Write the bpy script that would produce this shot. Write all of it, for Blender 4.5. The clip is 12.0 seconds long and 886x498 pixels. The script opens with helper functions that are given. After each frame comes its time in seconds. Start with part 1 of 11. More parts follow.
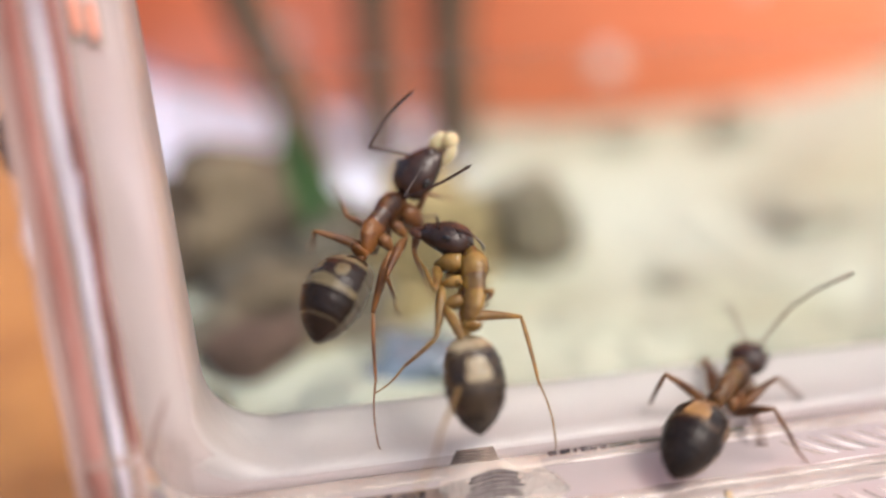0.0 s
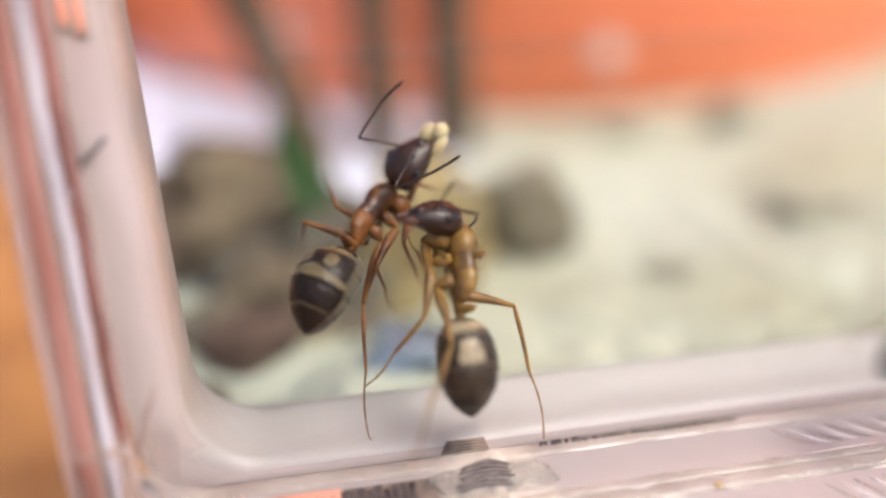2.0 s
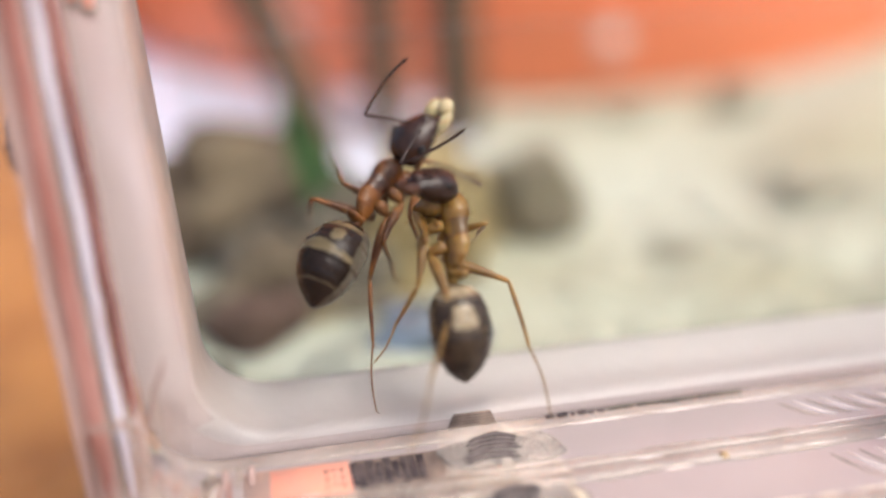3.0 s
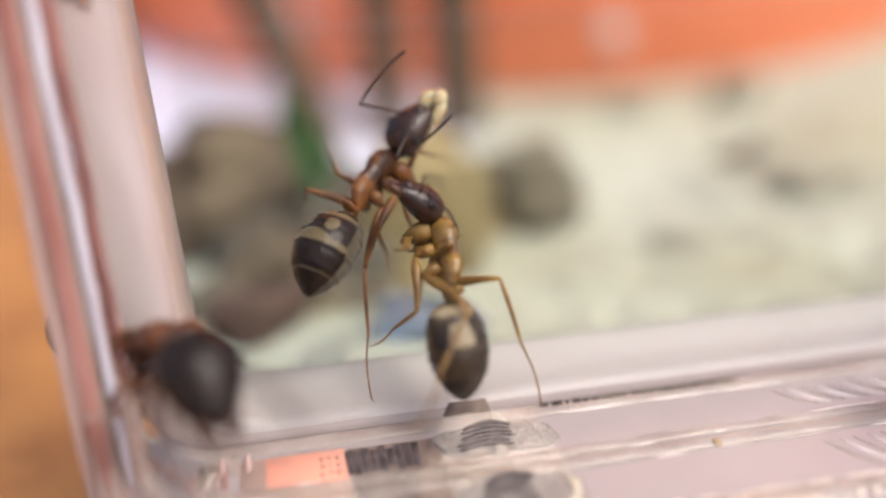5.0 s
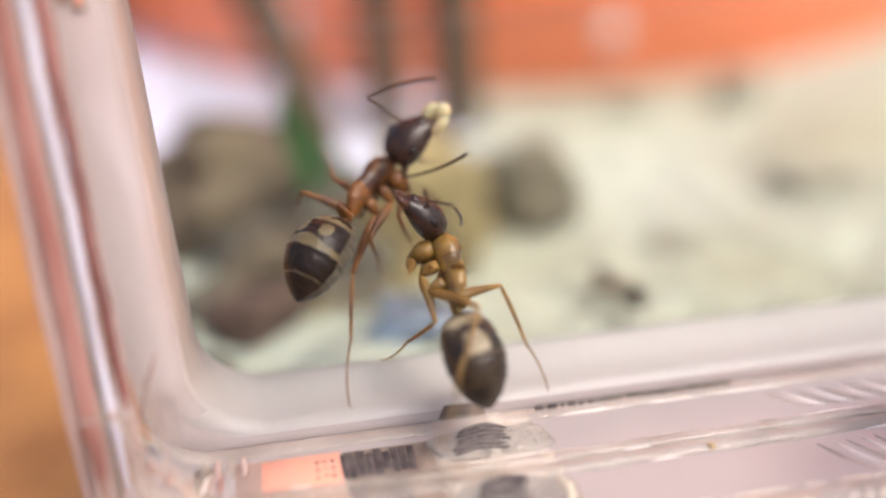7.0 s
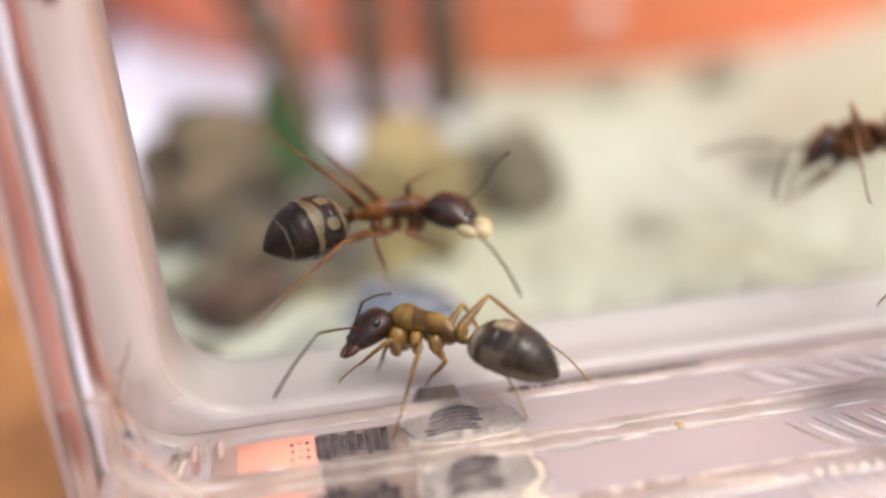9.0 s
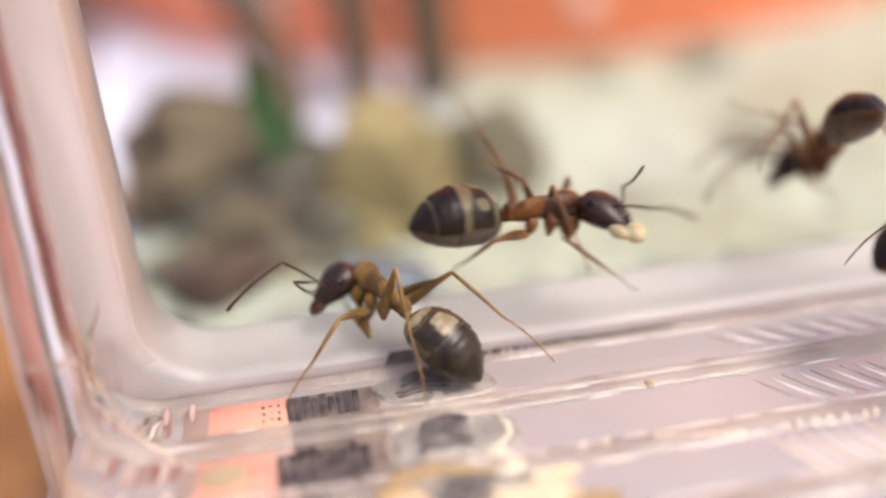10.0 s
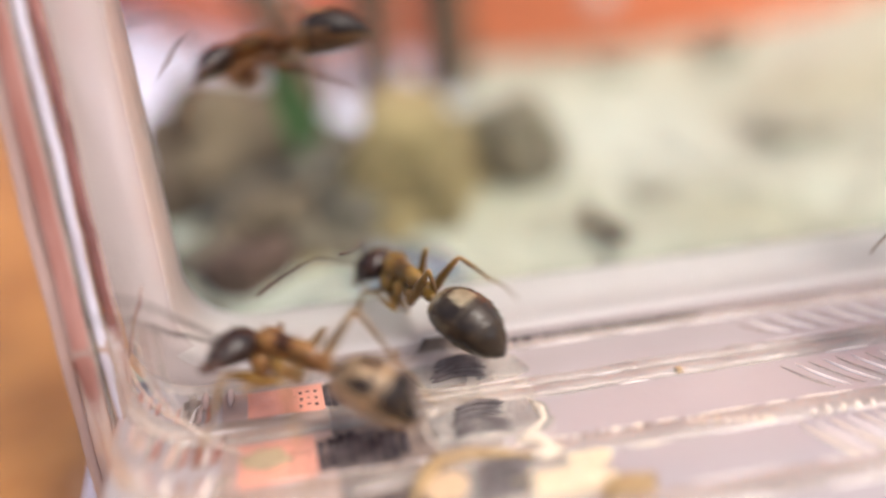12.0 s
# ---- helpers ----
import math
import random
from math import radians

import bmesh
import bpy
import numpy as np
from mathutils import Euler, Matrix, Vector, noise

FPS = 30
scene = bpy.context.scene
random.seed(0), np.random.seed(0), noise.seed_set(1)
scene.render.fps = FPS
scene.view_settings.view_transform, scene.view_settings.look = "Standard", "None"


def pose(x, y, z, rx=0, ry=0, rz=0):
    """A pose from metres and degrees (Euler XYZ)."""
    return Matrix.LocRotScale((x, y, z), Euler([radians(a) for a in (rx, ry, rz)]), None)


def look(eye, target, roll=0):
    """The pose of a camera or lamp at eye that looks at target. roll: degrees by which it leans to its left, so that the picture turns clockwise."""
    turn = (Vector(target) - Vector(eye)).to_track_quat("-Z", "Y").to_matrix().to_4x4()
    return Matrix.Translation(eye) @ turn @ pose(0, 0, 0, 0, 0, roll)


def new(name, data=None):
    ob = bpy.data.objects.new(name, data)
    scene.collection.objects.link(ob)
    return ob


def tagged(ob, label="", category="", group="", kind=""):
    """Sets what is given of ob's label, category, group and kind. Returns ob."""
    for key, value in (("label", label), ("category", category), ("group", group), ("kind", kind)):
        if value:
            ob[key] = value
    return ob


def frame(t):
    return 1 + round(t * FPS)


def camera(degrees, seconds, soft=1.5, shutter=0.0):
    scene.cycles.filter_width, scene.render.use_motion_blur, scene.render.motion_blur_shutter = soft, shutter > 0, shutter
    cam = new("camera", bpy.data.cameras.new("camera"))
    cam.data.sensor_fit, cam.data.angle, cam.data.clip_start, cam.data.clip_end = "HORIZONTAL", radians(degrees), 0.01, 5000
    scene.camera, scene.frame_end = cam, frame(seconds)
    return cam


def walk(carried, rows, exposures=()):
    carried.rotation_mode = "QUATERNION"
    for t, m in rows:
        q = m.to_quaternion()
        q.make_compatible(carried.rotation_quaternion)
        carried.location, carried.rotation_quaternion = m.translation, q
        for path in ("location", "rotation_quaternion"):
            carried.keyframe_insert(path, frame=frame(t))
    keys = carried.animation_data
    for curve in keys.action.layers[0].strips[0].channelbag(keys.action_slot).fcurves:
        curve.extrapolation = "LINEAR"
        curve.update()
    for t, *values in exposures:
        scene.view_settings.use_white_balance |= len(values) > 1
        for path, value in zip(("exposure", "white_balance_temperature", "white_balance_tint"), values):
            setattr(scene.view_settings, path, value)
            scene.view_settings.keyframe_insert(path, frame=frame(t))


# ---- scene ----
# ---- camera ----
cam = camera(50, 12.0, soft=2.5, shutter=0.8)
cam.data.dof.use_dof = True
cam.data.dof.focus_distance = 0.0249
cam.data.dof.aperture_fstop = 15.0
walk(cam, [
    (0, pose(-0.000002, -0.019487, 0.015712, 65.042, 0.014, -0.015)),
    (0.5, pose(-0.000072, -0.019422, 0.015796, 64.792, -0.112, -0.416)),
    (1, pose(0.000428, -0.019359, 0.015659, 64.843, 0.291, 0.088)),
    (1.5, pose(0.000414, -0.019444, 0.015652, 64.775, 0.322, 0.124)),
    (2, pose(0.000492, -0.019483, 0.015651, 64.608, 0.439, 0.356)),
    (2.5, pose(0.000672, -0.019839, 0.015060, 64.706, 0.827, 0.391)),
    (3, pose(0.000504, -0.019869, 0.015199, 64.375, 0.928, 0.553)),
    (5, pose(0.000881, -0.020098, 0.015102, 64.167, 1.367, 0.908)),
    (5.5, pose(0.000825, -0.020064, 0.015258, 63.965, 1.309, 0.971)),
    (6, pose(0.000614, -0.020031, 0.015252, 64.039, 1.183, 0.856)),
    (6.5, pose(0.000856, -0.019986, 0.015322, 63.883, 1.275, 0.936)),
    (8.5, pose(0.001240, -0.020253, 0.015400, 63.546, 1.639, 0.834)),
    (9, pose(0.001887, -0.020368, 0.015428, 63.036, 1.985, 0.915)),
    (9.5, pose(0.002108, -0.020758, 0.015059, 63.356, 2.013, 0.785)),
    (10, pose(0.002787, -0.020964, 0.014512, 63.208, 2.741, 0.810)),
    (10.5, pose(0.002677, -0.021207, 0.014499, 62.862, 2.737, 0.713)),
    (11, pose(0.002450, -0.021284, 0.014751, 62.306, 2.768, 1.093)),
    (11.5, pose(0.002039, -0.021413, 0.014626, 62.743, 2.679, 1.037)),
    (12, pose(0.001955, -0.021435, 0.014679, 62.739, 2.672, 0.956)),
], exposures=[(0, 0.5, 6200, 11), (3, 0.45, 6200, 11), (4.8, 0.38, 6200, 11), (6, 0.58, 6200, 11), (6.7, 0.55, 6200, 11), (8.4, 0.44, 6200, 11), (9.5, 0.49, 6200, 11), (10.7, 0.52, 6200, 11), (11, 0.40, 6200, 11), (11.4, 0.44, 6200, 11), (12, 0.44, 6200, 11)])

# ---- world, sun, exposure ----
MM = 0.001


def mm(x, y, z, rx=0, ry=0, rz=0):
    """A pose from millimetres and degrees."""
    return pose(x * MM, y * MM, z * MM, rx, ry, rz)


SUN_ELEVATION, SUN_AZIMUTH = 60, 122         # degrees; azimuth from +y towards +x
world = bpy.data.worlds.new("world")
scene.world = world
world.use_nodes = True
wn = world.node_tree
sky = wn.nodes.new("ShaderNodeTexSky")
sky.sky_type = "NISHITA"
sky.sun_disc = False
sky.dust_density, sky.ozone_density = 6.0, 0.4
sky.sun_elevation, sky.sun_rotation = radians(SUN_ELEVATION), radians(SUN_AZIMUTH)
wn.links.new(sky.outputs[0], wn.nodes["Background"].inputs[0])
wn.nodes["Background"].inputs[1].default_value = 0.15
sun = new("sun", bpy.data.lights.new("sun", "SUN"))
sun.data.energy, sun.data.angle, sun.data.color = 1.4, radians(22), (1.0, 0.94, 0.85)
az, el = radians(SUN_AZIMUTH), radians(SUN_ELEVATION)
sun.matrix_world = look((math.sin(az) * math.cos(el), math.cos(az) * math.cos(el), math.sin(el)), (0, 0, 0))


# ---- materials ----
def material(name, base, rough=0.5, second=None, scale=800, bump=0.2, metal=0.0, transmission=0.0, coat=0.0, subsurface=0.0, ior=1.5, spec=0.5, mottle=0.5, stretch=1.0, coat_rough=0.05):
    """A principled material; its colour wanders between base and second, with grain in relief. scale: features per metre."""
    m = bpy.data.materials.new(name)
    m.use_nodes = True
    n, l = m.node_tree.nodes, m.node_tree.links
    p = n["Principled BSDF"]
    p.inputs["Roughness"].default_value = rough
    p.inputs["Metallic"].default_value = metal
    p.inputs["Transmission Weight"].default_value = transmission
    p.inputs["Coat Weight"].default_value = coat
    p.inputs["Coat Roughness"].default_value = coat_rough
    p.inputs["IOR"].default_value = ior
    p.inputs["Specular IOR Level"].default_value = spec
    if subsurface:
        p.inputs["Subsurface Weight"].default_value = subsurface
        p.inputs["Subsurface Scale"].default_value = 0.0004
        p.inputs["Subsurface Radius"].default_value = (1.0, 0.5, 0.25)
    co = n.new("ShaderNodeTexCoord")
    big = n.new("ShaderNodeTexNoise")
    big.inputs["Scale"].default_value, big.inputs["Detail"].default_value = scale, 6
    place = n.new("ShaderNodeMapping")
    place.inputs["Scale"].default_value = (1, 1, stretch)
    l.new(co.outputs["Object"], place.inputs["Vector"])
    l.new(place.outputs[0], big.inputs["Vector"])
    ramp = n.new("ShaderNodeMapRange")
    ramp.inputs[1].default_value, ramp.inputs[2].default_value = 0.5 - mottle * 0.4, 0.5 + mottle * 0.4
    l.new(big.outputs[0], ramp.inputs[0])
    mix = n.new("ShaderNodeMix")
    mix.data_type = "RGBA"
    mix.inputs[6].default_value = (*base, 1)
    mix.inputs[7].default_value = (*(second or [c * 0.75 for c in base]), 1)
    l.new(ramp.outputs[0], mix.inputs[0])
    l.new(mix.outputs[2], p.inputs["Base Color"])
    if bump:
        fine = n.new("ShaderNodeTexNoise")
        fine.inputs["Scale"].default_value, fine.inputs["Detail"].default_value = scale * 6, 4
        l.new(place.outputs[0], fine.inputs["Vector"])
        b = n.new("ShaderNodeBump")
        b.inputs["Strength"].default_value, b.inputs["Distance"].default_value = bump, 0.2 / scale
        l.new(fine.outputs[0], b.inputs["Height"])
        l.new(b.outputs[0], p.inputs["Normal"])
    return m


def bead_material():
    """A thin film of clear glue: mostly see-through, milky in drifts, glossy."""
    m = bpy.data.materials.new("glue_film")
    m.use_nodes = True
    n, l = m.node_tree.nodes, m.node_tree.links
    p = n["Principled BSDF"]
    p.inputs["Base Color"].default_value = (0.90, 0.79, 0.66, 1)
    p.inputs["Roughness"].default_value = 0.12
    co, drift, ramp = n.new("ShaderNodeTexCoord"), n.new("ShaderNodeTexNoise"), n.new("ShaderNodeMapRange")
    drift.inputs["Scale"].default_value, drift.inputs["Detail"].default_value = 900, 5
    ramp.inputs[1].default_value, ramp.inputs[2].default_value, ramp.inputs[3].default_value, ramp.inputs[4].default_value = 0.3, 0.7, 0.06, 0.42
    l.new(co.outputs["Object"], drift.inputs["Vector"])
    l.new(drift.outputs[0], ramp.inputs[0])
    l.new(ramp.outputs[0], p.inputs["Alpha"])
    return m


M_TABLE = material("oiled_wood", (0.52, 0.24, 0.066), 0.45, (0.35, 0.145, 0.038), 240, 0.3, mottle=0.4)
M_WHITE = material("white_plastic", (0.85, 0.885, 1.0), 0.4, (0.80, 0.84, 0.99), 60, 0.05)
M_SAND = material("pale_sand", (0.48, 0.51, 0.43), 0.9, (0.36, 0.34, 0.235), 75, 0.6)
M_ORANGE = material("orange_plastic", (0.97, 0.30, 0.135), 0.35, (0.93, 0.27, 0.13), 25, 0.05)
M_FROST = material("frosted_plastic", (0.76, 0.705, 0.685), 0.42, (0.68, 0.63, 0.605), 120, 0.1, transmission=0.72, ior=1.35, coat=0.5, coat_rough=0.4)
# beige front of the rim: duller plastic, with the table's reflection in its colour
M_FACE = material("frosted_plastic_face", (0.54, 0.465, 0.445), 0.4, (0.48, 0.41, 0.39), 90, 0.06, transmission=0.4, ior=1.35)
M_CLEAR = material("clear_plastic", (0.69, 0.595, 0.565), 0.16, (0.58, 0.495, 0.475), 110, 0.03, transmission=0.45, ior=1.46, mottle=0.6)
# pale and warm colours that stand in for glints on the plastic
M_GLINT = material("painted_glint", (0.95, 0.87, 0.83), 0.2, (0.90, 0.74, 0.64), 700, 0.2)
M_GOLD = material("painted_warm_glint", (0.95, 0.78, 0.56), 0.2, (0.88, 0.74, 0.66), 900, 0.2)
M_CREAMGLUE = material("cream_glue", (0.95, 0.84, 0.66), 0.12, (0.86, 0.72, 0.54), 900, 0.4, transmission=0.3)
M_GLUE = material("milky_glue", (0.88, 0.80, 0.70), 0.06, (0.52, 0.47, 0.43), 900, 0.6, transmission=0.65, ior=1.4)
M_CREAM = material("cream_crumb", (0.80, 0.66, 0.46), 0.3, (0.62, 0.46, 0.28), 700, 0.6, subsurface=0.2)
M_OCHRE = material("ochre_crumb", (0.46, 0.31, 0.14), 0.4, (0.30, 0.18, 0.08), 500, 0.6)
M_TANCRUMB = material("tan_crumb", (0.66, 0.47, 0.29), 0.4, (0.52, 0.35, 0.2), 700, 0.5)
M_OLIVECRUMB = material("olive_crumb", (0.46, 0.35, 0.21), 0.5, (0.36, 0.26, 0.15), 500, 0.4)
M_BEAD = bead_material()
M_DROP = material("pale_droplet", (0.85, 0.72, 0.66), 0.1, (0.80, 0.66, 0.60), 300, 0.05)
M_PEACH = material("peach_plastic", (0.84, 0.66, 0.56), 0.08, (0.56, 0.37, 0.28), 700, 0.3, transmission=0.5, stretch=0.15)
M_MILK = material("milky_plastic", (0.76, 0.68, 0.64), 0.2, (0.66, 0.56, 0.52), 700, 0.15, transmission=0.3)
M_RIDGE = material("plastic_ridge", (0.86, 0.78, 0.70), 0.16, (0.55, 0.475, 0.42), 500, 0.2, transmission=0.8, ior=1.46, mottle=0.4)
# lilac, rose and red stand in for highlights and reflections in clear plastic
M_STREAK = material("lilac_highlight_plastic", (0.88, 0.87, 0.98), 0.06, (0.50, 0.42, 0.48), 700, 0.2, transmission=0.35, stretch=0.08)
M_MAUVE = material("mauve_plastic", (0.40, 0.265, 0.225), 0.22, (0.58, 0.43, 0.39), 500, 0.2, transmission=0.25, stretch=0.08, spec=0.3)
M_ROSE = material("rose_reflection_plastic", (0.22, 0.075, 0.055), 0.32, (0.42, 0.23, 0.195), 600, 0.2, stretch=0.08, spec=0.2)
M_REDSTREAK = material("red_reflection_plastic", (0.15, 0.058, 0.048), 0.12, (0.37, 0.155, 0.125), 900, 0.2, transmission=0.2, stretch=0.12, mottle=0.3)
M_ROCK = material("brown_rock", (0.19, 0.145, 0.09), 0.85, (0.06, 0.045, 0.032), 190, 0.8, mottle=0.3)
M_GREYROCK = material("grey_rock", (0.15, 0.13, 0.095), 0.85, (0.09, 0.08, 0.062), 260, 0.8)
M_GREYSAND = material("grey_gravel", (0.20, 0.165, 0.115), 0.9, (0.10, 0.085, 0.06), 500, 0.8, mottle=0.4)
M_TANROCK = material("tan_rock", (0.34, 0.265, 0.125), 0.85, (0.20, 0.155, 0.075), 200, 0.8, mottle=0.35)
M_PALEROCK = material("pale_olive_rock", (0.36, 0.34, 0.26), 0.85, (0.26, 0.23, 0.17), 300, 0.8)
M_DULLROCK = material("dull_olive_rock", (0.21, 0.18, 0.12), 0.85, (0.12, 0.105, 0.075), 260, 0.8)
M_REDROCK = material("red_rock", (0.125, 0.074, 0.052), 0.85, (0.07, 0.046, 0.036), 260, 0.8)
M_STEM = material("dry_stem", (0.14, 0.085, 0.047), 0.7, (0.085, 0.057, 0.032), 300, 0.4)
M_LEAF = material("green_leaf", (0.06, 0.145, 0.045), 0.5, (0.055, 0.10, 0.035), 300, 0.3)
M_BLUE = material("wet_pebble", (0.22, 0.28, 0.36), 0.15, (0.07, 0.085, 0.11), 600, 0.15, coat=1.0, mottle=0.3)
M_CORALDIM = material("dull_peach_reflection", (0.48, 0.32, 0.26), 0.3, (0.38, 0.28, 0.24), 900, 0.2, mottle=0.3, spec=0.25)
M_DUSK = material("greyish_brown_tone", (0.28, 0.21, 0.17), 0.25, (0.13, 0.10, 0.085), 1100, 0.3, mottle=0.35, spec=0.25)
M_DARKRIB = material("dark_rib", (0.035, 0.028, 0.03), 0.2, (0.12, 0.095, 0.09), 2200, 0.4, mottle=0.4, spec=0.25)
M_RIB = material("dark_grey_rib", (0.075, 0.062, 0.062), 0.25, (0.16, 0.13, 0.12), 1800, 0.3, mottle=0.4, spec=0.25)
# coral of the lip's painted reflections and of the rim's slots
M_CORAL = material("coral_tone", (0.80, 0.33, 0.225), 0.3, (0.66, 0.31, 0.23), 900, 0.2, mottle=0.3, spec=0.25)


# ---- mesh helpers ----
def shade(me, smooth=True):
    for p in me.polygons:
        p.use_smooth = smooth
    return me


def link(name, bm, mats, parent=None, label="", smooth=True):
    """Links a bmesh (in millimetres) as one mesh object."""
    me = bpy.data.meshes.new(name)
    for v in bm.verts:
        v.co *= MM
    bm.normal_update()
    bm.to_mesh(me)
    bm.free()
    for m in (mats if isinstance(mats, (list, tuple)) else [mats]):
        me.materials.append(m)
    shade(me, smooth)
    ob = new(name, me)
    ob.parent = parent
    if label:
        tagged(ob, label)
    return ob


part = link


def ring_loft(bm, rings, caps=True, closed=True, index=0):
    """Skins rings of equally many points. Returns the rows of vertices."""
    rows = [[bm.verts.new(p) for p in ring] for ring in rings]
    for a, b in zip(rows, rows[1:]):
        for i in range(len(a) if closed else len(a) - 1):
            j = (i + 1) % len(a)
            fc = bm.faces.new((a[i], a[j], b[j], b[i]))
            fc.material_index = index
    if caps:
        bm.faces.new(rows[0][::-1]).material_index = index
        bm.faces.new(rows[-1]).material_index = index
    return rows


def tube(bm, path, radii, sides=8, index=0):
    """A tapered tube along a path of points."""
    path = [Vector(p) for p in path]
    rings = []
    side = None
    for i, p in enumerate(path):
        d = (path[min(i + 1, len(path) - 1)] - path[max(i - 1, 0)]).normalized()
        if side is None:
            side = d.orthogonal().normalized()
        side = (side - d * side.dot(d)).normalized()
        up = d.cross(side)
        r = radii[i] if isinstance(radii, (list, tuple)) else radii
        rings.append([p + side * (r * math.cos(2 * math.pi * k / sides)) + up * (r * math.sin(2 * math.pi * k / sides)) for k in range(sides)])
    return ring_loft(bm, rings, index=index)


def box(bm, x0, x1, y0, y1, z0, z1, bevel=0.0, segments=2):
    m = Matrix.LocRotScale(((x0 + x1) / 2, (y0 + y1) / 2, (z0 + z1) / 2), None, (x1 - x0, y1 - y0, z1 - z0))
    g = bmesh.ops.create_cube(bm, size=1, matrix=m)
    if bevel:
        edges = list({e for v in g["verts"] for e in v.link_edges})
        bmesh.ops.bevel(bm, geom=edges, offset=bevel, segments=segments, profile=0.5, affect="EDGES")


def sheet(bm, x0, x1, y0, y1, nx, ny, height):
    """A grid whose height is a function of x and y."""
    rows = [[bm.verts.new((x0 + (x1 - x0) * i / nx, y0 + (y1 - y0) * j / ny, 0)) for i in range(nx + 1)] for j in range(ny + 1)]
    for row in rows:
        for v in row:
            v.co.z = height(v.co.x, v.co.y)
    for a, b in zip(rows, rows[1:]):
        for i in range(nx):
            bm.faces.new((a[i], a[i + 1], b[i + 1], b[i]))


def blob(bm, c, r, index=0, turn=None, cut=2):
    m = Matrix.Translation(c) @ (turn or Matrix()) @ Matrix.Diagonal((*r, 1))
    g = bmesh.ops.create_icosphere(bm, subdivisions=cut, radius=1, matrix=m)
    for v in g["verts"]:
        for fc in v.link_faces:
            fc.material_index = index


def lump(bm, size, seed, rough=0.25, squash=1.0, cut=3):
    """An angular stone round the origin; its base is at z = 0."""
    bmesh.ops.create_icosphere(bm, subdivisions=cut, radius=1)
    for v in bm.verts:
        d = v.co.normalized()
        k = 1 + rough * (noise.noise(d * 1.3 + Vector((seed, 0, 0))) * 1.6 + noise.noise(d * 3.1 + Vector((0, seed, 0))) * 0.6)
        c = d * k
        # flattened sides give edges
        c = Vector([math.copysign(abs(q) ** 0.75, q) for q in c])
        v.co = Vector((c.x * size[0] / 2, c.y * size[1] / 2, (c.z + 0.8) * size[2] / 1.8))



def pane_material():
    """A thin clear pane: see-through, with gloss that grows towards grazing views."""
    m = bpy.data.materials.new("clear_pane")
    m.use_nodes = True
    n, l = m.node_tree.nodes, m.node_tree.links
    clear, gloss, mix, fr = n.new("ShaderNodeBsdfTransparent"), n.new("ShaderNodeBsdfGlossy"), n.new("ShaderNodeMixShader"), n.new("ShaderNodeFresnel")
    clear.inputs[0].default_value = (0.97, 0.98, 0.965, 1)
    gloss.inputs["Roughness"].default_value = 0.3
    fr.inputs[0].default_value = 1.07
    l.new(fr.outputs[0], mix.inputs[0])
    l.new(clear.outputs[0], mix.inputs[1])
    l.new(gloss.outputs[0], mix.inputs[2])
    l.new(mix.outputs[0], n["Material Output"].inputs[0])
    return m


M_PANE = pane_material()


# ---- the large structure ----
BOX = pose(0, 0, 0, 0, 0, 12)                # the plastic box stands askew to the camera's first view
bm = bmesh.new()
sheet(bm, -900, 900, -900, 900, 8, 8, lambda x, y: 0)
table = tagged(link("table_top", bm, M_TABLE), "warm orange-brown oiled wooden table top", "table", kind="structure")
table.location.z = -4.6 * MM

bm = bmesh.new()
box(bm, -9.5, 90, -9, 110, -4.5, -3.4, 0.2)
tray_floor = tagged(link("floor", bm, M_WHITE), "bluish white smooth plastic floor of the box", "floor", kind="structure")
tray_floor.matrix_world = BOX
bm = bmesh.new()
box(bm, -15, -9.6, 27, 140, -4.5, -3.5, 0.2)
paper = tagged(link("white_board", bm, M_WHITE), "bluish white board lying beside the box", "board", kind="structure")
paper.matrix_world = BOX


def sand_height(x, y):
    far = 24 + 8.5 * min(1, max(0, (x - 2) / 7)) + 5 * min(1, max(0, (x - 20) / 15))
    edge = min(1, max(0, (x + 10) / (1.5 + 6.5 * min(1, max(0, (y - 13) / 8))))) * min(1, max(0, (far - y) / 3))
    return -3.6 + edge * (1.3 + 1.3 * noise.noise(Vector((x * 0.09, y * 0.09, 3))) + 0.35 * noise.noise(Vector((x * 0.4, y * 0.4, 7)))) + max(0, (x - 5) * 0.05)


bm = bmesh.new()
sheet(bm, -9, 88, 3, 48, 110, 70, sand_height)
sand = tagged(link("sand_bed", bm, M_SAND), "pale greenish cream sand bed on the box floor", "sand", kind="stuff")
sand.matrix_world = BOX


def lean(bm):
    """The box's upright corner leans back and flares a little above its foot."""
    for v in bm.verts:
        up = max(0.0, v.co.z - 2)
        v.co.x -= 0.078 * up
        v.co.y += 0.35 * up


def rim_profile(inner):
    """The box's rim, an L with a rounded inner or outer corner, as points in x and z."""
    x, z, r = inner
    pts = [(x, 18.0), (x, 9.0), (x, 5.0)]
    for k in range(15):
        a = math.pi + math.pi / 2 * k / 14
        pts.append((x + r + r * math.cos(a), z + r + r * math.sin(a)))
    return pts + [(20.0, z), (45.0, z)]


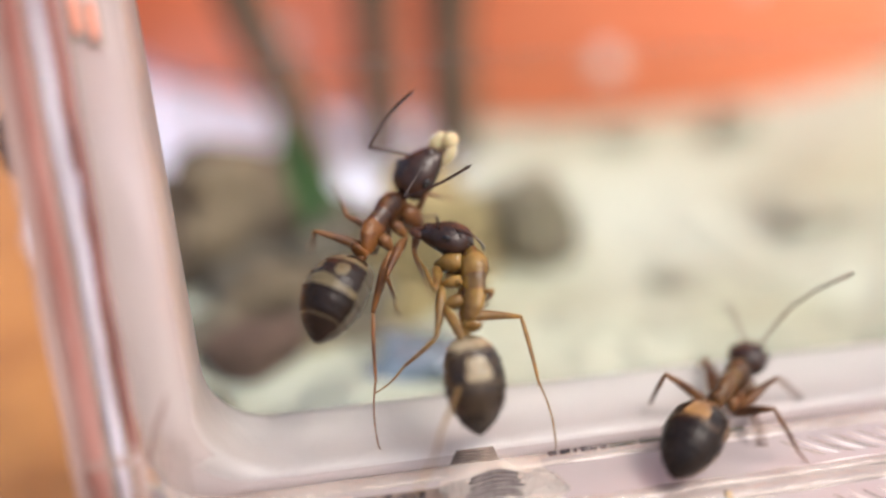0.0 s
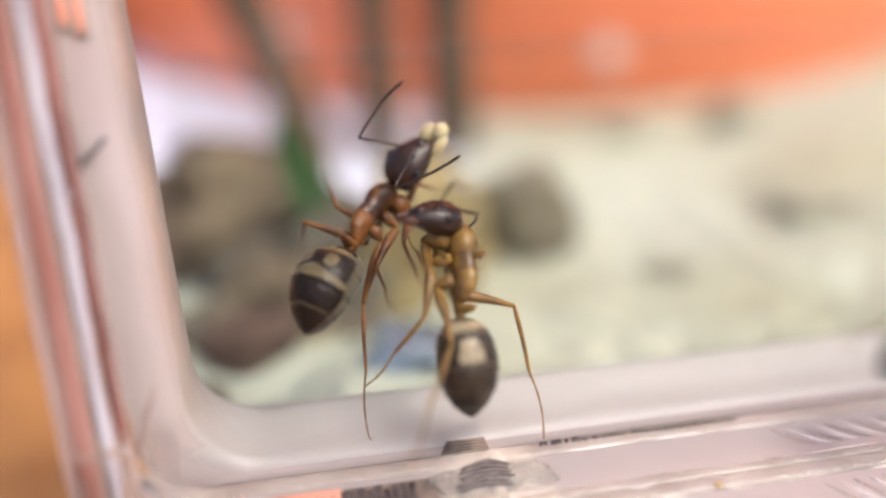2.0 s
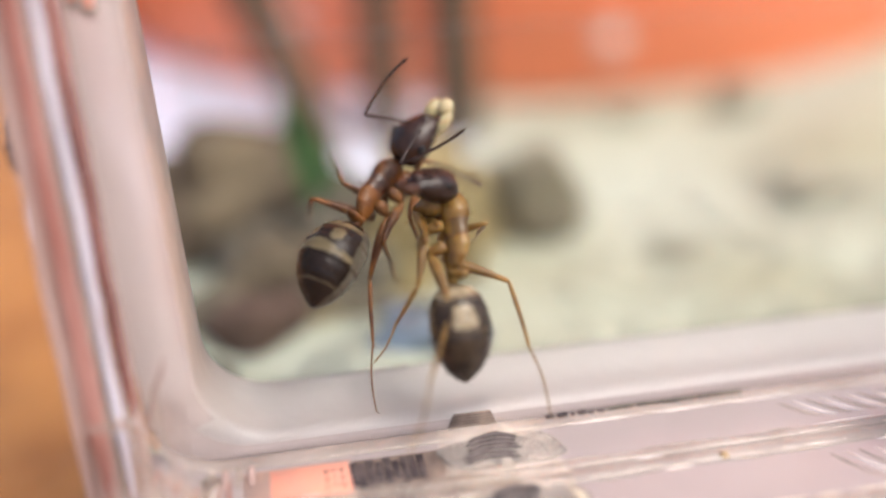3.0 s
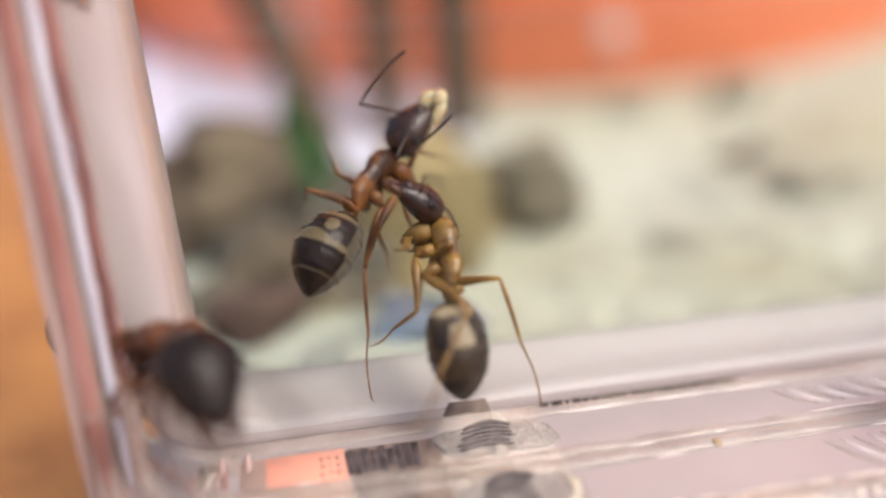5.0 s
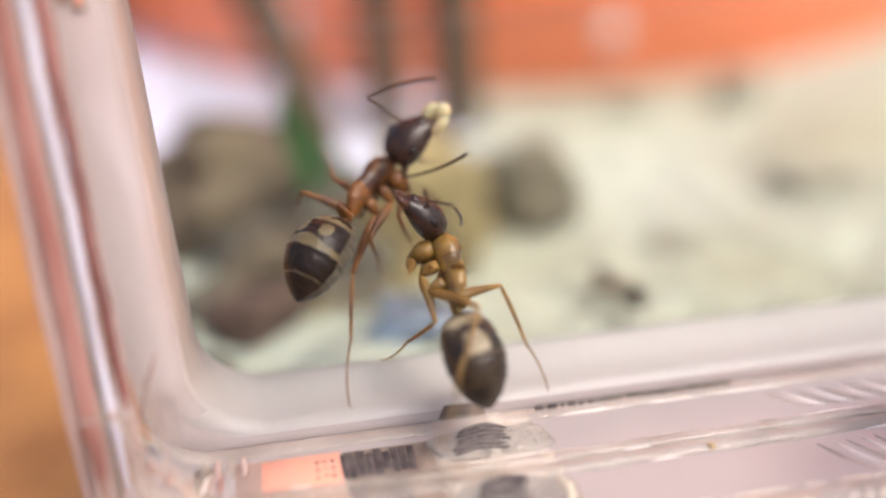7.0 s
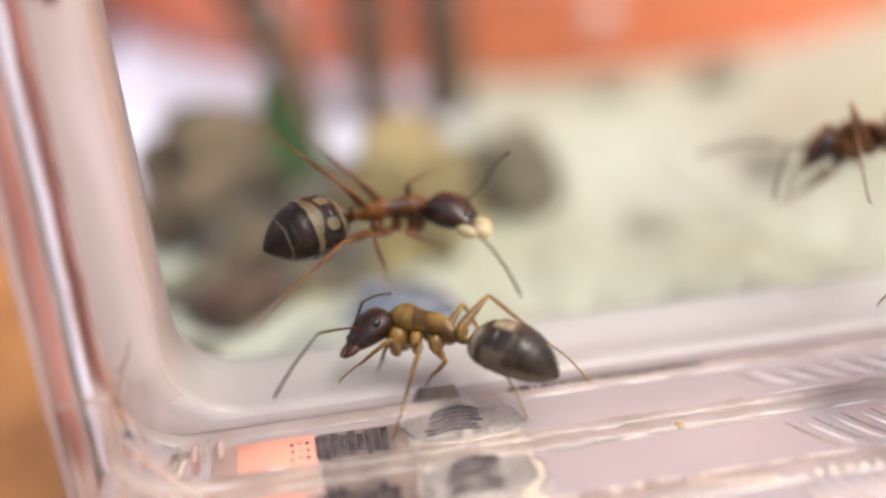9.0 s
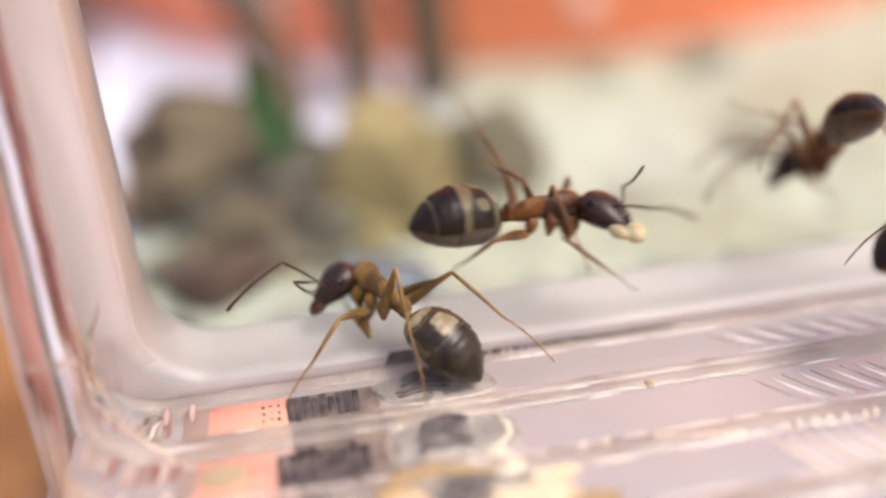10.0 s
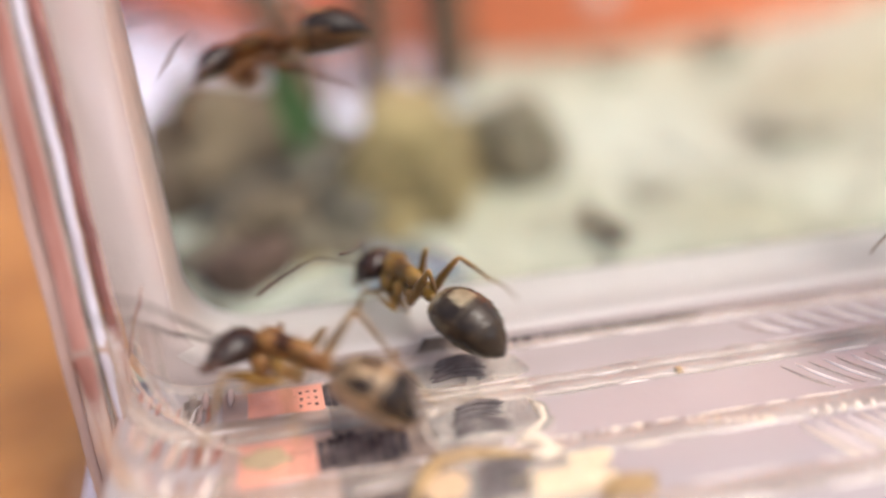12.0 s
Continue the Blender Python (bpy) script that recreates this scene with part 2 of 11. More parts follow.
bm = bmesh.new()
inner = rim_profile((-5.9, 0.42, 1.9))
outer = rim_profile((-7.45, 0.0, 1.9))
rings = []
for y, k in ((0.72, 0.0), (0.72, 0.06), (0.74, 0.3), (0.80, 0.62), (0.95, 0.94), (1.25, 1.0), (2.2, 1.02), (3.2, 1.04), (3.4, 1.0), (3.4, 0.0), (1.4, -0.02)):
    rings.append([(o[0] + (i[0] - o[0]) * k, y, o[1] + (i[1] - o[1]) * k) for o, i in zip(outer, inner)])
rows = [[bm.verts.new(p) for p in r] for r in rings]
for j, (a, b) in enumerate(zip(rows, rows[1:] + rows[:1])):
    for i in range(len(a) - 1):
        fc = bm.faces.new((a[i], a[i + 1], b[i + 1], b[i]))
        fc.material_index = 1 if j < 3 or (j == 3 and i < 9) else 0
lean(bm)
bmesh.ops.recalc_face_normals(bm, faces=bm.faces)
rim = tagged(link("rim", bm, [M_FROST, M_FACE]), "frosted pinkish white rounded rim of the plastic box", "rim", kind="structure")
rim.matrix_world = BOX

# clear inner step behind the rim, on which ants walk
bm = bmesh.new()
outline = [(3.45, 0.4), (3.6, 2.1), (4.0, 2.5), (8.0, 2.6), (10.0, 3.4), (11.4, 5.0), (12.3, 8.0)]
rows = [[bm.verts.new((u, y, z)) for u in (-6.3, 40)] for y, z in outline]
rows += [[bm.verts.new((u, y + 0.05, z - 0.08)) for u in (-6.3, 40)] for y, z in reversed(outline)]
for a, b in zip(rows, rows[1:] + rows[:1]):
    bm.faces.new((a[0], a[1], b[1], b[0]))
pane = tagged(link("clear_step", bm, M_PANE), "clear moulded plastic step inside the box", "plastic step", kind="structure")
pane.matrix_world = BOX
pane.visible_shadow = False

# the lip in front of the rim, with ridges, inlays and glue
bm = bmesh.new()
box(bm, -7.7, 45, -10, 1.4, -4.4, -0.02, 0.1)
lip = tagged(link("lip", bm, M_CLEAR), "clear pinkish plastic lip of the box", "plastic lip", kind="structure")
lip.matrix_world = BOX


def ridge(y, half, height, corner, mat):
    """One moulded ridge: down the corner, round, and along the lip. Its section is a low rounded bar."""
    bm = bmesh.new()
    r = 1.5 + 0.1 * corner % 1
    line = [(corner, 3.4 - 0.2 * k, (1, 0)) for k in range(8)]
    for k in range(13):
        a = math.pi + math.pi / 2 * k / 12
        line.append((corner + r + r * math.cos(a), r + r * math.sin(a), (-math.cos(a), -math.sin(a))))
    line += [(corner + r + 0.3 + 1.3 * k, 0.0, (0, 1)) for k in range(38)]
    rings = []
    for k, (x, z, up) in enumerate(line):
        s = min(1.0, 0.15 + k * 0.13)
        wob = 0.02 * noise.noise(Vector((x * 0.8, y, z)))
        ring = []
        for q in range(9):
            a = math.pi * q / 8
            h = height * s * math.sin(a) - 0.02
            ring.append((x + up[0] * h, y + wob + half * s * math.cos(a), z + up[1] * h))
        rings.append(ring)
    ring_loft(bm, rings, closed=False, caps=False)
    bmesh.ops.recalc_face_normals(bm, faces=bm.faces)
    part("ridge", bm, mat, lip, "clear moulded ridge").visible_shadow = False


ridge(0.45, 0.26, 0.10, -7.2, M_RIDGE)
ridge(-1.40, 0.16, 0.10, -7.0, M_RIDGE)
ridge(-1.85, 0.24, 0.13, -7.0, M_RIDGE)
ridge(-4.20, 0.36, 0.13, -7.0, M_RIDGE)
ridge(-6.50, 0.40, 0.15, -7.0, M_RIDGE)


def inlay(u0, u1, v0, v1, mat, name, label, z=0.012):
    bm = bmesh.new()
    box(bm, u0, u1, v0, v1, -0.45, z, 0.01, 1)
    for v in bm.verts:
        v.co.x += 0.04 * noise.noise(v.co * 3)
        v.co.y += 0.05 * noise.noise(v.co * 2 + Vector((5, 0, 0)))
    return part(name, bm, mat, lip, label)


# reflections in the lip's troughs, put in as coral, peach and dark inlays
inlay(-5.0, -2.32, -7.4, 0.02, M_CORALDIM, "peach_reflection", "dull peach reflection painted into the clear plastic", 0.004)
inlay(-2.3, 1.7, -7.4, -0.1, M_DUSK, "dusky_reflection", "greyish brown reflection painted into the clear plastic", 0.002)
for v0, v1, u0, um, u1 in ((-1.22, -0.05, -4.35, -2.4, -0.5), (-3.75, -2.25, -4.6, -2.75, -0.5), (-6.0, -4.75, -4.6, -2.6, -0.5)):
    inlay(u0, um, v0, v1, M_CORAL, "coral_reflection", "coral pink reflection painted into the clear plastic")
    for k in range(9):
        w = (u1 - um) / 9
        inlay(um + w * k + 0.012, um + w * (k + 1) - 0.012, v0 + 0.15 + 0.25 * noise.noise(Vector((k * 1.7, v0, 0))), v1 - 0.15 + 0.22 * noise.noise(Vector((k * 1.3, v0, 5))), M_DARKRIB, "dark_reflection_block", "dark stepped block of a reflection in the clear plastic", 0.02 + 0.02 * abs(noise.noise(Vector((k * 2.1, v0, 9)))))
    for i in range(3):
        for j in range(3):
            inlay(um - 0.64 + 0.2 * i + 0.03 * (j % 2), um - 0.53 + 0.2 * i - 0.03 * (i == j), v0 + 0.2 + 0.3 * j + 0.06 * (i % 2), v0 + 0.32 + 0.3 * j, M_DARKRIB, "dark_reflection_dot", "", 0.02)
# glue bead, one lump in each trough, with reflections modelled as dark ribs
for k, (u0, u1, v0, v1) in enumerate(((0.2, 1.6, 0.95, 1.75), (0.0, 3.0, -1.1, 0.1), (0.1, 3.15, -3.45, -2.05), (0.2, 3.4, -5.8, -4.4))):
    bm = bmesh.new()
    bmesh.ops.create_icosphere(bm, subdivisions=4, radius=1)
    for v in bm.verts:
        c = Vector([math.copysign(abs(q) ** 0.6, q) for q in v.co])
        w = 1 + 0.22 * noise.noise(v.co * 1.6 + Vector((k * 7, 0, 0))) + 0.04 * noise.noise(v.co * 7)
        v.co = Vector(((u0 + u1) / 2 + c.x * w * (u1 - u0) / 2, (v0 + v1) / 2 + c.y * w * (v1 - v0) / 2, c.z * w * 0.10))
    part("glue", bm, M_GLUE, lip, "lumpy milky glue")
    ua, ub = u0 + 0.45, min(u0 + 1.9, u1 - 0.1)
    for j in range(6):
        bm = bmesh.new()
        y = v0 + 0.16 + (v1 - v0 - 0.34) * j / 5
        tube(bm, [(ua + 0.05 * j + 0.2 * noise.noise(Vector((j * 1.3, k, 0))) + (ub - ua - 0.04 * j) * q / 8, y + 0.16 * math.sin(math.pi * q / 8) + 0.05 * noise.noise(Vector((q * 0.7, j * 3.1, k))), 0.11) for q in range(9)], [0.02] + [(0.062 + 0.02 * noise.noise(Vector((q * 0.9, j * 2.3, k * 5)))) * (v1 - v0) / 1.2 for q in range(7)] + [0.02], 7)
        part("rib", bm, M_RIB, lip, "dark rib that stands in for a reflection under the glue")
# the same reflection repeated on the rim as greyish ribs
for j in range(5):
    bm = bmesh.new()
    box(bm, 0.35 + 0.04 * j, 1.65 - 0.03 * j, 0.64 + 0.02 * j, 0.80, 0.03 + 0.075 * j, 0.09 + 0.075 * j, 0.012, 1)
    for v in bm.verts:
        v.co.y += 0.05 * noise.noise(v.co * 2)
    part("rib", bm, M_DUSK, rim, "greyish rib that repeats the reflection on the rim")
bm = bmesh.new()
rows = []
for j in range(61):
    v = 1.7 - 8.0 * j / 60
    left = -0.15 + 0.25 * noise.noise(Vector((v * 0.9, 3, 0))) + 0.1 * noise.noise(Vector((v * 4, 3, 0)))
    right = 2.75 + 0.12 * (1.7 - v) * 0.6 + 0.3 * noise.noise(Vector((v * 0.8, 8, 0))) + 0.16 * noise.noise(Vector((v * 3.5, 8, 0)))
    rows.append([bm.verts.new((left + (right - left) * i / 20, v, -0.05 + 0.17 * math.sin(math.pi * i / 20) ** 0.35 * (0.8 + 0.5 * noise.noise(Vector((i * 0.35, v * 1.6, 2)))))) for i in range(21)])
for a, b in zip(rows, rows[1:]):
    for i in range(20):
        bm.faces.new((a[i], b[i], b[i + 1], a[i + 1]))
part("glue_bead", bm, M_BEAD, lip, "clear milky bead of glue").visible_shadow = False
# dark dashes in the joint at the foot of the rim
rng = random.Random(5)
u = 3.0
while u < 8.0:
    w = rng.uniform(0.08, 0.3) if u < 4.6 else rng.uniform(0.5, 1.4)
    inlay(u, u + w, 0.52, 0.60 + rng.uniform(0.0, 0.06) * (u < 4.6), M_DARKRIB if u < 4.6 else M_GREYROCK, "joint_dash", "dark line in the joint", 0.11)
    u += w + rng.uniform(0.04, 0.12)
# slanting moulded ribs at the far end of the lip, glints in their colour
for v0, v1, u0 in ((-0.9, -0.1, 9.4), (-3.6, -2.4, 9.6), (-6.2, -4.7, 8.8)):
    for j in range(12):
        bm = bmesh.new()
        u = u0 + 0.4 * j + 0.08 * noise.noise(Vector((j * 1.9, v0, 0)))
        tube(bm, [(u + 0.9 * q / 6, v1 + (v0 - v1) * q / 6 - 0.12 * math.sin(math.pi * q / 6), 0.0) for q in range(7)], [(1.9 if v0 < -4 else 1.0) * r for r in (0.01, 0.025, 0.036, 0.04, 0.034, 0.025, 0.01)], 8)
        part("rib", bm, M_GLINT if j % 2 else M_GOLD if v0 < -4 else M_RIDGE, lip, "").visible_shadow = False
# glints along one ridge, added as small warm pale teeth
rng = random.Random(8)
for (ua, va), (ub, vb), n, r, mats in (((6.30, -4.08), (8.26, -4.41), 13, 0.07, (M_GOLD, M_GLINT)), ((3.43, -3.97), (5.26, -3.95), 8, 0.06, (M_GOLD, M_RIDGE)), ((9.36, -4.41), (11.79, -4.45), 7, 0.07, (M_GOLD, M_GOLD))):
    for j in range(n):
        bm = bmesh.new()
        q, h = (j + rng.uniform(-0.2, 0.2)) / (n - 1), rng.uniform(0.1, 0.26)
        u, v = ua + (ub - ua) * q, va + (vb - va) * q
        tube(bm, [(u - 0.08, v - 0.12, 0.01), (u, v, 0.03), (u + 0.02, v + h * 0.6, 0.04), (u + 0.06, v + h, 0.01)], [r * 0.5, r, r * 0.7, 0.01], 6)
        part("glint_tooth", bm, rng.choice(mats), lip, "").visible_shadow = False
# swollen edge of the glue, its highlights put into the cream colour
for path, r in ((((2.76, -2.24), (2.88, -2.69), (2.90, -3.05), (2.62, -3.35), (2.30, -3.49)), 0.13), (((2.03, -3.69), (2.44, -3.73), (2.75, -4.09), (2.92, -4.33), (2.52, -4.42), (2.09, -4.24)), 0.19)):
    bm = bmesh.new()
    tube(bm, [(u, v, 0.05 + 0.02 * math.sin(k * 2.1)) for k, (u, v) in enumerate(path)], [r * (0.25 if k in (0, len(path) - 1) else 0.8 + 0.35 * math.sin(k * 1.9)) for k in range(len(path))], 10)
    part("glue_edge", bm, M_CREAMGLUE, lip, "cream glossy edge of the glue").visible_shadow = False
# milky round beads of the corner and a dark patch beside them
for y, r, pts in ((-1.62, 0.10, ((-7.02, 3.4), (-7.0, 2.6), (-7.02, 1.9), (-7.06, 1.2), (-6.95, 0.75), (-6.67, 0.41), (-6.25, 0.12), (-5.74, 0.0), (-4.9, 0.0), (-4.0, 0.0))),
                  (-3.9, 0.09, ((-7.2, 3.0), (-7.18, 2.1), (-7.14, 1.3), (-7.0, 0.8), (-6.7, 0.45), (-6.3, 0.2), (-5.8, 0.06), (-5.0, 0.02)))):
    bm = bmesh.new()
    tube(bm, [(x, y, z) for x, z in pts], [r * 0.4] + [r] * (len(pts) - 2) + [r * 0.3], 10)
    part("corner_bead", bm, M_MILK, lip, "milky rounded corner bead").visible_shadow = False
inlay(-6.00, -5.55, -1.1, 0.0, M_DUSK, "dark_corner_patch", "dark grey patch in the clear plastic")
# highlights along the ridges, added as thin pale tubes in broken pieces
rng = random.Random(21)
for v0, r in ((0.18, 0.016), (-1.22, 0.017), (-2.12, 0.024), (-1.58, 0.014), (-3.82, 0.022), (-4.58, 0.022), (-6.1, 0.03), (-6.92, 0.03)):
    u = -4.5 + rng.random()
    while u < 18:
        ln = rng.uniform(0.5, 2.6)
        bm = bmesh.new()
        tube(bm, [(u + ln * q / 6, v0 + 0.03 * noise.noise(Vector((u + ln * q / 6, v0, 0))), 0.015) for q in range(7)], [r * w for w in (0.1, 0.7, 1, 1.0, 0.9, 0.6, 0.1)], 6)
        part("glint_line", bm, rng.choice((M_GOLD, M_GOLD, M_GLINT) if v0 < -3 else (M_GLINT, M_GLUE, M_RIDGE)), lip, "").visible_shadow = False
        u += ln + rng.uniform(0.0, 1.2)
# slanting rows of slivers, coloured pale and dark as refractions in the corner
rng = random.Random(11)
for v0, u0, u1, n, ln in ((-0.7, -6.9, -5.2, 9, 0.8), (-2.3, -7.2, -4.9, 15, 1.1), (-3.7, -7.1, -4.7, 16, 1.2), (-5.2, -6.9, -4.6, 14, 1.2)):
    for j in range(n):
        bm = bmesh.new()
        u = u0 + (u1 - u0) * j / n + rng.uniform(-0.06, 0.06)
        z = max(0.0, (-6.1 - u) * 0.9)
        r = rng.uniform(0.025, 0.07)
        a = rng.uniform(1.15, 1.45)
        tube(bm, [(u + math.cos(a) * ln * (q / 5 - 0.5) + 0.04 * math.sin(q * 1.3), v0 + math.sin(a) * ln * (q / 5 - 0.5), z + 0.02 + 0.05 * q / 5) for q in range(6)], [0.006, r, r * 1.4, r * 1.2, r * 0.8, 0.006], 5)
        part("refraction_facet", bm, rng.choice((M_RIDGE, M_GLINT, M_PEACH, M_ROSE, M_MAUVE, M_MAUVE)), lip, "").visible_shadow = False
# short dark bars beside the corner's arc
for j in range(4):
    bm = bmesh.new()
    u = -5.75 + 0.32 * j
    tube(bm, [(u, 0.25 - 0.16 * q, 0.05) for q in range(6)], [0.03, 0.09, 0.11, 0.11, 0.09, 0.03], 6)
    part("mould_bar", bm, M_MAUVE if j % 2 else M_RIDGE, lip, "mauve moulded bar").visible_shadow = False
for j, (r, du) in enumerate(((0.04, 0.0), (0.03, 0.35), (0.045, 0.75), (0.025, 1.0), (0.035, 1.35))):
    bm = bmesh.new()
    path = [(-7.45 + du, 0.2 - 0.4 * j, 3.2 - 0.3 * q) for q in range(5)]
    path += [(-7.45 + du + 2.0 * (1 - math.cos(q * math.pi / 20)), 0.2 - 0.4 * j - 0.14 * q, 2.0 - 2.0 * math.sin(q * math.pi / 20)) for q in range(11)]
    path += [(-5.4 + du + 0.7 * q, -1.2 - 0.4 * j, 0.0) for q in range(1, 5)]
    tube(bm, path, [r * 0.4] + [r] * (len(path) - 2) + [r * 0.3], 8)
    part("mould_line", bm, M_PEACH if j % 2 else M_RIDGE, lip, "clear curved moulding line").visible_shadow = False
bm = bmesh.new()
tube(bm, [(-6.45 - 0.16 * q + 0.03 * math.sin(q * 2), 0.2, 3.5 - 0.45 * q) for q in range(6)], [0.02, 0.05, 0.06, 0.045, 0.05, 0.02], 6)
part("mould_line", bm, M_MAUVE, lip, "thin brownish moulding streak")

# corner post of the box; streaks stand in for reflections in its clear plastic
post = tagged(new("corner_post"), "clear plastic corner post with pink and lilac streaks", "post", kind="structure")
post.matrix_world = BOX
for x0, x1, y0, mat, streak, label in ((-7.44, -7.12, -0.2, M_MAUVE, M_REDSTREAK, "dark red reflected streak"), (-7.74, -7.46, -0.26, M_PEACH, M_STREAK, "lilac white highlight streak"), (-7.84, -7.76, -0.28, M_GLUE, None, ""), (-8.40, -7.86, -0.3, M_MAUVE, M_ROSE, "dull rose reflected streak"), (-8.72, -8.42, -0.2, M_MAUVE, None, "")):
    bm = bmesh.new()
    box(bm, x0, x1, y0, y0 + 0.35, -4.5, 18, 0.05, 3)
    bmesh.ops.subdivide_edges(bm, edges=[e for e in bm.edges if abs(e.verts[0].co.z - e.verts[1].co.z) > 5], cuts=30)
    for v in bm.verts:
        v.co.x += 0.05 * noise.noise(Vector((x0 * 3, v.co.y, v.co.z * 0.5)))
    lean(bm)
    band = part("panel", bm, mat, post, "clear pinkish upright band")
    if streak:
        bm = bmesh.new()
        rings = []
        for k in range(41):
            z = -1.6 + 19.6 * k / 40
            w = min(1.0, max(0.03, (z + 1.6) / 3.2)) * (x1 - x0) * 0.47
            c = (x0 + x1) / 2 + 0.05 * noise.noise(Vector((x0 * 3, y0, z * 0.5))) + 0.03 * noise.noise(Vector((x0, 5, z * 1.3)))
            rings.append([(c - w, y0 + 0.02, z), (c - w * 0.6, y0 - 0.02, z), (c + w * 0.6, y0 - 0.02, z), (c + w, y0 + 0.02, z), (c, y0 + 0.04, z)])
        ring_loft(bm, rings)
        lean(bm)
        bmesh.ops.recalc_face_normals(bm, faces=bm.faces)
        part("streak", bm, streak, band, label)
# specular glint on the post's foot, added as a pale blob
bm = bmesh.new()
blob(bm, (-7.62, -0.3, -1.2), (0.16, 0.05, 0.5))
part("foot_glint", bm, M_GLINT, post, "bright glint added on the post's foot")
# two narrow slots high on the rim
for u, z in ((-6.95, 11.4), (-6.6, 11.25)):
    bm = bmesh.new()
    box(bm, u - 0.17, u + 0.17, 0.64, 0.75, z - 0.5, z + 0.5, 0.05, 3)
    lean(bm)
    edge = part("slot_edge", bm, M_GLUE, rim, "bright edge of a narrow slot")
    bm = bmesh.new()
    box(bm, u - 0.1, u + 0.1, 0.60, 0.7, z - 0.36, z + 0.46, 0.04, 2)
    lean(bm)
    part("slot", bm, M_CORAL, edge, "dark red narrow slot")


# ---- things behind the rim ----
def thing_at(ob, x, y, z, rz=0):
    ob.matrix_world = mm(x, y, z, 0, 0, rz)
    return ob


tub = tagged(new("tub"), "orange plastic tub with a smooth rounded foot", "tub")
thing_at(tub, 6.5, 80.5, -3.4)
bm = bmesh.new()
prof = [(0.01, 0), (38.3, 0), (39.5, 0.4), (40, 1.2), (43, 48), (41.5, 48), (38.6, 3), (0.01, 3)]
ring_loft(bm, [[(r * math.cos(2 * math.pi * k / 128), r * math.sin(2 * math.pi * k / 128), z) for k in range(128)] for r, z in prof])
part("body", bm, M_ORANGE, tub)
bm = bmesh.new()
ring_loft(bm, [[(r * math.cos(2 * math.pi * k / 128), r * math.sin(2 * math.pi * k / 128), z) for k in range(128)] for r, z in ((42.6, 47.9), (44.4, 47.9), (44.8, 48.6), (44.4, 49.4), (41.8, 49.4), (41.4, 48.8), (41.6, 47.9))])
part("rim", bm, M_ORANGE, tub)

for x, z in ((10.4, 0.9), (-10.6, 1.6), (19.5, 6.0)):
    bm = bmesh.new()
    blob_y = -math.sqrt(40.4 ** 2 - (x - 6.5) ** 2)
    bmesh.ops.create_icosphere(bm, subdivisions=3, radius=0.95, matrix=Matrix.Diagonal((1, 0.35, 1, 1)))
    thing_at(tagged(link("droplet", bm, M_DROP), "small pale droplet on the orange tub", "droplet", "droplets on the tub"), x, 80.5 + blob_y, z)

